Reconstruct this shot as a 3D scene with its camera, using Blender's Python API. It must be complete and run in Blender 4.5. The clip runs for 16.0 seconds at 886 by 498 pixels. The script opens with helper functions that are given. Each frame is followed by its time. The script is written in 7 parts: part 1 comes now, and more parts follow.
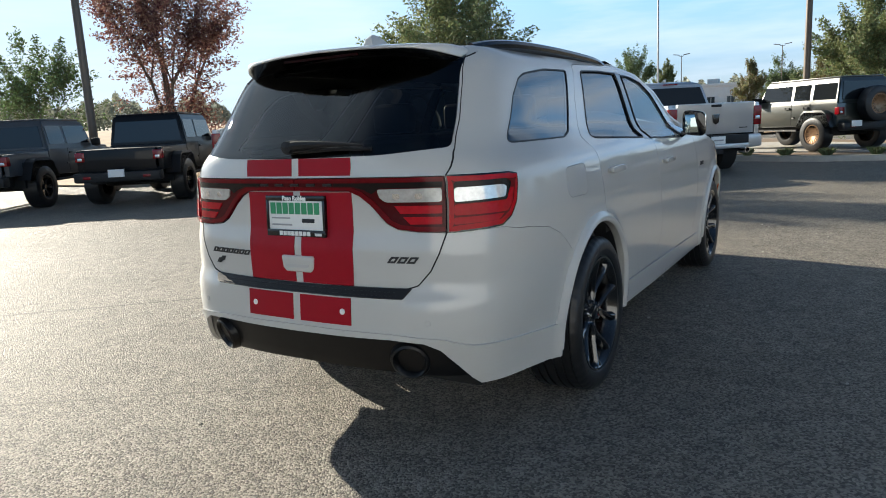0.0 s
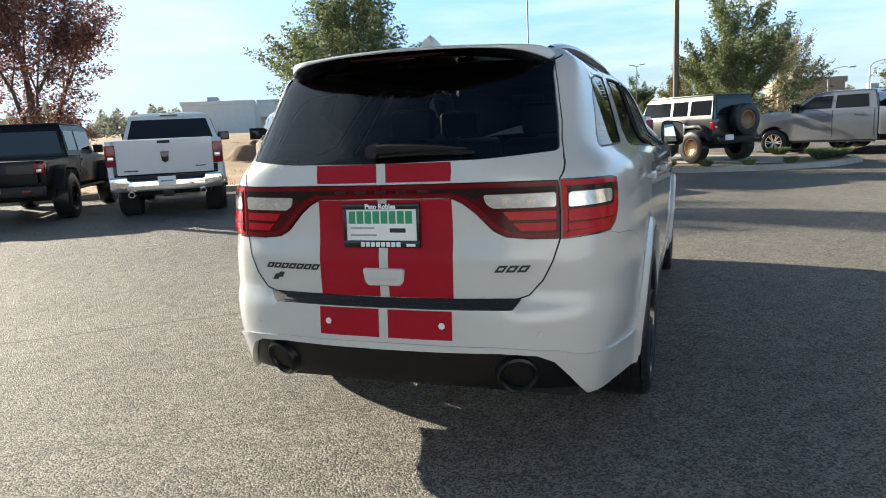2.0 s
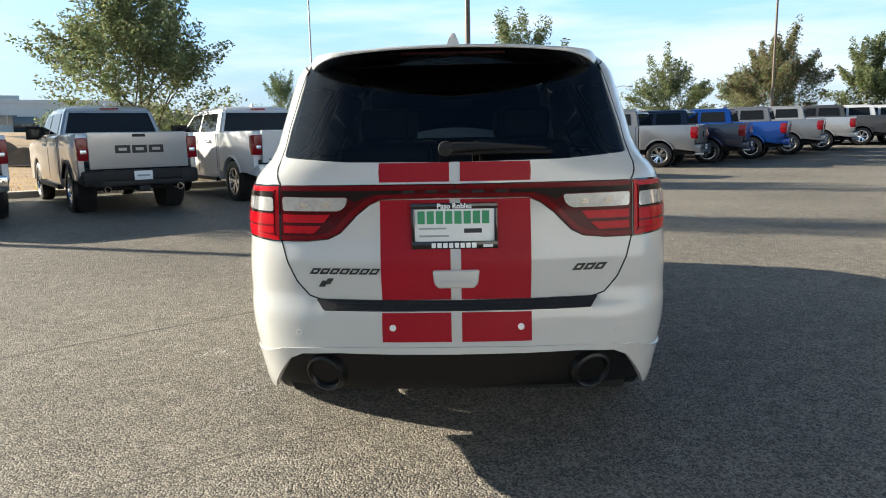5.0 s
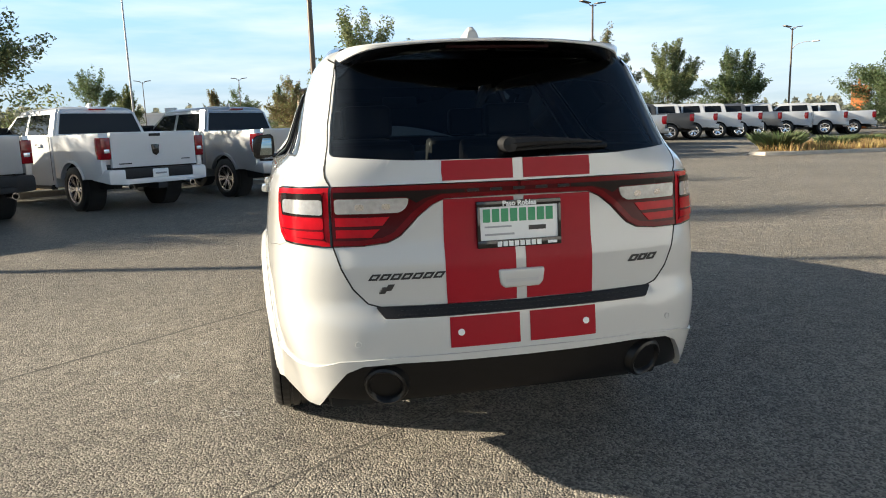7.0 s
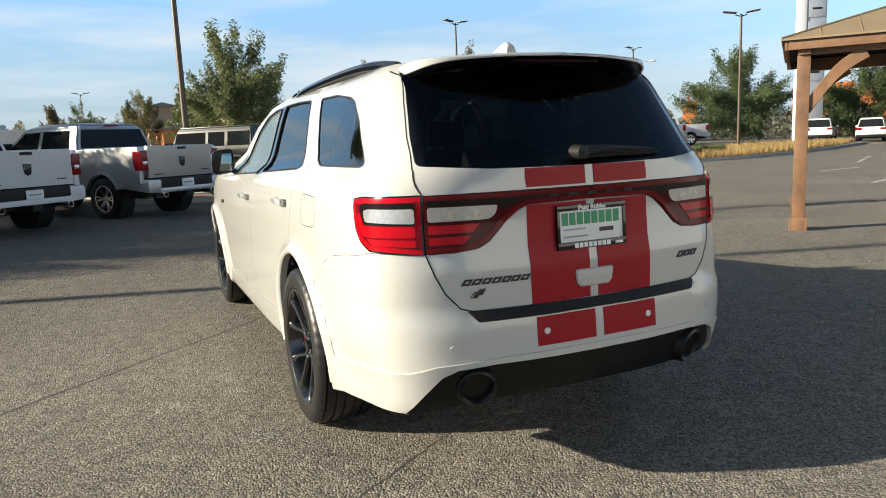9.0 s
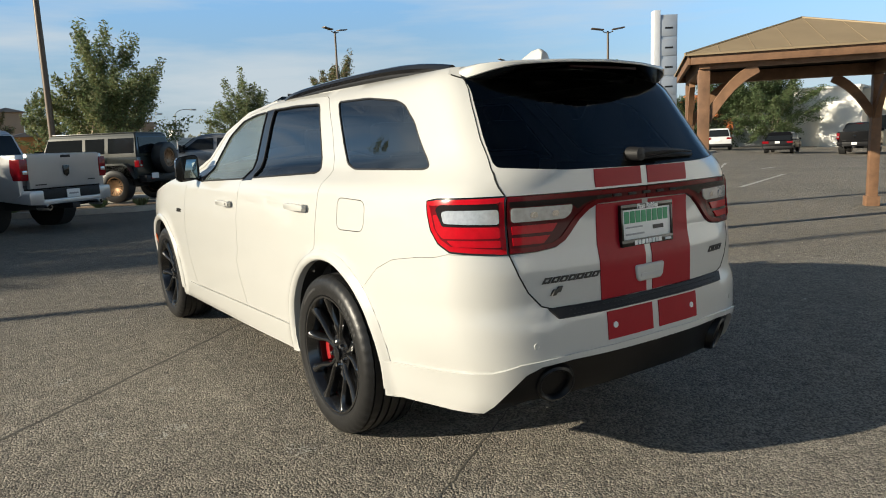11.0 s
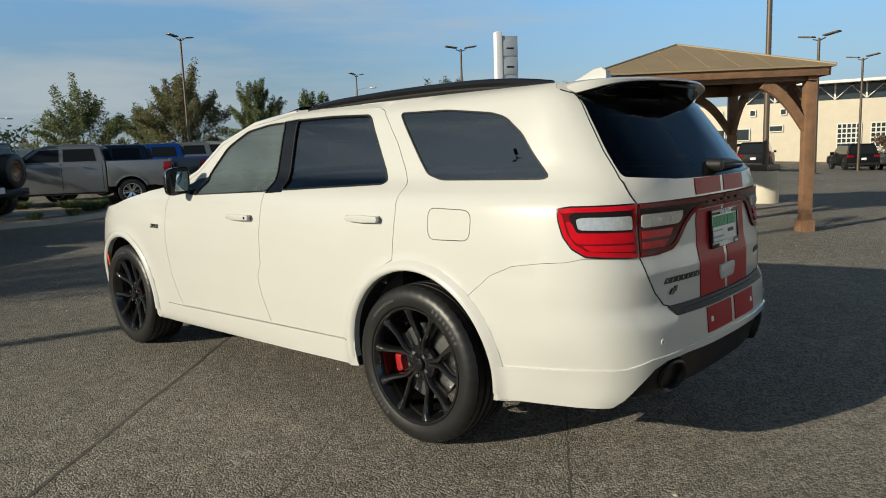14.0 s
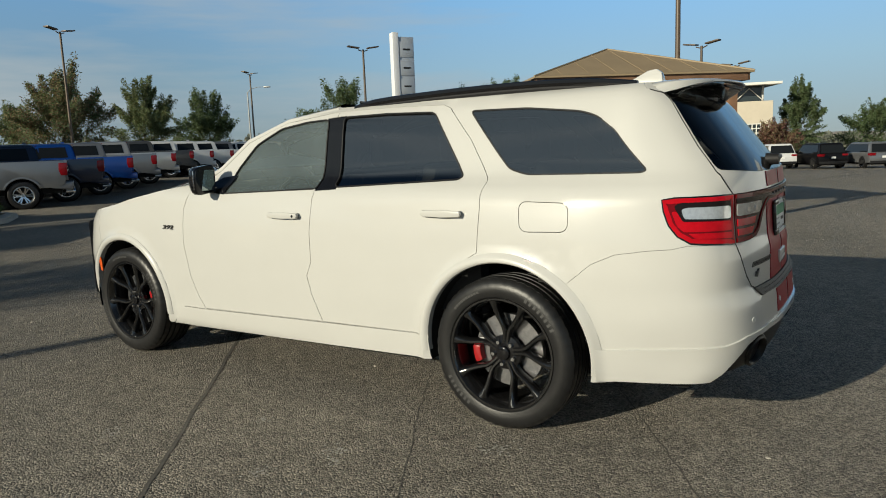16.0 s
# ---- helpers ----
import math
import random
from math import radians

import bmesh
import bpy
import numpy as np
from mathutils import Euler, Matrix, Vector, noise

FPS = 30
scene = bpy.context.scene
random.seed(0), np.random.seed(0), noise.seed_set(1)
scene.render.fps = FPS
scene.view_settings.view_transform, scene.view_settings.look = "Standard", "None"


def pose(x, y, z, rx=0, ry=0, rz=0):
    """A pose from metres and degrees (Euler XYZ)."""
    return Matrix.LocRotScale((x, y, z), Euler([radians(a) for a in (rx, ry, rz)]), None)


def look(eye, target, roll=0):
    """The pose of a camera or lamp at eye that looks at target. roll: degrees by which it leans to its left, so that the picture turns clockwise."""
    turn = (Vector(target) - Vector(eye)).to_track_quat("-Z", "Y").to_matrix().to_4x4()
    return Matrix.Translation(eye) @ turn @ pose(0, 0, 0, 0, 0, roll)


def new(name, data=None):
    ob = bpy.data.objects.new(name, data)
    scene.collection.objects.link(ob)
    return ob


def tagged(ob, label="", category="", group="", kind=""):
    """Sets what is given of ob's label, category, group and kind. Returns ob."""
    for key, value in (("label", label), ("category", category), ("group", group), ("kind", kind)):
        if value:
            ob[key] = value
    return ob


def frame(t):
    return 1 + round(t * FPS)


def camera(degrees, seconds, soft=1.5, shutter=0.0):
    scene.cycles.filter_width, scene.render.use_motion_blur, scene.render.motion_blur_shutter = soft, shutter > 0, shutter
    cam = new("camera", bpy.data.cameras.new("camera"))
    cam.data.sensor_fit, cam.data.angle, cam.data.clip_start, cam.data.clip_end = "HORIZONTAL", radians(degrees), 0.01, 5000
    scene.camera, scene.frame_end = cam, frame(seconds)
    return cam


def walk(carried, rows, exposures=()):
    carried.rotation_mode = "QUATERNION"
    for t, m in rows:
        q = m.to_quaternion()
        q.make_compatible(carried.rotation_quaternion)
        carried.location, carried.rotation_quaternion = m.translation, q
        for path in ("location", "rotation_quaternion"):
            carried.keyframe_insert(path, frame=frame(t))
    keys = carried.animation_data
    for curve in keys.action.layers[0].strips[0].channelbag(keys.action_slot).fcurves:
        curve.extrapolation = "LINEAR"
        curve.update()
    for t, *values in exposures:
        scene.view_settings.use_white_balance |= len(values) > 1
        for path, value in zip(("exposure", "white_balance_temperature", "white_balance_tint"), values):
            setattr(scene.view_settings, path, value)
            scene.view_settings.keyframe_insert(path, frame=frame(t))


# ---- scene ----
from mathutils import geometry

cam = camera(65.2, 16.0, soft=1.0)
PATH = [
    (0, (1.962, -3.224, 1.344), (0.951, -1.535, 0.987), -3.0),
    (0.5, (1.75, -3.317, 1.351), (0.813, -1.585, 1.002), -3.1),
    (1, (1.436, -3.519, 1.366), (0.666, -1.706, 1.017), -2.3),
    (1.5, (1.32, -3.458, 1.346), (0.555, -1.643, 1.001), -2.6),
    (2, (1.114, -3.48, 1.342), (0.435, -1.629, 1.008), -2.8),
    (2.5, (0.894, -3.585, 1.347), (0.312, -1.7, 1.015), -2.4),
    (3, (0.7, -3.609, 1.332), (0.226, -1.694, 1.004), -2.1),
    (3.5, (0.521, -3.597, 1.347), (0.147, -1.66, 1.022), -1.9),
    (4, (0.331, -3.64, 1.349), (0.051, -1.687, 1.022), -1.6),
    (4.5, (0.173, -3.641, 1.336), (0.003, -1.675, 1.009), -1.3),
    (7, (-0.808, -3.449, 1.34), (-0.38, -1.525, 0.999), -1.8),
    (7.5, (-1.051, -3.447, 1.341), (-0.53, -1.544, 1.012), -2.2),
    (8, (-1.231, -3.402, 1.331), (-0.604, -1.531, 1.000), -2.3),
    (8.5, (-1.403, -3.326, 1.344), (-0.682, -1.488, 1.027), -2.4),
    (9, (-1.601, -3.277, 1.348), (-0.796, -1.473, 1.036), -2.4),
    (9.2, (-1.687, -3.255, 1.351), (-0.855, -1.463, 1.042), -2.4),
    (11.3, (-2.331, -2.871, 1.352), (-1.171, -1.271, 1.051), -2.1),
    (11.5, (-2.373, -2.835, 1.353), (-1.189, -1.251, 1.052), -1.9),
    (12, (-2.532, -2.73, 1.367), (-1.278, -1.2, 1.066), -1.9),
    (12.5, (-2.677, -2.632, 1.371), (-1.374, -1.143, 1.075), -2.4),
    (13, (-2.885, -2.539, 1.374), (-1.528, -1.097, 1.083), -2.1),
    (13.5, (-3.021, -2.401, 1.364), (-1.611, -1.01, 1.083), -2.3),
    (14, (-3.154, -2.252, 1.383), (-1.69, -0.918, 1.103), -2.1),
    (14.5, (-3.368, -2.104, 1.390), (-1.854, -0.826, 1.116), -2.2),
    (15, (-3.523, -1.96, 1.377), (-1.958, -0.748, 1.102), -2.4),
    (15.5, (-3.643, -1.772, 1.385), (-2.028, -0.626, 1.104), -2.3),
    (16, (-3.799, -1.582, 1.395), (-2.146, -0.496, 1.106), -2.2),
]
# the clip's camera opens up towards the shaded tail and closes again on the sunlit side
EXPOSURES = [(0.0, 1.36, 6130, 9), (1.5, 1.48, 6160, 9), (3.5, 1.53, 6200, 9), (5.5, 1.51, 6400, 9), (7.0, 1.47, 6620, 10), (9.0, 1.10, 6600, 9),
             (11.0, 0.70, 6500, 8), (12.5, 0.43, 6440, 6), (14.5, 0.19, 6400, 5), (16.0, 0.11, 6400, 4)]
walk(cam, [(t, look(eye, target, roll)) for t, eye, target, roll in PATH], EXPOSURES)

# ---- world and sun ----
SUN_DIR = Vector((-0.958, 0.290, 0.355)).normalized()      # towards the sun, low on the driver's side
world = bpy.data.worlds.new("sky")
scene.world = world
world.use_nodes = True
wn, wl = world.node_tree.nodes, world.node_tree.links
wn.clear()
w_out = wn.new("ShaderNodeOutputWorld")
w_bg = wn.new("ShaderNodeBackground")
w_sky = wn.new("ShaderNodeTexSky")
w_sky.sky_type = 'NISHITA'
w_sky.sun_disc = False
w_sky.sun_elevation = math.asin(SUN_DIR.z)
w_sky.sun_rotation = math.atan2(SUN_DIR.x, SUN_DIR.y)
w_sky.air_density = 1.0
w_sky.dust_density = 0.7
w_sky.ozone_density = 2.5
w_co = wn.new("ShaderNodeTexCoord")
w_map = wn.new("ShaderNodeMapping")
w_map.inputs["Rotation"].default_value = (0.0, 0.12, 0.7)
w_map.inputs["Scale"].default_value = (1.3, 1.0, 9.0)
w_noise = wn.new("ShaderNodeTexNoise")
w_noise.inputs["Scale"].default_value = 1.5
w_noise.inputs["Detail"].default_value = 6.0
w_noise.inputs["Roughness"].default_value = 0.55
w_ramp = wn.new("ShaderNodeValToRGB")
w_ramp.color_ramp.elements[0].position = 0.46
w_ramp.color_ramp.elements[0].color = (0, 0, 0, 1)
w_ramp.color_ramp.elements[1].position = 0.68
w_ramp.color_ramp.elements[1].color = (0.8, 0.8, 0.8, 1)
w_mix = wn.new("ShaderNodeMixRGB")
w_mix.inputs[2].default_value = (6.0, 6.6, 7.1, 1)
wl.new(w_co.outputs["Generated"], w_map.inputs["Vector"])
wl.new(w_map.outputs[0], w_noise.inputs["Vector"])
wl.new(w_noise.outputs["Fac"], w_ramp.inputs[0])
w_sep = wn.new("ShaderNodeSeparateXYZ")
w_grad = wn.new("ShaderNodeValToRGB")
for _ in range(3):
    w_grad.color_ramp.elements.new(0.5)
for e, (at_z, c) in zip(w_grad.color_ramp.elements, ((0.0, (0.40, 0.47, 0.49)), (0.10, (0.38, 0.58, 0.75)), (0.21, (0.30, 0.60, 1.0)), (0.36, (0.050, 0.105, 0.20)), (1.0, (0.015, 0.036, 0.08)))):
    e.position, e.color = at_z, (*c, 1)
w_scale = wn.new("ShaderNodeVectorMath")
w_scale.operation = 'SCALE'
# opposite the sun the low sky is a little brighter again
w_anti = wn.new("ShaderNodeMapRange")
w_anti.interpolation_type = 'SMOOTHSTEP'
w_anti.inputs["From Min"].default_value, w_anti.inputs["From Max"].default_value = -0.15, -0.80
w_anti.inputs["To Min"].default_value, w_anti.inputs["To Max"].default_value = 8.6, 13.4
wl.new(w_anti.outputs[0], w_scale.inputs["Scale"])
w_mix2 = wn.new("ShaderNodeMixRGB")
w_mix2.inputs[0].default_value = 0.93
wl.new(w_co.outputs["Generated"], w_sep.inputs[0])
wl.new(w_sep.outputs["Z"], w_grad.inputs[0])
wl.new(w_grad.outputs[0], w_scale.inputs[0])
wl.new(w_sky.outputs[0], w_mix2.inputs[1])
wl.new(w_scale.outputs[0], w_mix2.inputs[2])
# the sky is paler towards the sun
w_dot = wn.new("ShaderNodeVectorMath")
w_dot.operation = 'DOT_PRODUCT'
w_dot.inputs[1].default_value = SUN_DIR
w_near = wn.new("ShaderNodeMapRange")
w_near.interpolation_type = 'SMOOTHSTEP'
w_near.inputs["From Min"].default_value, w_near.inputs["From Max"].default_value = 0.55, 0.92
w_near.inputs["To Min"].default_value, w_near.inputs["To Max"].default_value = 0.0, 0.72
w_pale = wn.new("ShaderNodeMixRGB")
w_pale.inputs[2].default_value = (5.4, 6.5, 7.4, 1)
wl.new(w_co.outputs["Generated"], w_dot.inputs[0])
wl.new(w_dot.outputs["Value"], w_near.inputs["Value"])
wl.new(w_dot.outputs["Value"], w_anti.inputs["Value"])
wl.new(w_near.outputs[0], w_pale.inputs[0])
wl.new(w_mix2.outputs[0], w_pale.inputs[1])
wl.new(w_pale.outputs[0], w_mix.inputs[1])
# thin high cloud: low over the horizon, and on the sun's side
w_low = wn.new("ShaderNodeMapRange")
w_low.interpolation_type = 'SMOOTHSTEP'
w_low.inputs["From Min"].default_value, w_low.inputs["From Max"].default_value = 0.22, 0.50
w_low.inputs["To Min"].default_value, w_low.inputs["To Max"].default_value = 1.0, 0.04
wl.new(w_sep.outputs["Z"], w_low.inputs["Value"])
w_area = wn.new("ShaderNodeMath")
w_area.operation, w_area.use_clamp = 'MULTIPLY_ADD', True
w_area.inputs[1].default_value = 2.4
wl.new(w_near.outputs[0], w_area.inputs[0])
wl.new(w_low.outputs[0], w_area.inputs[2])
w_fac = wn.new("ShaderNodeMath")
w_fac.operation = 'MULTIPLY'
wl.new(w_area.outputs[0], w_fac.inputs[0])
wl.new(w_ramp.outputs[0], w_fac.inputs[1])
wl.new(w_fac.outputs[0], w_mix.inputs[0])
wl.new(w_mix.outputs[0], w_bg.inputs["Color"])
wl.new(w_bg.outputs[0], w_out.inputs["Surface"])
w_bg.inputs["Strength"].default_value = 0.063

sun_data = bpy.data.lights.new("sun", "SUN")
sun_data.energy = 5.0
sun_data.angle = radians(0.6)
sun_data.color = (1.0, 0.89, 0.71)
sun = new("sun", sun_data)
sun.matrix_world = look(SUN_DIR * 60, (0, 0, 0))


# ---- materials ----
def mat(name, color, rough=0.5, metal=0.0, coat=0.0, spec=0.5, vary=0.0, vscale=6.0, bump=0.0, bscale=60.0, random_value=0.0, coat_rough=0.03):
    """A principled material with two scales of colour variation, fine relief and, if wanted, a shade of its own for each object."""
    m = bpy.data.materials.new(name)
    m.use_nodes = True
    n, l = m.node_tree.nodes, m.node_tree.links
    b = n["Principled BSDF"]
    b.inputs["Base Color"].default_value = (*color, 1)
    b.inputs["Roughness"].default_value = rough
    b.inputs["Metallic"].default_value = metal
    b.inputs["Coat Weight"].default_value = coat
    b.inputs["Coat Roughness"].default_value = coat_rough
    b.inputs["Specular IOR Level"].default_value = spec
    co = n.new("ShaderNodeTexCoord")
    if vary or random_value:
        a = n.new("ShaderNodeTexNoise")
        a.inputs["Scale"].default_value = vscale
        a.inputs["Detail"].default_value = 8
        a.inputs["Roughness"].default_value = 0.65
        l.new(co.outputs["Object"], a.inputs["Vector"])
        r = n.new("ShaderNodeMapRange")
        r.inputs["From Min"].default_value, r.inputs["From Max"].default_value = 0.3, 0.7
        r.inputs["To Min"].default_value, r.inputs["To Max"].default_value = 1 - vary, 1 + vary
        l.new(a.outputs["Fac"], r.inputs["Value"])
        h = n.new("ShaderNodeHueSaturation")
        h.inputs["Color"].default_value = (*color, 1)
        if random_value:
            o = n.new("ShaderNodeObjectInfo")
            q = n.new("ShaderNodeMapRange")
            q.inputs["To Min"].default_value, q.inputs["To Max"].default_value = 1 - random_value, 1 + random_value
            l.new(o.outputs["Random"], q.inputs["Value"])
            mul = n.new("ShaderNodeMath")
            mul.operation = 'MULTIPLY'
            l.new(q.outputs[0], mul.inputs[0])
            l.new(r.outputs[0], mul.inputs[1])
            l.new(mul.outputs[0], h.inputs["Value"])
        else:
            l.new(r.outputs[0], h.inputs["Value"])
        l.new(h.outputs[0], b.inputs["Base Color"])
    if bump:
        a = n.new("ShaderNodeTexNoise")
        a.inputs["Scale"].default_value = bscale
        a.inputs["Detail"].default_value = 4
        l.new(co.outputs["Object"], a.inputs["Vector"])
        bm_ = n.new("ShaderNodeBump")
        bm_.inputs["Strength"].default_value = bump
        bm_.inputs["Distance"].default_value = 0.01
        l.new(a.outputs["Fac"], bm_.inputs["Height"])
        l.new(bm_.outputs[0], b.inputs["Normal"])
    return m


def glass_mat(name, tint, gloss_rough=0.0, ior=1.5, veil=0.0):
    """Thin tinted glass: what passes through takes the tint, the gloss follows Fresnel; an optional pale teal veil
    imitates bright haze on the pane.
    """
    m = bpy.data.materials.new(name)
    m.use_nodes = True
    n, l = m.node_tree.nodes, m.node_tree.links
    n.remove(n["Principled BSDF"])
    t = n.new("ShaderNodeBsdfTransparent")
    t.inputs["Color"].default_value = (*tint, 1)
    g = n.new("ShaderNodeBsdfGlossy")
    g.inputs["Roughness"].default_value = gloss_rough
    f = n.new("ShaderNodeFresnel")
    f.inputs["IOR"].default_value = ior
    x = n.new("ShaderNodeMixShader")
    l.new(f.outputs[0], x.inputs[0])
    l.new(t.outputs[0], x.inputs[1])
    l.new(g.outputs[0], x.inputs[2])
    last = x
    if veil:
        co = n.new("ShaderNodeTexCoord")
        a = n.new("ShaderNodeTexNoise")
        a.inputs["Scale"].default_value, a.inputs["Detail"].default_value = 3.5, 7
        l.new(co.outputs["Object"], a.inputs["Vector"])
        r = n.new("ShaderNodeMapRange")
        r.inputs["From Min"].default_value, r.inputs["From Max"].default_value = 0.3, 0.7
        r.inputs["To Min"].default_value, r.inputs["To Max"].default_value = veil * 0.75, veil * 1.25
        l.new(a.outputs["Fac"], r.inputs["Value"])
        # flat teal mixed in: the haze of bright sky is put into the colour
        d = n.new("ShaderNodeBsdfDiffuse")
        d.inputs["Color"].default_value = (0.50, 0.62, 0.62, 1)
        last = n.new("ShaderNodeMixShader")
        l.new(r.outputs[0], last.inputs[0])
        l.new(x.outputs[0], last.inputs[1])
        l.new(d.outputs[0], last.inputs[2])
    l.new(last.outputs[0], n["Material Output"].inputs["Surface"])
    return m


WHITE = mat("white_pearl_paint", (0.487, 0.485, 0.464), 0.30, coat=1.0, spec=0.2, vary=0.012, vscale=3)
STRIPE = mat("red_stripe_vinyl", (0.29, 0.004, 0.013), 0.40, coat=0.0, spec=0.18, vary=0.05, vscale=8)
GLOSS_BLACK = mat("gloss_black", (0.007, 0.007, 0.008), 0.12, coat=0.3, spec=0.35)
TRIM = mat("black_trim_plastic", (0.014, 0.014, 0.015), 0.5, spec=0.25, vary=0.2, vscale=30, bump=0.15, bscale=400)
LINER = mat("black_liner", (0.008, 0.008, 0.008), 0.9, vary=0.3, vscale=10)
RUBBER = mat("tyre_rubber", (0.012, 0.012, 0.0125), 0.40, spec=0.40, vary=0.2, vscale=14, bump=0.08, bscale=90)
PALE_RUBBER = mat("pale_sidewall_rubber", (0.045, 0.045, 0.045), 0.5)
SATIN_BLACK = mat("satin_black_plastic", (0.0055, 0.0055, 0.006), 0.35, spec=0.25, vary=0.15, vscale=20)
WHEEL_BLACK = mat("satin_black_alloy", (0.007, 0.007, 0.0075), 0.18, spec=0.5, coat=0.8, coat_rough=0.06)
ALLOY = mat("machined_alloy", (0.72, 0.72, 0.73), 0.20, metal=1.0, vary=0.15, vscale=20)
BRONZE = mat("bronze_alloy", (0.22, 0.13, 0.07), 0.38, metal=0.7, vary=0.15, vscale=20)
CHROME = mat("chrome", (0.75, 0.75, 0.76), 0.08, metal=1.0)
STEEL = mat("dark_exhaust_steel", (0.30, 0.25, 0.21), 0.22, metal=1.0, vary=0.3, vscale=25)
DISC = mat("brake_disc_iron", (0.30, 0.30, 0.31), 0.35, metal=1.0, vary=0.2, vscale=30)
CALIPER = mat("red_caliper_paint", (0.29, 0.008, 0.010), 0.3, coat=0.5)
RED_LENS = mat("red_lamp_lens", (0.38, 0.002, 0.008), 0.16, coat=0.05, spec=0.14, vary=0.15, vscale=25)
RED_MID = mat("red_lamp_band", (0.12, 0.002, 0.005), 0.14, coat=0.05, spec=0.14, vary=0.15, vscale=30)
RED_DARK = mat("dark_red_lamp_lens", (0.06, 0.002, 0.004), 0.12, coat=0.05, spec=0.14)
BRAKE_RED = mat("high_brake_lamp_lens", (0.014, 0.002, 0.002), 0.5, spec=0.06)
CLEAR_LENS = mat("clear_lamp_lens", (0.55, 0.56, 0.57), 0.12, metal=0.6, coat=0.8, vary=0.16, vscale=55)
AMBER = mat("amber_reflector", (0.60, 0.09, 0.01), 0.15, coat=0.8)
SMOKE = mat("smoked_lamp_trim", (0.010, 0.006, 0.006), 0.15, spec=0.2)
PRIVACY = glass_mat("privacy_glass", (0.20, 0.205, 0.205), ior=2.9)
REAR_GLASS = glass_mat("rear_privacy_glass", (0.50, 0.52, 0.52), ior=1.6)
DOOR_GLASS = glass_mat("front_door_glass", (0.88, 0.97, 0.95), ior=2.2, veil=0.11)
TINTED = glass_mat("light_tinted_glass", (0.82, 0.89, 0.87), ior=1.6)
DARK_PANE = mat("dark_vehicle_glass", (0.012, 0.014, 0.016), 0.03, spec=0.32)
SEAT = mat("black_leather", (0.016, 0.015, 0.015), 0.5, vary=0.2, vscale=30, bump=0.1, bscale=200)
CABIN = mat("dark_cabin_plastic", (0.022, 0.022, 0.023), 0.7, vary=0.2, vscale=12)
PLATE_WHITE = mat("plate_white", (0.72, 0.73, 0.72), 0.4, vary=0.03, vscale=20)
PLATE_GREEN = mat("plate_green", (0.03, 0.26, 0.11), 0.5)
PLATE_GREY = mat("plate_grey", (0.30, 0.31, 0.32), 0.5)
INK = mat("black_ink", (0.012, 0.012, 0.012), 0.5)
MIRROR = mat("mirror_glass", (0.32, 0.38, 0.38), 0.01, metal=1.0)


# ---- helpers ----
def mesh_ob(name, bm, material, parent=None, label="", smooth=None):
    me = bpy.data.meshes.new(name)
    bm.to_mesh(me)
    bm.free()
    mats = material if isinstance(material, (list, tuple)) else [material]
    for m in mats:
        me.materials.append(m)
    if smooth is not None:
        me.shade_smooth()
        me.set_sharp_from_angle(angle=radians(smooth))
    ob = new(name, me)
    if parent is not None:
        ob.parent = parent
    if label:
        ob["label"] = label
    return ob


def part(name, bm, material, parent, label="", smooth=35):
    return mesh_ob(name, bm, material, parent, label, smooth)


def thing(name, label, category, m=None, group="", kind=""):
    ob = new(name)
    ob.empty_display_size = 0.2
    if m is not None:
        ob.matrix_basis = m
    return tagged(ob, label, category, group, kind)


def box(bm, x0, x1, y0, y1, z0, z1, bevel=0.0, seg=2, m=None):
    """Adds a bevelled block to bm."""
    ret = bmesh.ops.create_cube(bm, size=1.0)
    vs = ret["verts"]
    for v in vs:
        v.co = Vector(((x0 + x1) / 2 + v.co.x * (x1 - x0), (y0 + y1) / 2 + v.co.y * (y1 - y0), (z0 + z1) / 2 + v.co.z * (z1 - z0)))
    if bevel:
        es = list({e for v in vs for e in v.link_edges})
        r = bmesh.ops.bevel(bm, geom=es, offset=bevel, segments=seg, affect='EDGES', profile=0.6)
        vs = list({v for f in r["faces"] for v in f.verts} | {v for v in vs if v.is_valid})
    if m is not None:
        bmesh.ops.transform(bm, matrix=m, verts=[v for v in vs if v.is_valid])
    return vs


def block(x0, x1, y0, y1, z0, z1, bevel=0.0, seg=2, m=None):
    bm = bmesh.new()
    box(bm, x0, x1, y0, y1, z0, z1, bevel, seg, m)
    return bm


def prism(outline, axis, a, b, bevel=0.0, seg=2, bm=None):
    """Extrudes a closed outline of (p, q) pairs from a to b along axis x (p, q = y, z), y (x, z) or z (x, y)."""
    bm = bm or bmesh.new()
    put = {"x": lambda p, q, k: (k, p, q), "y": lambda p, q, k: (p, k, q), "z": lambda p, q, k: (p, q, k)}[axis]
    lo = [bm.verts.new(put(p, q, a)) for p, q in outline]
    hi = [bm.verts.new(put(p, q, b)) for p, q in outline]
    n = len(outline)
    fs = [bm.faces.new(lo), bm.faces.new(hi)]
    for i in range(n):
        fs.append(bm.faces.new((lo[i], lo[(i + 1) % n], hi[(i + 1) % n], hi[i])))
    bmesh.ops.recalc_face_normals(bm, faces=fs)
    if bevel:
        es = [e for e in {e for f in fs for e in f.edges} if e.calc_face_angle(0) > radians(25)]
        bmesh.ops.bevel(bm, geom=es, offset=bevel, segments=seg, affect='EDGES', profile=0.6)
    return bm


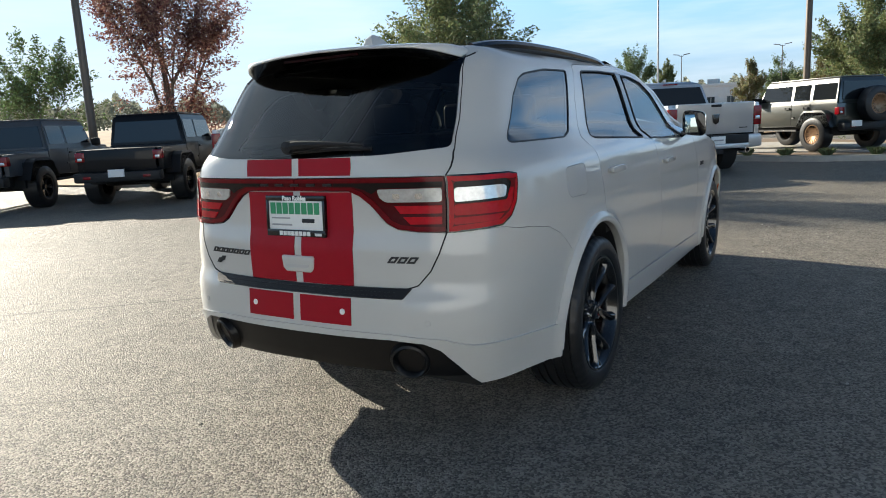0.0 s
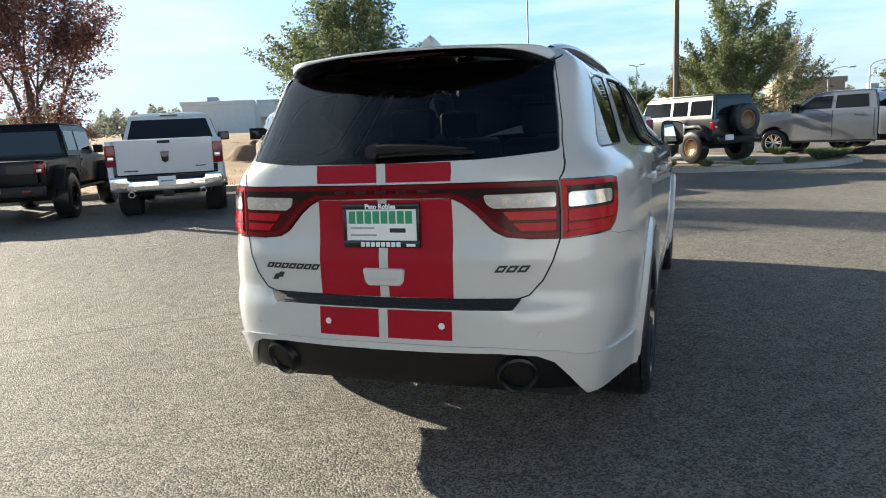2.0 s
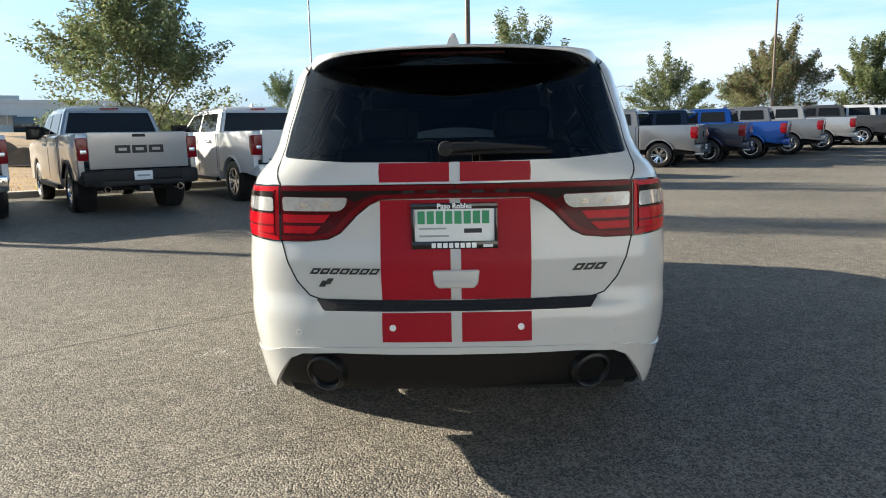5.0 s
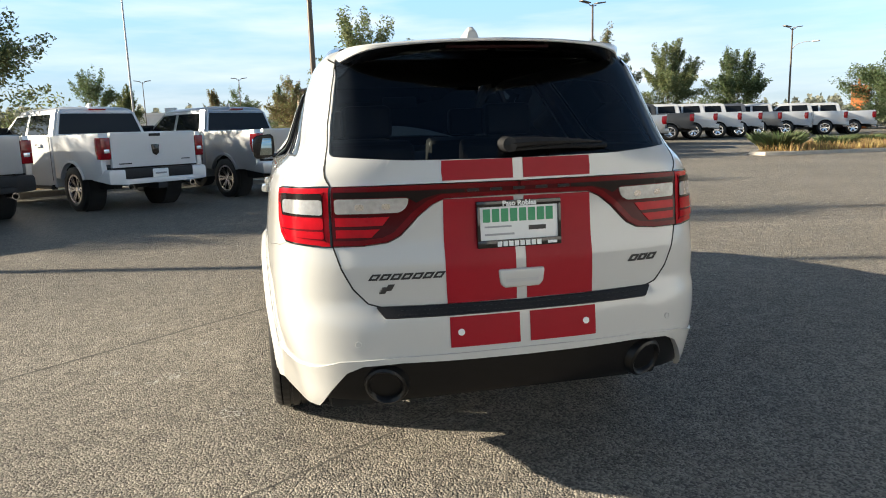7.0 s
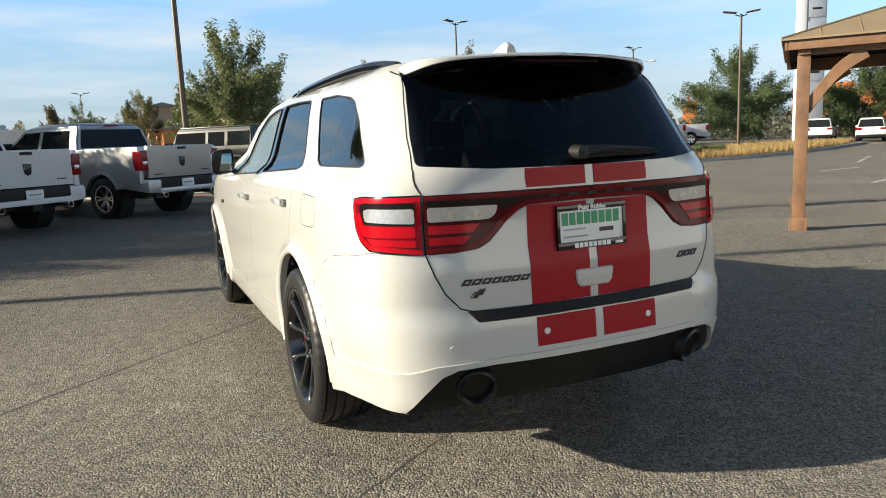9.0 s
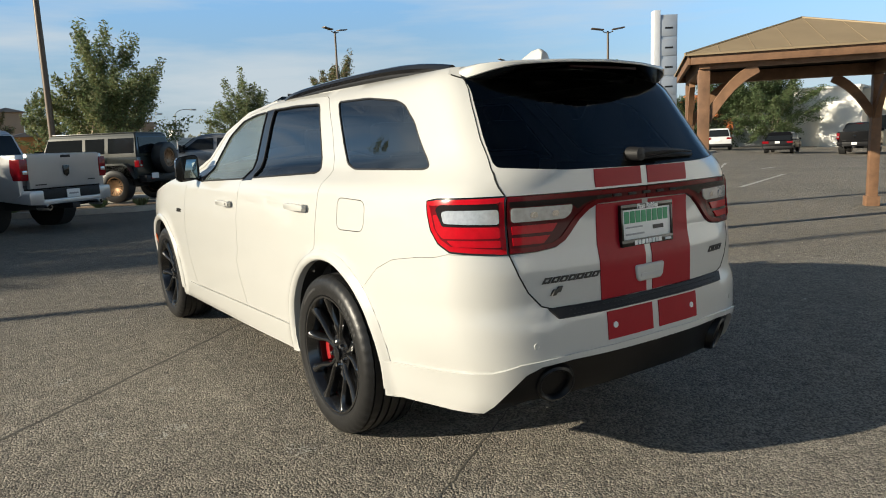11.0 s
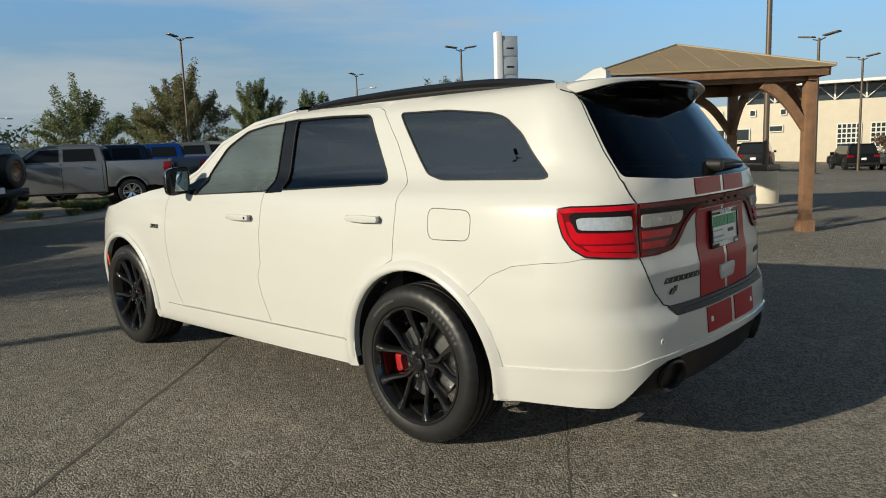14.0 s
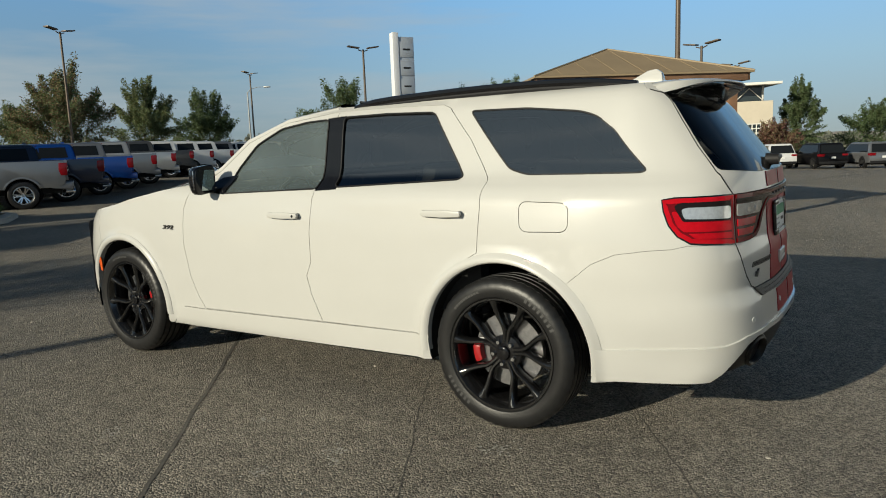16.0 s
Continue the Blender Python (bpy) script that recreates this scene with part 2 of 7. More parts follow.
def lathe(profile, axis="x", steps=40, bm=None, centre=(0, 0, 0)):
    """Turns a profile of (along, radius) pairs about an axis through centre."""
    bm = bm or bmesh.new()
    rings = []
    for along, r in profile:
        ring = []
        for i in range(steps):
            a = 2 * math.pi * i / steps
            c, s = r * math.cos(a), r * math.sin(a)
            p = {"x": (along, c, s), "y": (c, along, s), "z": (c, s, along)}[axis]
            ring.append(bm.verts.new(Vector(p) + Vector(centre)))
        rings.append(ring)
    fs = []
    for p, q in zip(rings, rings[1:]):
        for i in range(steps):
            fs.append(bm.faces.new((p[i], p[(i + 1) % steps], q[(i + 1) % steps], q[i])))
    bmesh.ops.recalc_face_normals(bm, faces=fs)
    return bm


def tube(points, radius, sides=10, bm=None, cap=True):
    """A round bar along a polyline; radius is a number or one number a point."""
    bm = bm or bmesh.new()
    pts = [Vector(p) for p in points]
    rings = []
    up = Vector((0, 0, 1))
    for i, p in enumerate(pts):
        d = (pts[min(i + 1, len(pts) - 1)] - pts[max(i - 1, 0)]).normalized()
        side = d.cross(up if abs(d.z) < 0.95 else Vector((0, 1, 0))).normalized()
        top = side.cross(d)
        r = radius[i] if isinstance(radius, (list, tuple)) else radius
        rings.append([bm.verts.new(p + r * (math.cos(2 * math.pi * k / sides) * side + math.sin(2 * math.pi * k / sides) * top)) for k in range(sides)])
    fs = []
    for a, b in zip(rings, rings[1:]):
        for k in range(sides):
            fs.append(bm.faces.new((a[k], a[(k + 1) % sides], b[(k + 1) % sides], b[k])))
    if cap:
        fs += [bm.faces.new(rings[0]), bm.faces.new(rings[-1])]
    bmesh.ops.recalc_face_normals(bm, faces=fs)
    return bm


def smooth_line(points, step):
    """Catmull-Rom through 2D points, sampled about every step."""
    p = [np.array(q, float) for q in points]
    p = [2 * p[0] - p[1]] + p + [2 * p[-1] - p[-2]]
    out = []
    for i in range(1, len(p) - 2):
        n = max(1, int(np.linalg.norm(p[i + 1] - p[i]) / step))
        for k in range(n):
            t = k / n
            out.append(0.5 * (2 * p[i] + (p[i + 1] - p[i - 1]) * t + (2 * p[i - 1] - 5 * p[i] + 4 * p[i + 1] - p[i + 2]) * t * t + (3 * p[i] - p[i - 1] - 3 * p[i + 1] + p[i + 2]) * t ** 3))
    out.append(p[-2])
    return out


def text_bm(body, size, depth, bold=0.0):
    """The built-in font's letters as a mesh in the xy plane, centred, with its extrusion along z."""
    cu = bpy.data.curves.new("letters", "FONT")
    cu.body, cu.size, cu.extrude, cu.offset = body, size, depth, bold
    cu.align_x, cu.align_y = 'CENTER', 'CENTER'
    cu.resolution_u = 3
    ob = bpy.data.objects.new("letters", cu)
    me = bpy.data.meshes.new_from_object(ob)
    bm = bmesh.new()
    bm.from_mesh(me)
    bpy.data.objects.remove(ob)
    bpy.data.curves.remove(cu)
    bpy.data.meshes.remove(me)
    return bm


# ---- ground ----
def inside(poly, p):
    x, y = p
    c = False
    j = len(poly) - 1
    for i in range(len(poly)):
        xi, yi = poly[i]
        xj, yj = poly[j]
        if (yi > y) != (yj > y) and x < (xj - xi) * (y - yi) / (yj - yi) + xi:
            c = not c
        j = i
    return c


def ease(a, b, v):
    t = min(1.0, max(0.0, (v - a) / (b - a)))
    return t * t * (3 - 2 * t)


def ground(x, y):
    """Height of the lot: level round the car, falling away gently farther off towards the road."""
    r = math.hypot(x, y)
    w = min(1.0, max(0.0, (r - 25) / 40))
    w = w * w * (3 - 2 * w)
    rise = 0.45 * ease(20, 36, y) * ease(0, 16, x)
    dip = 0.62 * ease(20, 45, x) * (1 - ease(2, 24, y))
    bank = 1.5 * ease(-12, -30, x) * ease(14, 45, y)
    return -w * 0.0115 * x + 0.0024 * w * y + rise - dip + bank


def at(x, y, yaw=0.0, dz=0.0):
    return pose(x, y, ground(x, y) + dz, 0, 0, yaw)


def asphalt_mat():
    m = bpy.data.materials.new("worn_asphalt")
    m.use_nodes = True
    n, l = m.node_tree.nodes, m.node_tree.links
    b = n["Principled BSDF"]
    co = n.new("ShaderNodeTexCoord")

    def noise_node(scale, detail, rough=0.6):
        a = n.new("ShaderNodeTexNoise")
        a.inputs["Scale"].default_value, a.inputs["Detail"].default_value, a.inputs["Roughness"].default_value = scale, detail, rough
        l.new(co.outputs["Object"], a.inputs["Vector"])
        return a

    def ramp(src, stops):
        r = n.new("ShaderNodeValToRGB")
        while len(r.color_ramp.elements) < len(stops):
            r.color_ramp.elements.new(0.5)
        for e, (p, c) in zip(r.color_ramp.elements, stops):
            e.position, e.color = p, (*c, 1)
        l.new(src, r.inputs[0])
        return r
    big = ramp(noise_node(0.35, 6).outputs["Fac"], [(0.3, (0.164, 0.152, 0.134)), (0.7, (0.227, 0.210, 0.185))])
    mid = ramp(noise_node(7, 8, 0.75).outputs["Fac"], [(0.3, (0.72, 0.72, 0.72)), (0.7, (1.25, 1.24, 1.21))])
    vor = n.new("ShaderNodeTexVoronoi")
    vor.inputs["Scale"].default_value = 105
    l.new(co.outputs["Object"], vor.inputs["Vector"])
    stone = ramp(vor.outputs["Color"], [(0.25, (0.40, 0.40, 0.41)), (0.75, (1.6, 1.58, 1.52))])
    m1 = n.new("ShaderNodeMixRGB")
    m1.blend_type, m1.inputs[0].default_value = 'MULTIPLY', 1
    l.new(big.outputs[0], m1.inputs[1])
    l.new(mid.outputs[0], m1.inputs[2])
    m2 = n.new("ShaderNodeMixRGB")
    m2.blend_type, m2.inputs[0].default_value = 'MULTIPLY', 0.8
    l.new(m1.outputs[0], m2.inputs[1])
    l.new(stone.outputs[0], m2.inputs[2])
    l.new(m2.outputs[0], b.inputs["Base Color"])
    b.inputs["Roughness"].default_value = 0.62
    b.inputs["Specular IOR Level"].default_value = 0.085
    # relief: stones, and a softer waviness from the roller
    bp = n.new("ShaderNodeBump")
    bp.inputs["Strength"].default_value, bp.inputs["Distance"].default_value = 1.0, 0.009
    l.new(vor.outputs["Distance"], bp.inputs["Height"])
    bp.invert = True
    bp2 = n.new("ShaderNodeBump")
    bp2.inputs["Strength"].default_value, bp2.inputs["Distance"].default_value = 0.25, 0.006
    l.new(noise_node(70, 5).outputs["Fac"], bp2.inputs["Height"])
    l.new(bp.outputs[0], bp2.inputs["Normal"])
    l.new(bp2.outputs[0], b.inputs["Normal"])
    return m


ASPHALT = asphalt_mat()
SEAM = mat("tar_seam", (0.085, 0.078, 0.068), 0.8, vary=0.3, vscale=12)
PAINT_LINE = mat("worn_line_paint", (0.42, 0.41, 0.38), 0.7, vary=0.35, vscale=9)
CONCRETE = mat("pale_concrete", (0.42, 0.39, 0.34), 0.85, vary=0.14, vscale=3.5, bump=0.3, bscale=60)
SOIL = mat("dry_mulch", (0.20, 0.14, 0.085), 0.95, vary=0.35, vscale=9, bump=0.6, bscale=40)
DRY = mat("dry_field_grass", (0.31, 0.205, 0.105), 0.95, vary=0.35, vscale=0.35, bump=0.4, bscale=6)


def ground_sheet():
    rs = [0, 2, 4, 7, 10, 14, 17, 20, 22.5, 25, 28, 31, 34, 37, 40, 45, 50, 57, 65, 90, 130, 200, 320, 520, 900, 1600]
    steps = 96
    bm = bmesh.new()
    rings = [[bm.verts.new((0, 0, 0))]]
    for r in rs[1:]:
        rings.append([bm.verts.new((r * math.cos(2 * math.pi * i / steps), r * math.sin(2 * math.pi * i / steps),
                                    ground(r * math.cos(2 * math.pi * i / steps), r * math.sin(2 * math.pi * i / steps)))) for i in range(steps)])
    for i in range(steps):
        bm.faces.new((rings[0][0], rings[1][i], rings[1][(i + 1) % steps]))
        for a, b in zip(rings[1:], rings[2:]):
            bm.faces.new((a[i], b[i], b[(i + 1) % steps], a[(i + 1) % steps]))
    ob = mesh_ob("ground", bm, ASPHALT, smooth=30)
    return tagged(ob, "dark grey worn asphalt of a car dealer's lot", "ground", kind="structure")


ground_sheet()


def flat_patch(name, outline, material, dz, label, category, depth=0.0):
    """A patch laid on the lot, dz above it; with depth it is a raised slab with a rounded edge."""
    bm = bmesh.new()
    vs = [bm.verts.new((x, y, ground(x, y) + dz)) for x, y in outline]
    f = bm.faces.new(vs)
    if f.normal.z < 0:
        f.normal_flip()
    if depth:
        r = bmesh.ops.extrude_face_region(bm, geom=[f])
        top = [v for v in r["geom"] if isinstance(v, bmesh.types.BMVert)]
        for v in top:
            v.co.z += depth
        es = [e for e in bm.edges if all(v in top for v in e.verts)]
        bmesh.ops.bevel(bm, geom=es, offset=0.03, segments=2, affect='EDGES')
    bmesh.ops.triangulate(bm, faces=[f for f in bm.faces if len(f.verts) > 4])
    ob = mesh_ob(name, bm, material, smooth=35)
    return tagged(ob, label, category, kind="structure")


def strip(points, width, dz=0.002):
    """A thin band along a polyline on the ground."""
    bm = bmesh.new()
    pts = [Vector((p[0], p[1], 0)) for p in points]
    prev = None
    for i, p in enumerate(pts):
        d = (pts[min(i + 1, len(pts) - 1)] - pts[max(i - 1, 0)]).normalized()
        s = Vector((-d.y, d.x, 0)) * width / 2
        row = [bm.verts.new((q.x, q.y, ground(q.x, q.y) + dz)) for q in (p - s, p + s)]
        if prev:
            bm.faces.new((prev[0], row[0], row[1], prev[1]))
        prev = row
    bmesh.ops.recalc_face_normals(bm, faces=bm.faces[:])
    return bm


def wander(a, b, n=14, amp=0.05, seed=1):
    rnd = random.Random(seed)
    a, b = Vector(a), Vector(b)
    s = Vector((-(b - a).y, (b - a).x)).normalized()
    out, off = [], 0
    for i in range(n + 1):
        out.append(a.lerp(b, i / n) + s * off)
        off = 0.7 * off + rnd.uniform(-amp, amp)
    return out


# old joints and cracks in the asphalt
for i, (a, b, w) in enumerate([((0.45, 3.28), (-4.6, -1.0), 0.020), ((-0.1, -0.32), (-2.6, -1.95), 0.007), ((-0.4, 0.79), (-1.9, -0.04), 0.005),
                               ((2.2, 6.0), (14.0, 3.6), 0.012), ((4.0, 9.6), (16.0, 9.0), 0.014)]):
    tagged(mesh_ob("asphalt_crack", strip(wander(a, b, 70, 0.006, i), w), SEAM), "thin dark crack in the asphalt", "crack", "cracks in the lot", "structure")

# painted lines, and pale chips of stone lying about
ROW_S = Vector((2.33, 1.83))
for a, b in [((13.5, 6.9), (18.5, 8.6)), ((16.5, 10.5), (22.5, 11.2)), ((19.5, 3.0), (27.0, 5.5)), ((21.0, 12.5), (26.0, 15.5))]:
    tagged(mesh_ob("lane_line", strip([a, b], 0.12, 0.004), PAINT_LINE), "faded white painted line on asphalt", "road marking", "lane lines", "structure")



def chips():
    rnd = random.Random(8)
    bm = bmesh.new()
    for _ in range(150):
        x, y = rnd.uniform(-7, 9), rnd.uniform(-3.2, 9)
        r = rnd.uniform(0.004, 0.010)
        bmesh.ops.create_icosphere(bm, subdivisions=1, radius=r, matrix=pose(x, y, r * 0.5, 0, 0, rnd.uniform(0, 90)) @ Matrix.Diagonal((1.6, 1.0, 0.7, 1)))
    tagged(mesh_ob("stone_chips", bm, CONCRETE), "pale chips of stone scattered on the asphalt", "gravel", kind="stuff")


chips()


def flecks():
    """Scuffed pale spots: loose groups of thin flecks on the asphalt."""
    rnd = random.Random(17)
    bm = bmesh.new()
    for cx, cy, r, n in ((-1.51, 0.57, 0.07, 60), (-1.12, -0.09, 0.08, 60), (-1.90, 1.76, 0.07, 45), (-1.83, 0.73, 0.06, 30), (-1.40, 1.18, 0.05, 25), (-1.60, 0.50, 0.04, 20), (-2.3, 0.2, 0.06, 30)):
        for _ in range(n):
            x, y = rnd.gauss(cx, r * 0.5), rnd.gauss(cy, r * 0.5)
            k = rnd.uniform(0.003, 0.008)
            vs = [bm.verts.new((x + k * rnd.uniform(0.5, 1.2) * math.cos(1.05 * i), y + k * rnd.uniform(0.5, 1.2) * math.sin(1.05 * i), 0.003)) for i in range(6)]
            bm.faces.new(vs)
    tagged(mesh_ob("pale_flecks", bm, PAINT_LINE), "pale scuffed flecks on the asphalt", "stain", kind="stuff")


flecks()

# the display island with its concrete pad
ISLAND = [(-6.5, 18.6), (-3.2, 16.9), (-0.6, 15.9), (1.2, 15.3), (3.0, 15.5), (4.4, 16.3), (5.35, 17.8), (5.4, 19.0), (4.7, 20.2), (2.6, 22.6), (0.0, 26.0), (-3.0, 27.5)]
flat_patch("island_kerb", ISLAND, CONCRETE, -0.02, "pale concrete kerb round the display island", "kerb", 0.15)
flat_patch("island_bed", [(-5.9, 18.7), (-2.9, 17.2), (-0.5, 16.2), (1.3, 15.6), (2.9, 15.8), (4.2, 16.5), (5.1, 17.9), (5.15, 18.9), (4.5, 20.0), (2.4, 22.4), (-0.1, 25.7), (-2.9, 27.1)],
           SOIL, 0.137, "dry brown mulch bed inside the kerb", "planting bed")
flat_patch("display_pad", [(-2.4, 17.3), (3.4, 16.3), (4.2, 18.2), (0.4, 22.5), (-4.2, 22.0)], CONCRETE, 0.12, "smooth pale concrete display pad", "concrete pad", 0.05)
flat_patch("row_kerb", [(-17.2, 9.0), (-16.9, 8.6), (-2.6, 18.2), (-2.9, 18.7)], CONCRETE, -0.02, "pale concrete kerb behind the parked trucks", "kerb", 0.16)
flat_patch("grass_island_kerb", [(16.4, 19.9), (16.6, 19.2), (17.6, 18.8), (21.5, 18.5), (26, 19.8), (34, 23.2), (44, 28), (43, 31), (33, 27.5), (24, 24.0), (18, 21.6)],
           CONCRETE, -0.02, "pale concrete kerb of the grass island", "kerb", 0.15)
flat_patch("grass_island_bed", [(16.7, 19.9), (16.9, 19.4), (17.7, 19.0), (21.5, 18.7), (26, 20.0), (34, 23.4), (43.6, 28.2), (42.8, 30.7), (33, 27.2), (24, 23.7), (18.2, 21.4)],
           DRY, 0.14, "dry yellow grass bed", "planting bed")
field = [(-90, 20), (-30, 9.4), (-17.4, 9.4), (-3.0, 19.0), (-4.0, 30), (10, 52), (30, 140), (-60, 220), (-190, 150)]


def field_sheet():
    """The open field, laid over the ground in small pieces so that it follows the bank."""
    pts = [Vector(p) for p in field]
    edges = [(i, (i + 1) % len(field)) for i in range(len(field))]
    for i in range(-32, 6):
        for j in range(1, 36):
            q = (i * 6.0, 3.0 + j * 6.0)
            if inside(field, q):
                pts.append(Vector(q))
    v, _, f, *_ = geometry.delaunay_2d_cdt(pts, edges, [], 1, 1e-4)
    me = bpy.data.meshes.new("dry_field")
    me.from_pydata([(p.x, p.y, ground(p.x, p.y) + 0.05) for p in v], [], [tuple(t) for t in f])
    me.materials.append(DRY)
    tagged(new("dry_field", me), "open field of dry golden grass and bare earth", "field", kind="structure")



field_sheet()


def dirt_mound(x, y, r, h):
    """A heap of bare earth in the field, with a broken outline."""
    bm = bmesh.new()
    bmesh.ops.create_grid(bm, x_segments=36, y_segments=36, size=r)
    for v in bm.verts:
        d = math.hypot(v.co.x, v.co.y * 1.4) / r
        n = noise.noise(Vector((v.co.x * 1.3, v.co.y * 1.3, 4.0)))
        v.co.z = h * (1 - ease(0.1, 0.95, d)) * (0.8 + 0.5 * n) - 0.05
    ob = mesh_ob("dirt_mound", bm, EARTH, smooth=60)
    ob.matrix_basis = at(x, y, 25, 0.03)
    return tagged(ob, "heap of bare brown earth in the dry field", "earth")


EARTH = mat("bare_brown_earth", (0.25, 0.155, 0.085), 0.95, vary=0.3, vscale=2.5, bump=0.6, bscale=14)
dirt_mound(-20.6, 27.6, 2.2, 1.15)


# ---- parked vehicles ----
def paint(name, c, metal=0.55, rough=0.32, coat=0.9, spec=0.5):
    return mat(name, c, rough, metal=metal, coat=coat, spec=spec, vary=0.03, vscale=4)


P_WHITE = mat("white_truck_paint", (0.60, 0.605, 0.61), 0.35, coat=0.9, vary=0.02, vscale=4)
P_SILVER = paint("silver_metallic_paint", (0.215, 0.222, 0.235))
P_PALE = paint("pale_silver_paint", (0.44, 0.44, 0.44))
P_GREY = paint("granite_grey_paint", (0.060, 0.063, 0.068), metal=0.1, rough=0.45, coat=0.25, spec=0.2)
P_MID = paint("mid_grey_paint", (0.20, 0.205, 0.215))
P_BLUE = paint("bright_blue_paint", (0.006, 0.060, 0.30))
P_NAVY = paint("dark_blue_paint", (0.006, 0.014, 0.040), metal=0.2)
P_BLACK = paint("black_metallic_paint", (0.005, 0.005, 0.006), metal=0.0, rough=0.45, coat=0.2, spec=0.15)
P_OLIVE = paint("grey_green_paint", (0.026, 0.029, 0.024), metal=0.1)
LAMP = mat("truck_lamp_lens", (0.19, 0.004, 0.008), 0.15, coat=0.2, spec=0.3, vary=0.2, vscale=20)


def arch_points(cy, cz, r, z0, n=12):
    """Points of a wheel opening, from the rear foot over the top to the front foot, in (y, z)."""
    a0 = math.asin(max(-1, min(1, (z0 - cz) / r)))
    return [(cy - r * math.cos(a0 + (math.pi - 2 * a0) * i / n), cz + r * math.sin(a0 + (math.pi - 2 * a0) * i / n)) for i in range(n + 1)]


def spoke_wheel(parent, centre, r, width, side, rim_mat, spokes=5, rim_r=0.64, name="wheel"):
    """A wheel: tyre with a tread, and a spoked rim. side is -1 for the driver's side, +1 for the other."""
    hub = new(name)
    hub.parent = parent
    hub.location = centre
    s, w = side, width / 2
    rr = r * rim_r
    prof = [(-w * s * 0.8, rr), (-w * s * 0.98, rr * 1.12), (-w * s, r * 0.88), (-w * s * 0.85, r * 0.985), (-w * s * 0.4, r), (w * s * 0.4, r), (w * s * 0.85, r * 0.985),
            (w * s, r * 0.88), (w * s * 0.98, rr * 1.12), (w * s * 0.8, rr), (-w * s * 0.8, rr)]
    part("tyre", lathe(prof, "x", 36), RUBBER, hub)
    bm = lathe([(w * s * 0.86, rr * 1.03), (w * s * 0.86, rr * 0.92), (w * s * 0.3, rr * 0.86), (-w * s * 0.7, rr * 0.86)], "x", 36)
    for i in range(spokes):
        a = 2 * math.pi * i / spokes
        for da in (-0.16, 0.16):
            ca, sa = math.cos(a + da), math.sin(a + da)
            b0, b1 = rr * 0.14, rr * 0.93
            hw = rr * 0.075
            pts = []
            for rad, xx in ((b0, 0.55), (b1, 0.80)):
                for t in (-1, 1):
                    for d in (0, -0.10):
                        pts.append(bm.verts.new((w * s * (xx + d), rad * ca - t * hw * sa, rad * sa + t * hw * ca)))
            for q in ((0, 2, 6, 4), (1, 5, 7, 3), (0, 4, 5, 1), (2, 3, 7, 6)):
                bm.faces.new([pts[k] for k in q])
    lathe([(w * s * 0.62, 0.001), (w * s * 0.62, rr * 0.17), (w * s * 0.35, rr * 0.19)], "x", 16, bm)
    bmesh.ops.recalc_face_normals(bm, faces=bm.faces[:])
    part("rim", bm, rim_mat, hub)
    # black plate stands in for the shade in the gaps behind the spokes
    part("dark_backing", lathe([(w * s * 0.15, 0.001), (w * s * 0.15, rr * 0.84), (0, rr * 0.86)], "x", 24), LINER, hub)
    return hub


def pane(parent, corners, lift, material=None, name="window", thick=0.012, inset=0.0):
    """A window pane given by its corners (in order), lifted from the body along its normal."""
    bm = bmesh.new()
    c = [Vector(p) for p in corners]
    n = (c[1] - c[0]).cross(c[2] - c[1]).normalized()
    mid = sum(c, Vector()) / len(c)
    if inset:
        c = [p + (mid - p).normalized() * inset for p in c]
    a = [bm.verts.new(p + n * lift) for p in c]
    b = [bm.verts.new(p + n * (lift - thick)) for p in c]
    bm.faces.new(a)
    for i in range(len(c)):
        bm.faces.new((a[i], b[i], b[(i + 1) % len(c)], a[(i + 1) % len(c)]))
    bmesh.ops.recalc_face_normals(bm, faces=bm.faces[:])
    return part(name, bm, material or DARK_PANE, parent)


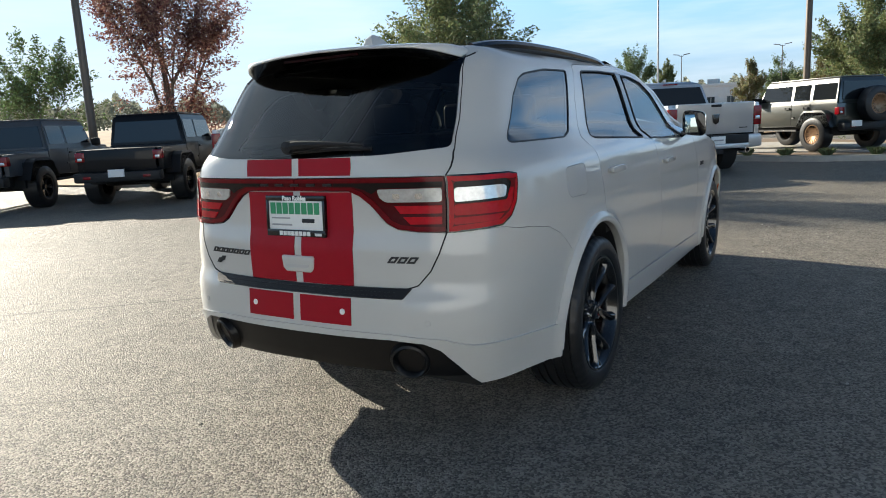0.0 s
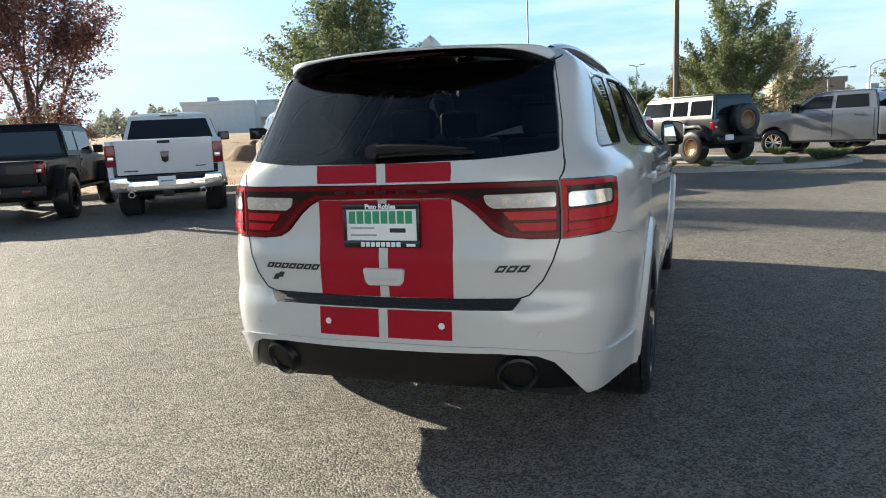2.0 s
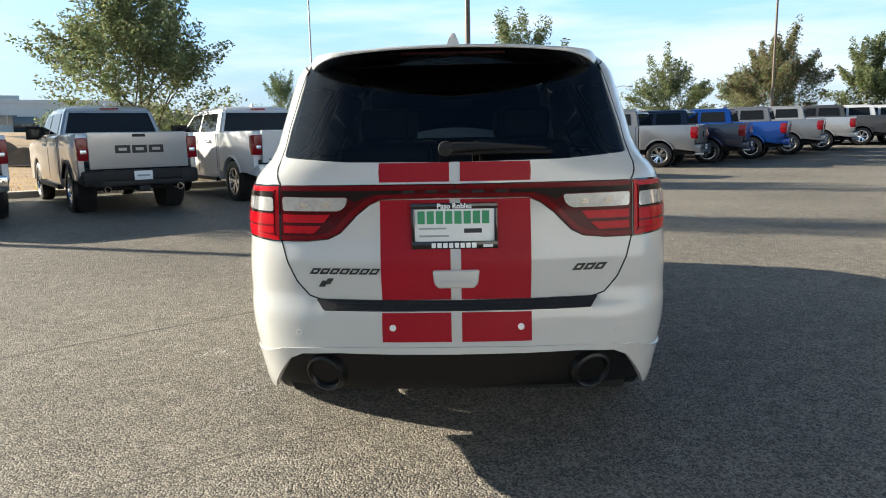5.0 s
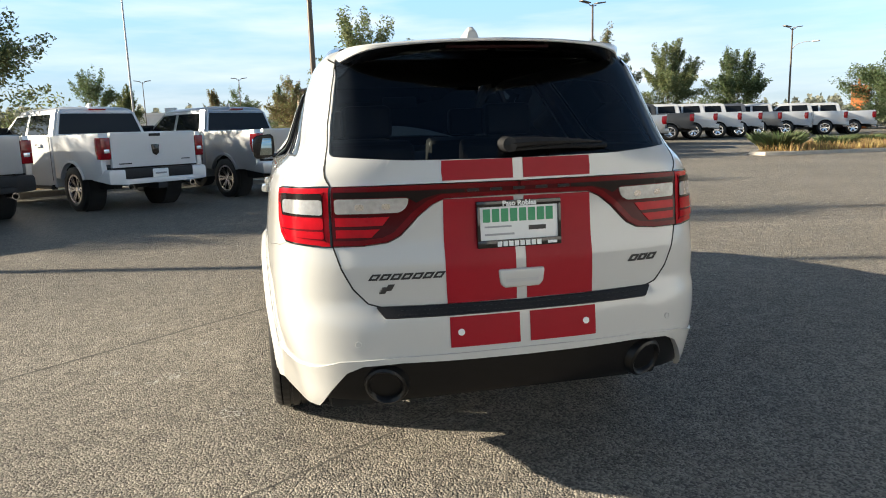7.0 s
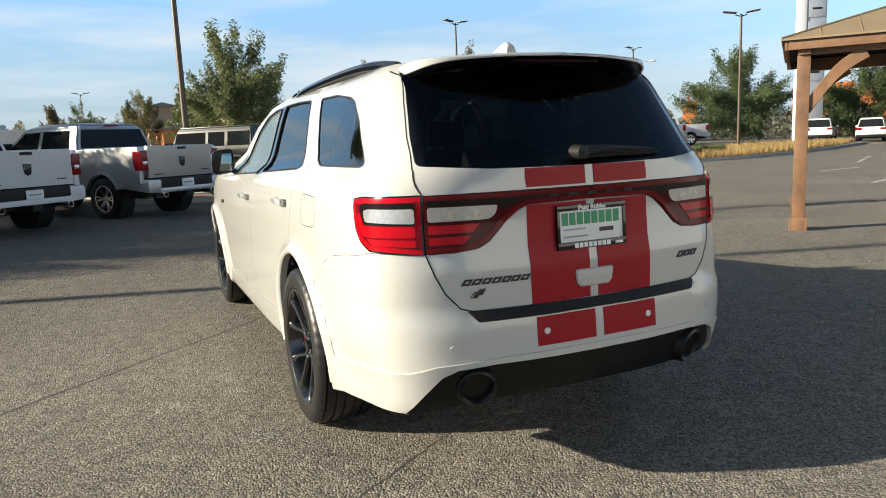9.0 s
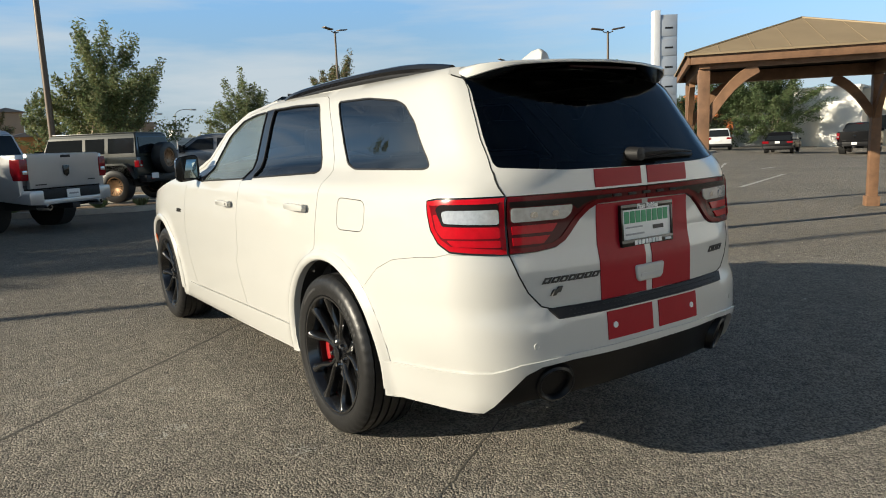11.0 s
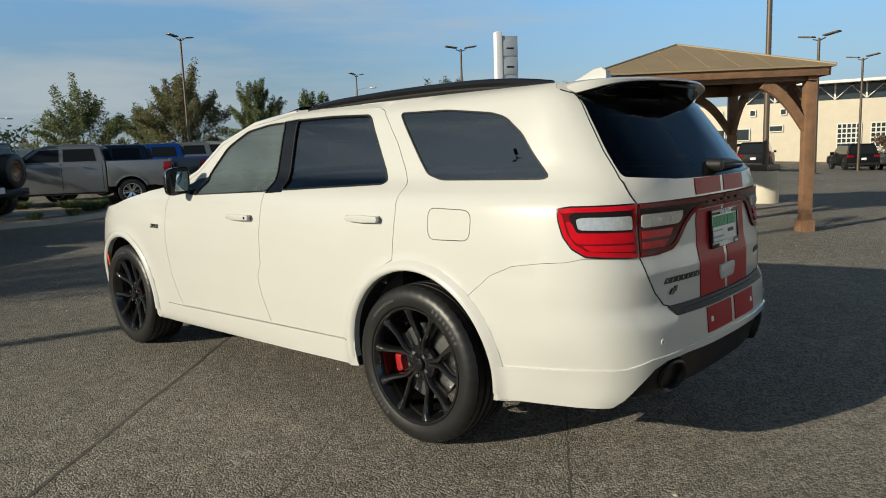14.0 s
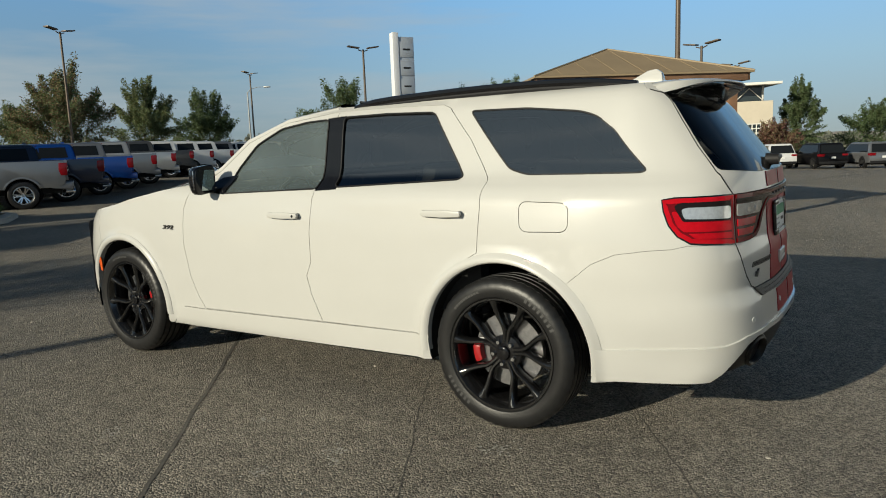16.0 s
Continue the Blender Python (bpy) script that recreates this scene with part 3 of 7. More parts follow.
def pickup(label, body_mat, m, group, bumper_mat, rim=ALLOY, lower_mat=None, lettering=False, chrome_bumper=False, cover=None):
    """A crew-cab full-size pickup. Origin on the ground under the rear axle, forward is +y."""
    t = thing("pickup_truck", label, "pickup truck", m @ Matrix.Diagonal((1.0, 1.05, 1.035, 1)), group)
    W, AX, R = 1.01, 3.67, 0.41
    zb, zr = 1.40, 0.62       # bed rail and lower edge
    # bed with wheel openings
    for s in (-1, 1):
        prof = [(-1.13, 0.70), (-1.13, zb), (0.66, zb), (0.66, 0.60)] + list(reversed(arch_points(0, 0.43, 0.49, 0.60)))
        prof += [(-0.75, 0.60), (-0.95, 0.62)]
        part("bed_side", prism(prof, "x", s * (W - 0.10), s * W, 0.02), body_mat, t)
        lip = [(-0.0 - 0.52 * math.cos(a), 0.43 + 0.52 * math.sin(a)) for a in [0.35 + (math.pi - 0.7) * i / 12 for i in range(13)]]
        lip += [(-0.47 * math.cos(a), 0.43 + 0.47 * math.sin(a)) for a in [math.pi - 0.35 - (math.pi - 0.7) * i / 12 for i in range(13)]]
        part("fender_lip", prism(lip, "x", s * (W - 0.03), s * (W + 0.025), 0.006), lower_mat or body_mat, t)
    part("bed_floor", block(-W + 0.08, W - 0.08, -1.10, 0.66, 0.74, 0.80), LINER, t)
    part("bed_front", block(-W + 0.04, W - 0.04, 0.60, 0.66, 0.78, zb - 0.02, 0.01), body_mat, t)
    if cover:
        part("bed_cover", block(-W + 0.06, W - 0.06, -1.08, 0.64, zb - 0.03, zb + 0.012, 0.01), cover, t)
    gate = part("tailgate", prism([(-1.20, 0.80), (-1.20, 1.24), (-1.225, 1.40), (-1.16, 1.42), (-1.12, 1.40), (-1.12, 0.80)], "x", -W + 0.17, W - 0.17, 0.012), body_mat, t)
    part("gate_handle", block(-0.11, 0.11, -1.235, -1.205, 1.335, 1.385, 0.008), TRIM, gate)
    if lettering:
        for k in range(3):
            bm = bmesh.new()
            xc = (k - 1) * 0.285
            for x0, x1, z0, z1 in ((-0.125, -0.070, 1.06, 1.195), (0.070, 0.125, 1.06, 1.195), (-0.070, 0.070, 1.152, 1.195), (-0.070, 0.070, 1.06, 1.103)):
                box(bm, xc + x0, xc + x1, -1.214, -1.200, z0, z1)
            part("nameplate_shape", bm, INK, gate, "black block shape")
    else:
        part("badge", prism([(-0.075, 1.19), (-0.06, 1.03), (0, 0.99), (0.06, 1.03), (0.075, 1.19)], "y", -1.222, -1.20, 0.004), GLOSS_BLACK if body_mat is not P_GREY else CHROME, gate, "plain shield-shaped badge")
        part("nameplate", block(-0.72, -0.48, -1.209, -1.2, 0.855, 0.875), INK, gate, "small dark bar")
        part("nameplate", block(0.52, 0.70, -1.209, -1.2, 0.90, 0.918), INK, gate, "small dark bar")
    for s in (-1, 1):
        part("tail_lamp", prism([(-1.20, 0.95), (-1.215, 1.33), (-0.99, 1.33), (-0.97, 1.12), (-1.02, 0.95)], "x", s * (W - 0.165), s * (W + 0.008), 0.02), LAMP, t, "red tail lamp")
        part("lamp_inset", block(s * (W - 0.085) - 0.05, s * (W - 0.085) + 0.05, -1.222, -1.20, 1.06, 1.13, 0.01), CLEAR_LENS, t)
    # bumper: two corners and the stepped middle
    bmat = CHROME if chrome_bumper else bumper_mat
    bm = bmesh.new()
    for s in (-1, 1):
        prism([(s * 1.01, 0.525), (s * 0.72, 0.50), (s * 0.67, 0.58), (s * 0.635, 0.765), (s * 0.98, 0.775), (s * 1.01, 0.73)], "y", -1.31, -0.74, 0.03, bm=bm)
    for v in bm.verts:      # rounded corners, and a lower edge that rises towards the wheel
        v.co.x *= 1 - 0.035 * ease(-1.16, -1.31, v.co.y)
        if v.co.z < 0.62:
            v.co.z += 0.06 * ease(-1.15, -0.80, v.co.y)
    box(bm, -0.72, 0.72, -1.308, -1.10, 0.505, 0.69 if chrome_bumper else 0.60, 0.015)
    part("rear_bumper", bm, bmat, t)
    part("bumper_step", block(-0.68, 0.68, -1.312, -1.12, 0.694 if chrome_bumper else 0.604, 0.775, 0.01), TRIM, t, "black plastic step")
    part("number_plate", block(-0.155, 0.155, -1.328, -1.313, 0.60, 0.755, 0.004), PLATE_WHITE, t, "plain white dealer plate")
    part("plate_marking", block(-0.11, 0.11, -1.331, -1.328, 0.66, 0.69), PLATE_GREY, t, "grey bar")
    part("tow_hitch", block(-0.09, 0.09, -1.36, -1.0, 0.40, 0.50, 0.01), TRIM, t)
    for s in (-1, 1):
        part("exhaust_tip", lathe([(-1.36, 0.045), (-1.36, 0.055), (-1.1, 0.055)], "y", 16, centre=(s * 0.62, 0, 0.46)), CHROME, t)
    # cab: lower body
    sills = [(0.69, 0.42), (0.69, 1.385), (3.15, 1.385), (3.40, 1.30), (4.45, 1.24), (4.60, 1.15), (4.64, 0.70), (4.58, 0.42), (4.20, 0.42)]
    low = sills[:-1] + [(AX + 0.49 * math.cos(a), 0.43 + 0.49 * math.sin(a)) for a in [math.pi * i / 12 for i in range(13)]]
    bm = prism(low, "x", -W, W, 0.05, 3)
    part("cab_body", bm, body_mat, t)
    part("hood", prism([(3.15, 1.30), (3.15, 1.40), (3.9, 1.385), (4.45, 1.33), (4.60, 1.20), (4.55, 1.1)], "x", -0.78, 0.78, 0.04), body_mat, t)
    # greenhouse, narrower towards the roof
    bm = bmesh.new()
    rows = [((0.69, 3.22), 0.955, 1.38), ((0.80, 2.55), 0.80, 1.86), ((0.90, 2.35), 0.70, 1.93), ((1.05, 2.15), 0.45, 1.955)]
    prev = None
    for (y0, y1), w, z in rows:
        v = [bm.verts.new(p) for p in ((-w, y0, z), (w, y0, z), (w, y1, z), (-w, y1, z))]
        if prev:
            for i in range(4):
                bm.faces.new((prev[i], prev[(i + 1) % 4], v[(i + 1) % 4], v[i]))
        prev = v
    bm.faces.new(prev)
    bmesh.ops.recalc_face_normals(bm, faces=bm.faces[:])
    bmesh.ops.bevel(bm, geom=[e for e in bm.edges if not e.is_boundary], offset=0.035, segments=2, affect='EDGES')
    part("cab_roof", bm, body_mat, t)

    def side_pt(y, z, s):
        w = 0.955 + (0.80 - 0.955) * (z - 1.38) / 0.48
        return (s * w, y, z)
    pane(t, [(-0.85, 0.699, 1.425), (0.85, 0.699, 1.425), (0.735, 0.787, 1.81), (-0.735, 0.787, 1.81)], 0.010, name="rear_window")
    part("brake_lamp", block(-0.17, 0.17, 0.765, 0.80, 1.875, 1.905, 0.006), LAMP, t, "high red brake lamp")
    for s in (-1, 1):
        f = [side_pt(1.98, 1.42, s), side_pt(2.98, 1.42, s), side_pt(2.50, 1.78, s), side_pt(1.98, 1.80, s)]
        r = [side_pt(0.95, 1.42, s), side_pt(1.86, 1.42, s), side_pt(1.86, 1.80, s), side_pt(1.02, 1.80, s)]
        for c in (f, r):
            pane(t, c if s > 0 else list(reversed(c)), 0.008, name="side_window")
        for y in (1.92, 0.78):
            part("door_gap", block(s * W - 0.004, s * W + 0.002, y - 0.006, y + 0.006, 0.55, 1.37), LINER, t)
        for y in (1.10, 2.05):
            part("door_handle", block(s * W, s * (W + 0.03), y, y + 0.2, 1.20, 1.235, 0.01), body_mat if not chrome_bumper else CHROME, t)
        arm = part("mirror", block(s * 0.93, s * 1.20, 2.90, 3.02, 1.36, 1.56, 0.035), TRIM, t, "black door mirror")
        part("mirror_glass", block(s * 1.00, s * 1.17, 2.896, 2.901, 1.395, 1.53), DARK_PANE, arm)
        part("running_board", block(s * 0.98, s * 1.06, 0.75, 3.1, 0.40, 0.46, 0.015), TRIM, t)
        part("wheel_well", lathe([(s * 0.62, 0.001), (s * 0.62, 0.47), (s * 0.93, 0.47)], "x", 20, centre=(0, 0, 0.43)), LINER, t)
        spoke_wheel(t, (s * 0.865, 0, R), R, 0.28, s, rim, 6)
        spoke_wheel(t, (s * 0.865, AX, R), R, 0.28, s, rim, 6)
    pane(t, [(0.86, 3.16, 1.42), (-0.86, 3.16, 1.42), (-0.74, 2.62, 1.83), (0.74, 2.62, 1.83)], 0.02, name="windshield")
    part("antenna_fin", prism([(1.05, 1.95), (1.25, 1.95), (1.10, 2.02), (1.05, 2.02)], "x", -0.02, 0.02, 0.006), body_mat, t)
    part("axle", tube([(-0.7, 0, 0.41), (0.7, 0, 0.41)], 0.06), LINER, t)
    part("underside", block(-0.75, 0.75, -1.0, 4.3, 0.42, 0.62), LINER, t)
    return t


# ---- the white SUV ----
# Its frame: origin on the ground under the rear axle, forward +y, driver's side -x.
OUTLINE = [(0, -1.148), (0.24, -1.143), (0.45, -1.120), (0.61, -1.086), (0.728, -1.028), (0.811, -0.930), (0.861, -0.772), (0.888, -0.570), (0.905, -0.35), (0.912, 0.0), (0.918, 0.6),
           (0.925, 1.4), (0.93, 2.0), (0.935, 2.6), (0.935, 3.0), (0.92, 3.3), (0.875, 3.52), (0.78, 3.68), (0.60, 3.80), (0.35, 3.87), (0, 3.90)]
PLAN = np.array(smooth_line(OUTLINE, 0.02))
PLAN_U = np.concatenate([[0], np.cumsum(np.linalg.norm(np.diff(PLAN, axis=0), axis=1))])
U_END = float(PLAN_U[-1])
SIDE_Z = [0.24, 0.29, 0.38, 0.42, 0.60, 0.80, 0.95, 1.05, 1.13, 1.18, 1.215, 1.245, 1.30, 1.50, 1.58, 1.62, 1.65, 1.67]
SIDE_IN = [0.06, 0.028, 0.016, 0.014, 0.0, -0.006, 0.002, 0.014, 0.028, 0.050, 0.085, 0.125, 0.155, 0.225, 0.258, 0.285, 0.325, 0.365]
REAR_Z = [0.30, 0.38, 0.47, 0.53, 0.62, 0.685, 0.70, 0.725, 0.875, 0.945, 1.05, 1.15, 1.235, 1.26, 1.57, 1.66]
REAR_IN = [0.10, 0.035, 0.010, -0.006, 0.0, 0.006, 0.018, 0.034, 0.037, 0.053, 0.060, 0.058, 0.068, 0.085, 0.335, 0.45]
FRONT_Z = [0.25, 0.45, 0.70, 0.95, 1.05, 1.15]
FRONT_IN = [0.10, 0.02, 0.0, 0.05, 0.12, 0.30]
HUB_Z, WHEEL_R, BASE = 0.383, 0.383, 3.042


def skin(u, z, lift=0.0):
    """A point of the body's right half: u runs round the plan from the middle of the tail to the middle of the nose."""
    x, y = float(np.interp(u, PLAN_U, PLAN[:, 0])), float(np.interp(u, PLAN_U, PLAN[:, 1]))
    s = float(np.interp(z, SIDE_Z, SIDE_IN))
    r = float(np.interp(z, REAR_Z, REAR_IN))
    f = float(np.interp(z, FRONT_Z, FRONT_IN))
    X = x * (1 - s / 0.912)
    Y = y + r * min(1.0, max(0.0, (-0.40 - y) / 0.748)) - f * ease(2.9, 3.7, y)
    X += 0.032 * ease(1.06, 1.50, z) * ease(0.50, -0.80, y) + 0.022 * ease(1.42, 1.66, z) * math.exp(-((y + 0.88) / 0.36) ** 2)      # squarer corner under the roof
    X -= 0.032 * ease(0.64, 0.36, z) * math.exp(-((y + 0.80) / 0.22) ** 2)      # bumper corner tucked in towards the ground
    for cy in (0.0, BASE):          # flared wheel openings
        d = math.hypot(Y - cy, z - 0.39)
        X += 0.020 * math.exp(-((d - 0.465) / 0.030) ** 2) * ease(0.60, 0.85, X)
    if lift:
        e = 0.01
        a, b = skin(max(0.0, u - e), z), skin(min(U_END, u + e), z)
        c, d = skin(u, z - e), skin(u, z + e)
        n = (b - a).cross(d - c)
        if n.length > 1e-9:
            n.normalize()
            return Vector((X, Y, z)) + n * lift
    return Vector((X, Y, z))


def u_of(kind, v, z):
    """The u at which the skin at height z has that x (on the tail) or that y (along the side)."""
    if kind == "u":
        return v
    lo, hi = (0.0, 1.35) if kind == "x" else (0.35, U_END - 0.9)
    for _ in range(40):
        mid = (lo + hi) / 2
        p = skin(mid, z)
        if (p.x if kind == "x" else p.y) < v:
            lo = mid
        else:
            hi = mid
    return (lo + hi) / 2


def trace(points, step=0.02, closed=True):
    """A line of (kind, value, z) points as (u, z) pairs, sampled every step."""
    q = [(u_of(k, v, z), z) for k, v, z in points]
    out = []
    for a, b in zip(q, q[1:] + ([q[0]] if closed else [])):
        n = max(1, int(math.hypot(b[0] - a[0], b[1] - a[1]) / step))
        out += [(a[0] + (b[0] - a[0]) * i / n, a[1] + (b[1] - a[1]) * i / n) for i in range(n)]
    return out


def soft(points, closed=True, step=0.02):
    """The same as trace, through a smooth curve."""
    q = [(u_of(k, v, z), z) for k, v, z in points]
    if closed:
        s = smooth_line([q[-1]] + q + [q[0], q[1]], step)
        i0 = min(range(len(s)), key=lambda i: math.hypot(s[i][0] - q[0][0], s[i][1] - q[0][1]) + i * 1e-6)
        tail = [i for i in range(len(s)) if i > i0 + 3 and math.hypot(s[i][0] - q[0][0], s[i][1] - q[0][1]) < 1e-6]
        s = s[i0:(tail[0] if tail else len(s))]
        return [tuple(map(float, p)) for p in s]
    return [tuple(map(float, p)) for p in smooth_line(q, step)]


def rounded(points, r=0.02, n=4):
    """Closed (kind, value, z) outline as (u, z) with rounded corners."""
    q = [Vector((u_of(k, v, z), z)) for k, v, z in points]
    out = []
    for i, p in enumerate(q):
        a, b = q[i - 1], q[(i + 1) % len(q)]
        ra = min(r, (a - p).length * 0.45, (b - p).length * 0.45)
        s, e = p + (a - p).normalized() * ra, p + (b - p).normalized() * ra
        for k in range(n + 1):
            t = k / n
            out.append(s * (1 - t) ** 2 + p * 2 * t * (1 - t) + e * t * t)
    dense = []
    for a, b in zip(out, out[1:] + out[:1]):
        m = max(1, int((b - a).length / 0.025))
        dense += [tuple(a.lerp(b, i / m)) for i in range(m)]
    return dense


def Y(v, z):
    return ("y", v, z)


def X(v, z):
    return ("x", v, z)


def U(v, z):
    return ("u", v, z)


def circle_line(cy, cz, r, step=24):
    return [(u_of("y", cy + r * math.cos(2 * math.pi * i / step), cz + r * math.sin(2 * math.pi * i / step)), cz + r * math.sin(2 * math.pi * i / step)) for i in range(step)]


TOP = 1.655
ARCH_R = circle_line(-0.015, 0.395, 0.445, 40)
ARCH_F = circle_line(BASE - 0.005, 0.39, 0.440, 40)
# above the hood line and in front of the windscreen pillar there is no side skin
OPEN_TOP = trace([Y(1.10, TOP + 0.03), Y(1.22, 1.655), Y(1.59, 1.60), Y(1.90, 1.49), Y(2.13, 1.315), Y(2.30, 1.225), Y(2.61, 1.180), Y(2.97, 1.115), Y(3.10, 1.085), U(U_END - 0.9, 1.02), U(U_END, 0.98), U(U_END, TOP + 0.03)])
OPEN_BOTTOM = trace([U(0, 0.20), U(0, 0.372), X(0.45, 0.368), X(0.62, 0.366), X(0.70, 0.366), Y(-0.85, 0.355), Y(-0.50, 0.305), Y(0.0, 0.31), Y(0.40, 0.300), Y(2.34, 0.267), Y(2.9, 0.27), U(U_END - 0.9, 0.28), U(U_END, 0.28), U(U_END, 0.20)])
LAMP_OUT = trace([X(0.662, 1.152)] + [Y(-0.80, 1.146), Y(-0.753, 1.138), Y(-0.762, 1.090), Y(-0.785, 1.03), Y(-0.82, 0.985), Y(-0.87, 0.955), X(0.71, 0.945), X(0.668, 0.943)])
LAMP_IN = trace([U(0, 1.152), X(0.30, 1.153), X(0.656, 1.152), X(0.662, 0.943), X(0.56, 0.944), X(0.475, 0.953), X(0.43, 0.975), X(0.36, 1.045), X(0.315, 1.080), X(0.27, 1.100), U(0, 1.103)])
GLASS_R = rounded([U(-0.02, 1.233), X(0.40, 1.238), X(0.657, 1.258), X(0.640, 1.36), X(0.615, 1.48), X(0.597, 1.56), X(0.566, 1.652), U(-0.02, 1.653)], 0.030)
FG = rounded([Y(1.99, 1.160), Y(1.955, 1.300), Y(1.82, 1.455), Y(1.63, 1.548), Y(1.42, 1.578), Y(1.25, 1.585), Y(1.195, 1.190)], 0.03)
RG = rounded([Y(1.135, 1.592), Y(0.82, 1.594), Y(0.500, 1.583), Y(0.255, 1.250), Y(0.275, 1.232), Y(1.070, 1.197)], 0.03)
QG = rounded([Y(0.275, 1.578), Y(-0.05, 1.572), Y(-0.33, 1.542), Y(-0.43, 1.507), Y(-0.51, 1.445), Y(-0.667, 1.265), Y(-0.64, 1.254), Y(-0.10, 1.252), Y(0.0, 1.280), Y(0.06, 1.340)], 0.03)
B_POST = trace([Y(1.262, 1.592), Y(1.123, 1.600), Y(1.052, 1.188), Y(1.205, 1.180)])
FUEL = rounded([Y(-0.100, 1.132), Y(-0.348, 1.126), Y(-0.350, 0.995), Y(-0.110, 0.990)], 0.045, 6)
SHUT = [X(0.50, 0.722), X(0.555, 0.740), X(0.605, 0.795), X(0.640, 0.865), X(0.664, 0.945), X(0.661, 1.155), X(0.667, 1.25), X(0.649, 1.36), X(0.624, 1.48), X(0.605, 1.56), X(0.594, 1.60), Y(-0.622, 1.625), Y(-0.604, 1.645), Y(-0.598, TOP + 0.01)]
GATE = trace([U(-0.02, 0.722)] + SHUT + [U(-0.02, TOP + 0.01)])
FRONT_DOOR = trace([Y(2.285, 1.205), Y(2.345, 1.06), Y(2.350, 0.85), Y(2.310, 0.62), Y(2.255, 0.48), Y(2.205, 0.405), Y(1.170, 0.424), Y(1.232, 0.58), Y(1.258, 0.690), Y(1.216, 0.775), Y(1.222, 0.95), Y(1.207, 1.171),
                    Y(1.190, 1.40), Y(1.190, 1.628), Y(1.59, 1.580), Y(1.88, 1.478), Y(2.10, 1.310)])
REAR_DOOR = trace([Y(1.170, 0.424), Y(0.420, 0.434), Y(0.33, 0.70), Y(0.20, 0.832), Y(0.118, 0.880), Y(0.108, 1.10), Y(0.112, 1.16), Y(0.100, 1.225), Y(0.245, 1.43), Y(0.405, 1.600), Y(0.455, 1.620), Y(0.80, 1.630), Y(1.190, 1.628),
                   Y(1.190, 1.40), Y(1.207, 1.171), Y(1.222, 0.95), Y(1.216, 0.775), Y(1.258, 0.690), Y(1.232, 0.58)])
BUMPER = trace([U(-0.02, 0.722)] + SHUT[:5] + [X(0.70, 0.945), Y(-0.86, 0.945), Y(-0.80, 0.930), Y(-0.70, 0.922), Y(-0.564, 0.901), Y(-0.46, 0.855), Y(-0.365, 0.775), Y(-0.30, 0.72), Y(-0.30, 0.20), U(-0.02, 0.20)])
STEP = rounded([U(-0.02, 0.722), X(0.530, 0.727), X(0.500, 0.688), U(-0.02, 0.688)], 0.008)
DIFFUSER = trace([U(-0.02, 0.528), X(0.45, 0.530), X(0.585, 0.522), X(0.640, 0.495), X(0.690, 0.425), X(0.735, 0.335), X(0.70, 0.2), U(-0.02, 0.2)])
SILL = trace([Y(0.34, 0.434), Y(1.17, 0.420), Y(2.21, 0.400), Y(2.42, 0.400), Y(2.62, 0.22), Y(0.25, 0.22)])
NOSE = trace([Y(3.30, 1.10), Y(3.34, 0.80), Y(3.42, 0.72), Y(3.42, 0.2), U(U_END, 0.2), U(U_END, 1.1)])
CREASE = trace([Y(-0.44, 0.466), Y(-0.70, 0.485), X(0.74, 0.520), X(0.65, 0.545), U(0, 0.548)], closed=False)

ORDER = [("none", ARCH_R), ("none", ARCH_F), ("none", OPEN_TOP), ("none", OPEN_BOTTOM), ("lamp_out", LAMP_OUT), ("lamp_in", LAMP_IN), ("rear_glass", GLASS_R), ("front_glass", FG), ("rear_door_glass", RG),
         ("quarter_glass", QG), ("b_post", B_POST), ("fuel", FUEL), ("step", STEP), ("gate", GATE), ("front_door", FRONT_DOOR), ("rear_door", REAR_DOOR), ("diffuser", DIFFUSER), ("bumper", BUMPER), ("sill", SILL), ("nose", NOSE)]


def split_skin():
    """Cuts the unrolled right half of the body along all the shut lines; returns the points and each panel's triangles."""
    pts, edges = [], []

    def line(poly, closed=True):
        i0 = len(pts)
        pts.extend(Vector((max(0.0, min(U_END, p[0])), max(0.22, min(TOP, p[1])))) for p in poly)
        n = len(poly)
        edges.extend((i0 + i, i0 + (i + 1) % n) for i in range(n if closed else n - 1))
    for _, poly in ORDER:
        line(poly)
    line(CREASE, False)
    for z in (0.875, 0.91, 0.945):
        line([(0.02 * i, z) for i in range(33)], False)
    step = 0.034
    rnd = random.Random(3)
    for i in range(int(U_END / step) + 1):
        for j in range(int((TOP - 0.22) / step) + 1):
            pts.append(Vector((min(U_END, i * step), min(TOP, 0.22 + j * step))))
    line([(0.0, 0.22), (U_END, 0.22), (U_END, TOP), (0.0, TOP)])
    v, _, f, *_ = geometry.delaunay_2d_cdt(pts, edges, [], 0, 1e-4)
    panels = {}
    for tri in f:
        c = ((v[tri[0]].x + v[tri[1]].x + v[tri[2]].x) / 3, (v[tri[0]].y + v[tri[1]].y + v[tri[2]].y) / 3)
        name = next((n for n, poly in ORDER if inside(poly, c)), None)
        if name is None:
            yy = skin(*c).y
            name = "fender" if yy > 1.9 and c[1] < 1.25 else "quarter"
        if name != "none":
            panels.setdefault(name, []).append(tri)
    return v, panels


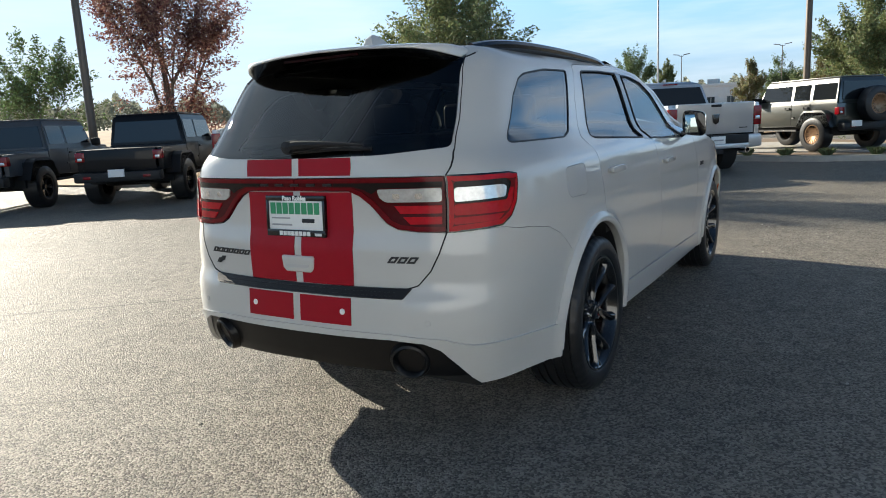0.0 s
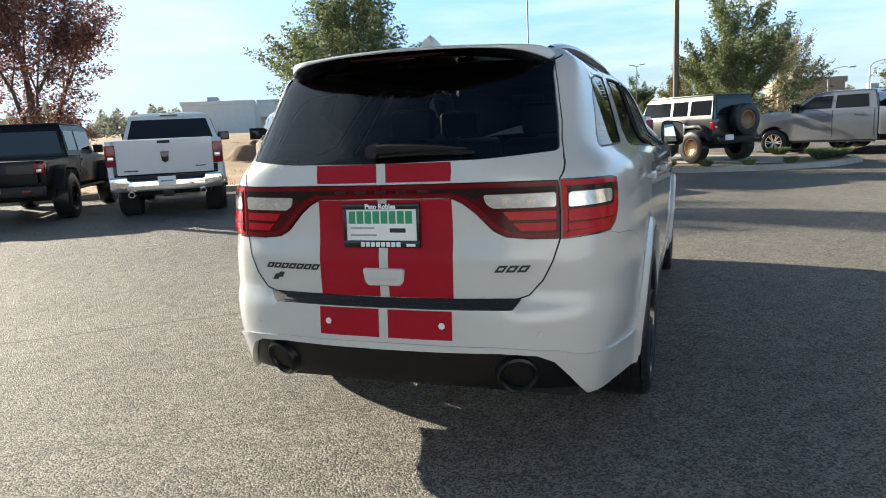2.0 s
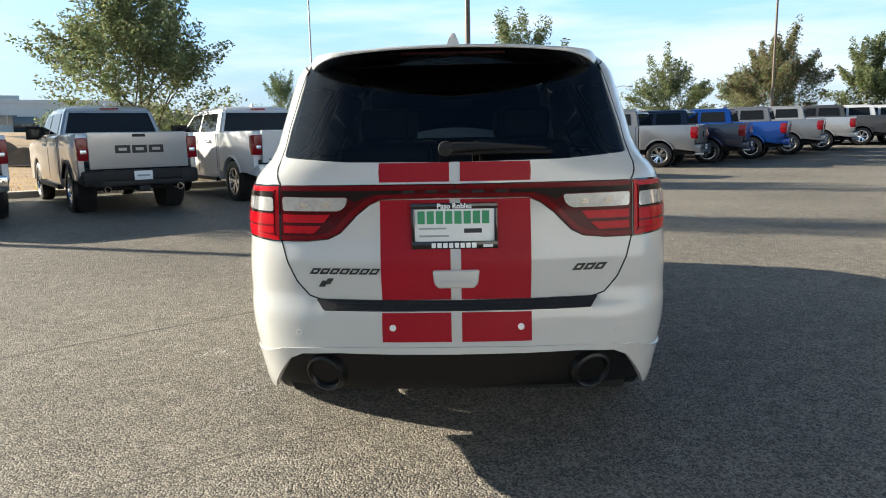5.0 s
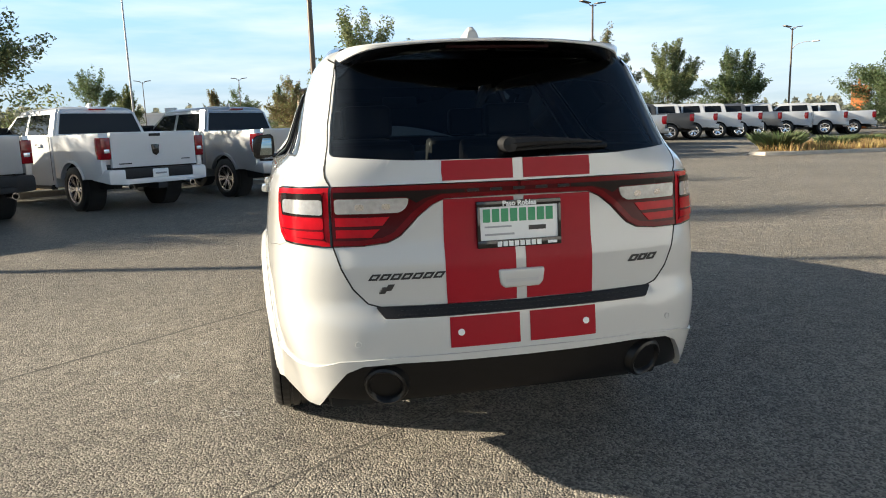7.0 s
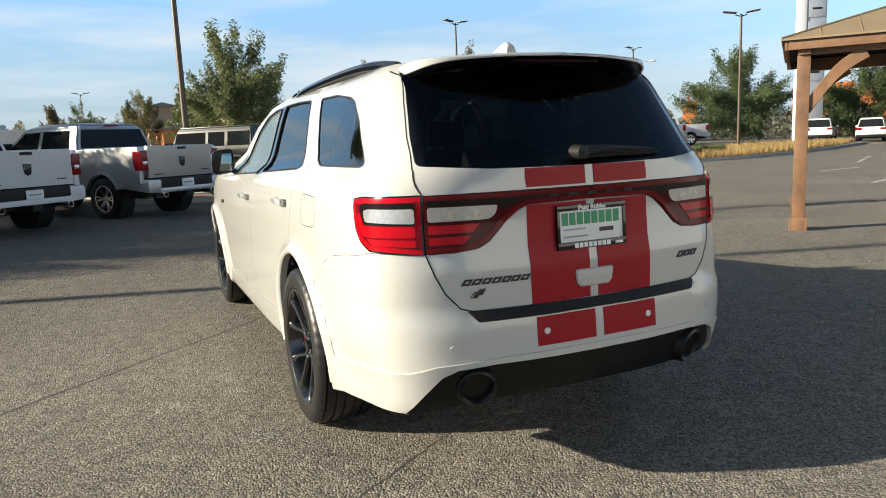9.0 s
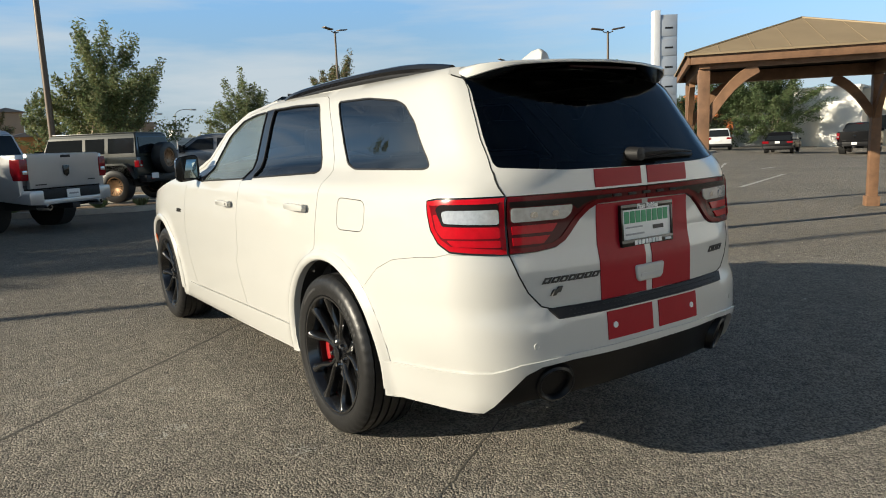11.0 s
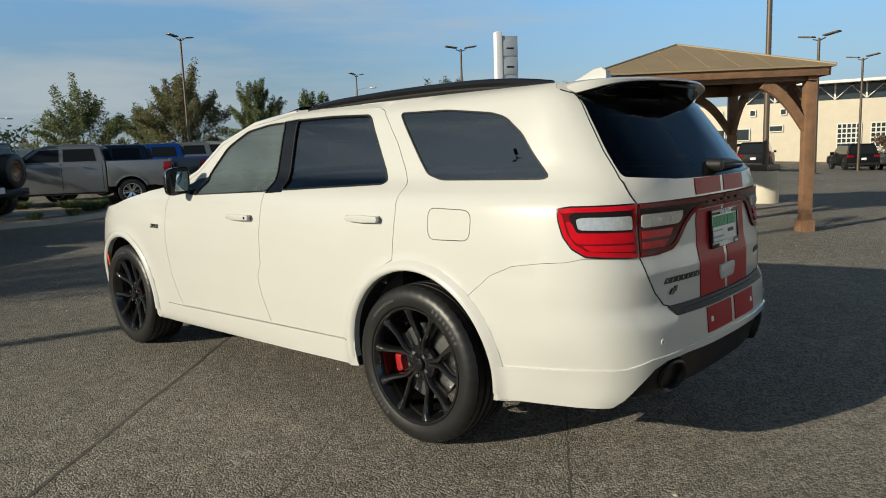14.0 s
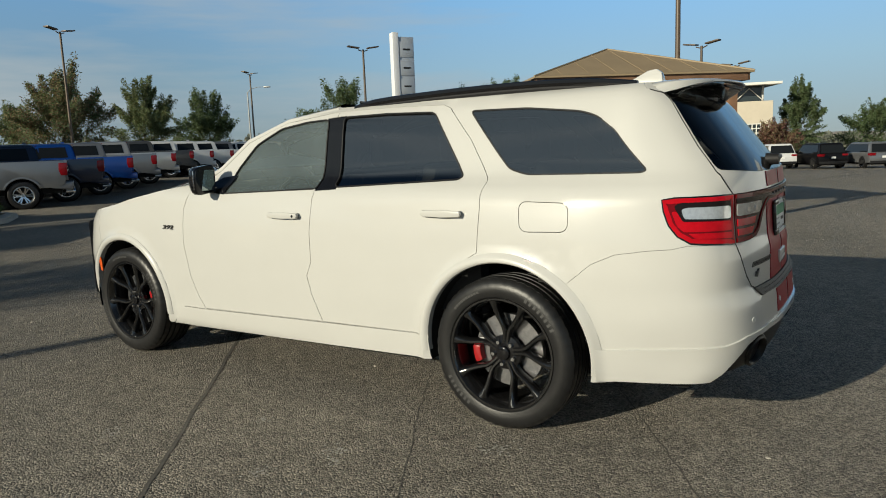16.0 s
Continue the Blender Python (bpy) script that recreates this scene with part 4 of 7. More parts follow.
def panel(points, tris, side, gap=0.0017, flange=0.016, lift=0.0, both=False):
    """A panel of the skin as a mesh: its edges stand back from the shut lines and turn inwards."""
    bm = bmesh.new()
    count = {}
    for t in tris:
        for a, b in ((t[0], t[1]), (t[1], t[2]), (t[2], t[0])):
            count[frozenset((a, b))] = count.get(frozenset((a, b)), 0) + 1
    centre = {}
    push = {}
    for t in tris:
        for a, b, c in ((t[0], t[1], t[2]), (t[1], t[2], t[0]), (t[2], t[0], t[1])):
            if count[frozenset((a, b))] == 1:
                pa, pb, pc = points[a], points[b], points[c]
                if max(pa.x, pb.x) < 1e-4:
                    continue
                d = (pb - pa)
                n = Vector((-d.y, d.x)).normalized() if d.length > 1e-9 else Vector((0, 0))
                if n.dot(pc - pa) < 0:
                    n = -n
                for k in (a, b):
                    push.setdefault(k, []).append(n)
    ids = sorted({k for t in tris for k in t})
    made = {}
    for s in ((1, -1) if both else (side,)):
        for k in ids:
            p = points[k].copy()
            if k in push:
                n = sum(push[k], Vector((0, 0)))
                if n.length > 1e-6:
                    p = p + n.normalized() * gap
                if p.x < gap * 1.01:
                    p.x = 0.0 if points[k].x < 1e-4 else p.x
            if both and s < 0 and points[k].x < 1e-4:
                made[(s, k)] = made[(1, k)]
                continue
            q = skin(p.x, p.y, lift)
            made[(s, k)] = bm.verts.new((q.x * s, q.y, q.z))
        for t in tris:
            vs = [made[(s, k)] for k in t]
            if len(set(vs)) == 3:
                try:
                    bm.faces.new(vs if s > 0 else vs[::-1])
                except ValueError:
                    pass
        if flange:
            inner = {}
            for t in tris:
                for a, b in ((t[0], t[1]), (t[1], t[2]), (t[2], t[0])):
                    if count[frozenset((a, b))] == 1 and max(points[a].x, points[b].x) > 1e-4:
                        for k in (a, b):
                            if k not in inner:
                                q = skin(points[k].x, points[k].y, lift - flange)
                                inner[k] = bm.verts.new((q.x * s, q.y, q.z))
                        quad = [made[(s, b)], made[(s, a)], inner[a], inner[b]]
                        if len(set(quad)) == 4:
                            bm.faces.new(quad if s > 0 else quad[::-1])
    return bm


SKIN_PTS, PANELS = split_skin()
suv = thing("suv", "white sport utility vehicle with twin red racing stripes on asphalt", "suv")
EITHER = (-1, 1)

part("tailgate", panel(SKIN_PTS, PANELS["gate"], 1, both=True), WHITE, suv, "white tailgate with twin red stripes")
gate = bpy.data.objects["tailgate.001"] if "tailgate.001" in bpy.data.objects and bpy.data.objects["tailgate.001"].parent == suv else bpy.data.objects["tailgate"]
part("rear_window", panel(SKIN_PTS, PANELS["rear_glass"], 1, gap=0.002, flange=0.0, lift=-0.004, both=True), REAR_GLASS, suv, "dark tinted rear window")
part("rear_bumper", panel(SKIN_PTS, PANELS["bumper"], 1, gap=0.0, both=True), WHITE, suv, "white rear bumper")
part("diffuser", panel(SKIN_PTS, PANELS["diffuser"], 1, gap=0.001, lift=-0.012, flange=0.03, both=True), SATIN_BLACK, suv, "satin black lower valance")
part("bumper_step", panel(SKIN_PTS, PANELS["step"], 1, gap=0.001, lift=0.008, flange=0.02, both=True), TRIM, suv, "textured black step pad")
step_pad = [o for o in suv.children if o.name.startswith("bumper_step")][0]
for r in range(2):
    for k in range(46):
        xx = -0.45 + 0.02 * k + 0.01 * r
        zz = 0.697 + 0.014 * r
        p = skin(u_of("x", max(1e-3, abs(xx)), zz), zz, 0.0075)
        part("tread_stud", block(xx - 0.006, xx + 0.006, p.y - 0.003, p.y + 0.004, zz - 0.0042, zz + 0.0042), TRIM, step_pad)
for s in EITHER:
    part("quarter_panel", panel(SKIN_PTS, PANELS["quarter"], s), WHITE, suv)
    part("fuel_door" if s < 0 else "quarter_cover", panel(SKIN_PTS, PANELS["fuel"], s, gap=0.0020 if s < 0 else 0.0), WHITE, suv)
    part("fender", panel(SKIN_PTS, PANELS["fender"], s), WHITE, suv)
    part("sill", panel(SKIN_PTS, PANELS["sill"], s, lift=0.006, flange=0.05), WHITE, suv)
    part("front_bumper", panel(SKIN_PTS, PANELS["nose"], s), WHITE, suv)
    door = part("front_door", panel(SKIN_PTS, PANELS["front_door"], s), WHITE, suv)
    part("window", panel(SKIN_PTS, PANELS["front_glass"], s, gap=0.0, flange=0.0, lift=-0.008), DOOR_GLASS, door, "lightly tinted glass")
    door2 = part("rear_door", panel(SKIN_PTS, PANELS["rear_door"], s), WHITE, suv)
    part("window", panel(SKIN_PTS, PANELS["rear_door_glass"], s, gap=0.0, flange=0.0, lift=-0.008), PRIVACY, door2, "dark privacy glass")
    part("quarter_window", panel(SKIN_PTS, PANELS["quarter_glass"], s, gap=0.001, flange=0.0, lift=-0.003), PRIVACY, suv, "dark privacy glass")
    part("door_pillar", panel(SKIN_PTS, PANELS["b_post"], s, gap=0.001, flange=0.01, lift=-0.002), GLOSS_BLACK, suv, "gloss black pillar cover")


def seam_band(poly, width, lift, closed=True, side=1):
    """A narrow raised band along a line on the skin, such as window rubber."""
    bm = bmesh.new()
    n = len(poly)
    rows = []
    for i in range(n):
        a, b = Vector(poly[i - 1] if closed or i else poly[i]), Vector(poly[(i + 1) % n] if closed or i < n - 1 else poly[i])
        d = (b - a)
        k = Vector((-d.y, d.x)).normalized() * width / 2 if d.length > 1e-9 else Vector((0, width / 2))
        row = []
        for q, l in ((Vector(poly[i]) - k, -0.006), (Vector(poly[i]) - k, lift), (Vector(poly[i]) + k, lift), (Vector(poly[i]) + k, -0.006)):
            p = skin(max(0.0, q.x), q.y, l)
            row.append(bm.verts.new((p.x * side, p.y, p.z)))
        rows.append(row)
    for i in range(n if closed else n - 1):
        r, t = rows[i], rows[(i + 1) % n]
        for k in range(3):
            bm.faces.new((r[k], t[k], t[k + 1], r[k + 1]))
    bmesh.ops.recalc_face_normals(bm, faces=bm.faces[:])
    return bm


for s in EITHER:
    for poly in (FG, RG):
        part("window_seal", seam_band(poly, 0.007, 0.003, side=s), TRIM, suv)
    part("window_seal", seam_band(QG, 0.007, 0.001, side=s), TRIM, suv)
    part("lamp_seal", seam_band(LAMP_OUT, 0.008, 0.004, side=s), GLOSS_BLACK, suv)


# black bands laid over the tailgate gap stand in for the darkness inside it
SHUT_LINE = trace(SHUT[:-2], 0.02, False)
for s in EITHER:
    part("shut_gap_band", seam_band(SHUT_LINE, 0.0055, 0.0012, False, s), LINER, suv, "dark shut line of the tailgate")


# tail lamps: red rims round clear and red lenses, and the bar across the tailgate
def shrink(poly, d):
    """An outline drawn in by d."""
    n = len(poly)
    area = sum(poly[i - 1][0] * poly[i][1] - poly[i][0] * poly[i - 1][1] for i in range(n))
    out = []
    for i in range(n):
        a, b = Vector(poly[i - 2]), Vector(poly[(i + 2) % n])
        t = b - a
        k = Vector((-t.y, t.x)).normalized() * (d if area > 0 else -d)
        out.append((poly[i][0] + k.x, poly[i][1] + k.y))
    return out


def skin_patch(poly, lift, side, depth=0.006, step=0.03):
    """A thin piece lying on the skin, cut to an outline in (u, z)."""
    geo = geometry
    pts = [Vector(p) for p in poly]
    edges = [(i, (i + 1) % len(poly)) for i in range(len(poly))]
    us, zs = [p[0] for p in poly], [p[1] for p in poly]
    for i in range(int((max(us) - min(us)) / step) + 1):
        for j in range(int((max(zs) - min(zs)) / step) + 1):
            q = (min(us) + i * step, min(zs) + j * step)
            if inside(poly, q):
                pts.append(Vector(q))
    for z in (0.875, 0.91, 0.945):
        pts += [Vector((0.02 * i, z)) for i in range(33) if inside(poly, (0.02 * i, z))]
    v, _, f, *_ = geo.delaunay_2d_cdt(pts, edges, [], 0, 1e-5)
    tris = [t for t in f if inside(poly, (sum(v[k].x for k in t) / 3, sum(v[k].y for k in t) / 3))]
    for p in v:
        p.x = max(p.x, 0.0002)
    return panel(v, tris, side, gap=0.0, flange=depth, lift=lift)


def patch_part(name, points, material, parent, lift, side, label="", depth=0.006, r=0.0):
    poly = rounded(points, r) if r else trace(points, 0.03)
    return part(name, skin_patch(poly, lift, side, depth), material, parent, label)


for s in EITHER:
    lamp = part("tail_lamp", panel(SKIN_PTS, PANELS["lamp_out"], s, gap=0.003, lift=0.006, flange=0.02), RED_LENS, suv, "red tail lamp with a clear upper lens")
    inner = shrink(LAMP_OUT, 0.022)
    part("lens_bed", skin_patch(inner, 0.0085, s, 0.004), RED_MID, lamp)
    patch_part("smoked_trim", [X(0.688, 1.130), Y(-0.82, 1.126), Y(-0.80, 1.112), Y(-0.835, 1.048), X(0.688, 1.048)], SMOKE, lamp, 0.010, s, r=0.012)
    patch_part("clear_lens", [X(0.688, 1.108), Y(-0.850, 1.106), Y(-0.828, 1.098), Y(-0.842, 1.058), X(0.688, 1.054)], CLEAR_LENS, lamp, 0.0115, s, r=0.012)
    patch_part("light_band", [X(0.688, 1.044), Y(-0.838, 1.046), Y(-0.812, 1.090), Y(-0.792, 1.090), Y(-0.815, 1.030), Y(-0.842, 1.004), X(0.688, 1.004)], RED_LENS, lamp, 0.0115, s, r=0.01)
    patch_part("light_band", [X(0.688, 0.996), Y(-0.858, 0.998), Y(-0.885, 0.976), X(0.688, 0.970)], RED_LENS, lamp, 0.0115, s, r=0.008)
bar = part("light_bar", panel(SKIN_PTS, PANELS["lamp_in"], 1, gap=0.002, lift=0.006, flange=0.02, both=True), RED_DARK, suv, "dark red light bar with bright rims across the tailgate")
for s in EITHER:
    patch_part("red_rim", [U(0.002, 1.150), X(0.30, 1.151), X(0.652, 1.150), X(0.653, 1.134), X(0.30, 1.135), U(0.002, 1.134)], RED_MID, bar, 0.010, s)
    patch_part("red_rim", [U(0.002, 1.104), X(0.27, 1.102), X(0.318, 1.082), X(0.365, 1.047), X(0.436, 0.977), X(0.478, 0.956), X(0.56, 0.946), X(0.658, 0.946), X(0.657, 0.964), X(0.565, 0.964), X(0.49, 0.973), X(0.452, 0.990), X(0.380, 1.062), X(0.330, 1.098), X(0.28, 1.117), U(0.002, 1.119)], RED_MID, bar, 0.010, s)
    patch_part("smoked_panel", [X(0.20, 1.132), X(0.65, 1.132), X(0.65, 1.112), X(0.405, 1.112), X(0.37, 1.090), X(0.34, 1.105), X(0.29, 1.119), X(0.20, 1.121)], SMOKE, bar, 0.009, s)
    patch_part("clear_lens", [X(0.395, 1.108), X(0.648, 1.110), X(0.648, 1.058), X(0.43, 1.058), X(0.405, 1.075)], CLEAR_LENS, bar, 0.011, s, "clear reversing lens", r=0.012)
    for i in range(2):
        patch_part("lens_bulb", [X(0.46 + 0.09 * i, 1.092), X(0.49 + 0.09 * i, 1.092), X(0.49 + 0.09 * i, 1.070), X(0.46 + 0.09 * i, 1.070)], CHROME, bar, 0.014, s, r=0.01)
    patch_part("light_band", [X(0.465, 1.044), X(0.648, 1.044), X(0.648, 1.014), X(0.49, 1.014)], RED_LENS, bar, 0.010, s)
    patch_part("light_band", [X(0.50, 1.002), X(0.648, 1.002), X(0.648, 0.974), X(0.53, 0.974)], RED_LENS, bar, 0.010, s)
for k in range(5):
    xx = (k - 2) * 0.085
    p = skin(u_of("x", abs(xx) + 1e-3, 1.127), 1.127, 0.010)
    part("nameplate_bar", block(xx - 0.022, xx + 0.022, p.y - 0.003, p.y + 0.004, 1.1215, 1.1315, 0.002), TRIM, bar, "small dark raised bar")

# twin stripes
for s in EITHER:
    a0, a1 = 0.0195, 0.276
    for z0, z1, nm in ((1.162, 1.231, gate), (0.726, 1.097, gate), (0.574, 0.683, bpy.data.objects["rear_bumper"])):
        patch_part("racing_stripe", [X(a0, z1), X(a1, z1), X(a1, z0), X(a0, z0)], STRIPE, nm, 0.0032, s, "red vinyl stripe", 0.004)

# roof, windscreen, hood
def roof_z(x, y):
    c = float(np.interp(y, [-0.75, -0.4, 0.2, 0.8, 1.25], [1.674, 1.690, 1.706, 1.706, 1.690]))
    w = 0.60
    return c - (c - 1.640) * abs(x / w) ** 2.6


def roof():
    bm = bmesh.new()
    ys = [-0.598 + (1.30 + 0.598) * i / 26 for i in range(27)]
    rows = []
    for y in ys:
        zt = TOP - 0.005
        edge = skin(u_of("y", max(-0.66, min(1.20, y)), zt), zt).x
        row = []
        for i in range(25):
            f = -1 + 2 * i / 24
            x = f * edge
            yy = y - (0.10 * f * f if y > 0.9 else 0.0) * ease(0.9, 1.3, y)
            row.append(bm.verts.new((x, yy, roof_z(0.60 * f, y))))
        rows.append(row)
    for a, b in zip(rows, rows[1:]):
        for i in range(24):
            bm.faces.new((a[i], a[i + 1], b[i + 1], b[i]))
    bmesh.ops.recalc_face_normals(bm, faces=bm.faces[:])
    return bm


part("roof", roof(), WHITE, suv, "white roof")
part("roof_lining", block(-0.50, 0.50, -0.56, 1.15, 1.614, 1.626, 0.005), CABIN, suv)


def windscreen():
    bm = bmesh.new()
    rows = []
    for j in range(9):
        t = j / 8
        z = 1.20 + (1.675 - 1.20) * t
        w = 0.80 + (0.585 - 0.80) * t
        y0 = float(np.interp(z, [1.20, 1.315, 1.49, 1.60, 1.675], [2.28, 2.11, 1.87, 1.56, 1.18]))
        rows.append([bm.verts.new((w * f, y0 + (0.16 + 0.05 * (1 - t)) * (1 - f * f), z + 0.012 * (1 - f * f))) for f in [-1 + i / 6 for i in range(13)]])
    for a, b in zip(rows, rows[1:]):
        for i in range(12):
            bm.faces.new((a[i], a[i + 1], b[i + 1], b[i]))
    bmesh.ops.recalc_face_normals(bm, faces=bm.faces[:])
    return bm


part("windscreen", windscreen(), TINTED, suv, "clear windscreen")
for s in EITHER:
    line = [skin(u_of("y", yy, zz), zz) for yy, zz in ((2.30, 1.215), (2.12, 1.312), (1.90, 1.485), (1.59, 1.595), (1.22, 1.648))]
    part("windscreen_pillar", tube([(s * (p.x - 0.016), p.y, p.z - 0.012) for p in line], 0.026, 8), WHITE, suv)


def hood():
    bm = bmesh.new()
    rows = []
    for j in range(15):
        t = j / 14
        y = 2.26 + (3.80 - 2.26) * t
        ze = float(np.interp(y, [2.26, 2.61, 2.97, 3.2, 3.5, 3.8], [1.222, 1.180, 1.115, 1.062, 1.005, 0.94]))
        we = float(np.interp(y, [2.26, 3.0, 3.3, 3.55, 3.7, 3.8], [0.86, 0.875, 0.85, 0.76, 0.64, 0.45]))
        crown = 0.055 * (1 - ease(3.3, 3.9, y))
        row = []
        for i in range(21):
            f = -1 + i / 10
            bulge = 0.022 * (ease(0.25, 0.35, 1 - abs(f)) - 0.0)
            row.append(bm.verts.new((we * f, y + 0.12 * (1 - f * f) * t, ze + crown * (1 - abs(f) ** 3) + bulge * (1 - t * 0.6))))
        rows.append(row)
    for a, b in zip(rows, rows[1:]):
        for i in range(20):
            bm.faces.new((a[i], a[i + 1], b[i + 1], b[i]))
    bmesh.ops.recalc_face_normals(bm, faces=bm.faces[:])
    return bm


part("hood", hood(), WHITE, suv, "white sculpted hood")
part("nose_panel", block(-0.80, 0.80, 3.30, 3.72, 0.35, 0.95, 0.05), LINER, suv)


# roof spoiler: white upper skin with a thin lip, gloss black underside running into the rear window
SPOILER = [(0.592, -0.655, 1.594, 1.628), (0.578, -0.692, 1.602, 1.641), (0.553, -0.740, 1.613, 1.650), (0.511, -0.787, 1.628, 1.654), (0.446, -0.828, 1.641, 1.657), (0.345, -0.860, 1.649, 1.660), (0.20, -0.896, 1.654, 1.664), (0.0, -0.916, 1.656, 1.666)]


def spoiler_edge():
    half = [tuple(map(float, p)) for p in smooth_line(SPOILER, 0.03)]
    return half + [(-x, y, a, b) for x, y, a, b in reversed(half[:-1])]


def spoiler(top):
    """Rows run along the trailing edge; columns from the roof to the lip, or from the lip to the glass."""
    bm = bmesh.new()
    rows = []
    edge = spoiler_edge()
    for i, (x, y, lo, hi) in enumerate(edge):
        f = 1 - 2 * i / (len(edge) - 1)
        g = x / 0.598
        xr = 0.578 * g
        zr = roof_z(0.60 * 0.96 * g, -0.60) + 0.002
        k = abs(g) ** 6
        yr = -0.600 - 0.012 * k
        if top:
            col = [(xr, yr, zr - 0.02), (xr, yr, zr)]
            for t in (0.3, 0.6, 0.85):
                col.append((xr + (x - xr) * t, yr + (y - yr) * t, zr + (hi + 0.003 - zr) * t + 0.006 * math.sin(math.pi * t) * (1 - k)))
            col += [(x * 0.997, y + 0.006 * (1 - k), hi + 0.002), (x, y, hi - 0.004), (x, y, lo + 0.003), (x * 0.995, y + 0.004, lo)]
        else:
            xi = x * 0.955
            zi = 1.649 - 0.066 * g * g
            p = skin(u_of("x", max(1e-3, min(0.590, abs(xi))), zi), zi, -0.006)
            yi = max(p.y, y + 0.01)
            col = [(x * 0.995, y + 0.003, lo + 0.001)]
            for t in (0.25, 0.5, 0.75, 1.0):
                col.append((x * 0.995 + (xi - x * 0.995) * t, y + (yi - y) * t, lo + (zi - lo) * t - 0.004 * math.sin(math.pi * t) * (1 - k)))
        rows.append([bm.verts.new(c) for c in col])
    for p, q in zip(rows, rows[1:]):
        for k in range(len(p) - 1):
            bm.faces.new((p[k], p[k + 1], q[k + 1], q[k]))
    bmesh.ops.recalc_face_normals(bm, faces=bm.faces[:])
    return bm


sp = part("roof_spoiler", spoiler(True), WHITE, suv, "white roof spoiler")
part("spoiler_underside", spoiler(False), GLOSS_BLACK, sp, "gloss black underside")
part("brake_lamp", block(-0.20, 0.20, -0.880, -0.865, 1.634, 1.645, 0.003), BRAKE_RED, sp, "dark red high brake lamp")
for s in EITHER:
    pts = [(s * 0.585, 1.10, 1.640), (s * 0.583, 1.02, 1.658), (s * 0.580, 0.85, 1.673), (s * 0.574, 0.4, 1.687), (s * 0.570, 0.0, 1.689), (s * 0.566, -0.25, 1.682), (s * 0.560, -0.42, 1.668), (s * 0.554, -0.56, 1.648)]
    bm = tube(smooth_line(pts, 0.06), 0.021, 8)
    for v in bm.verts:
        v.co.z = v.co.z if v.co.z > 1.64 else 1.64
    rail = part("roof_rail", bm, GLOSS_BLACK, suv, "black roof rail")
    part("rail_base", tube([(x, y, z - 0.024) for x, y, z in smooth_line(pts, 0.06)], 0.017, 8), TRIM, rail)
    for y0, y1, zt in ((0.93, 1.06, 1.672),):
        part("rail_foot", block(s * 0.548, s * 0.588, y0, y1, 1.63, zt, 0.010), GLOSS_BLACK, rail)
fin = prism([(-0.535, 1.676), (-0.31, 1.694), (-0.375, 1.722), (-0.445, 1.760), (-0.490, 1.766), (-0.520, 1.745)], "x", -0.038, 0.038, 0.008, 2)
for v in fin.verts:
    v.co.x *= 1 - 0.78 * ease(1.69, 1.775, v.co.z)
part("antenna_fin", fin, WHITE, suv, "white shark fin antenna")

# door handles, mirrors, badges
def handle(y0, y1, z, s):
    p, q = skin(u_of("y", y0, z), z), skin(u_of("y", y1, z), z)
    x = (p.x + q.x) / 2
    bm = bmesh.new()
    prism([(y0, z - 0.014), (y0 - 0.008, z + 0.002), (y0, z + 0.016), ((y0 + y1) / 2, z + 0.020), (y1, z + 0.016), (y1 + 0.008, z), (y1, z - 0.014), ((y0 + y1) / 2, z - 0.018)], "x", s * (x + 0.012), s * (x + 0.034), 0.008, 2, bm)
    box(bm, s * (x - 0.004), s * (x + 0.02), y0 + 0.005, y0 + 0.04, z - 0.012, z + 0.012, 0.004)
    box(bm, s * (x - 0.004), s * (x + 0.02), y1 - 0.04, y1 - 0.005, z - 0.012, z + 0.012, 0.004)
    return bm


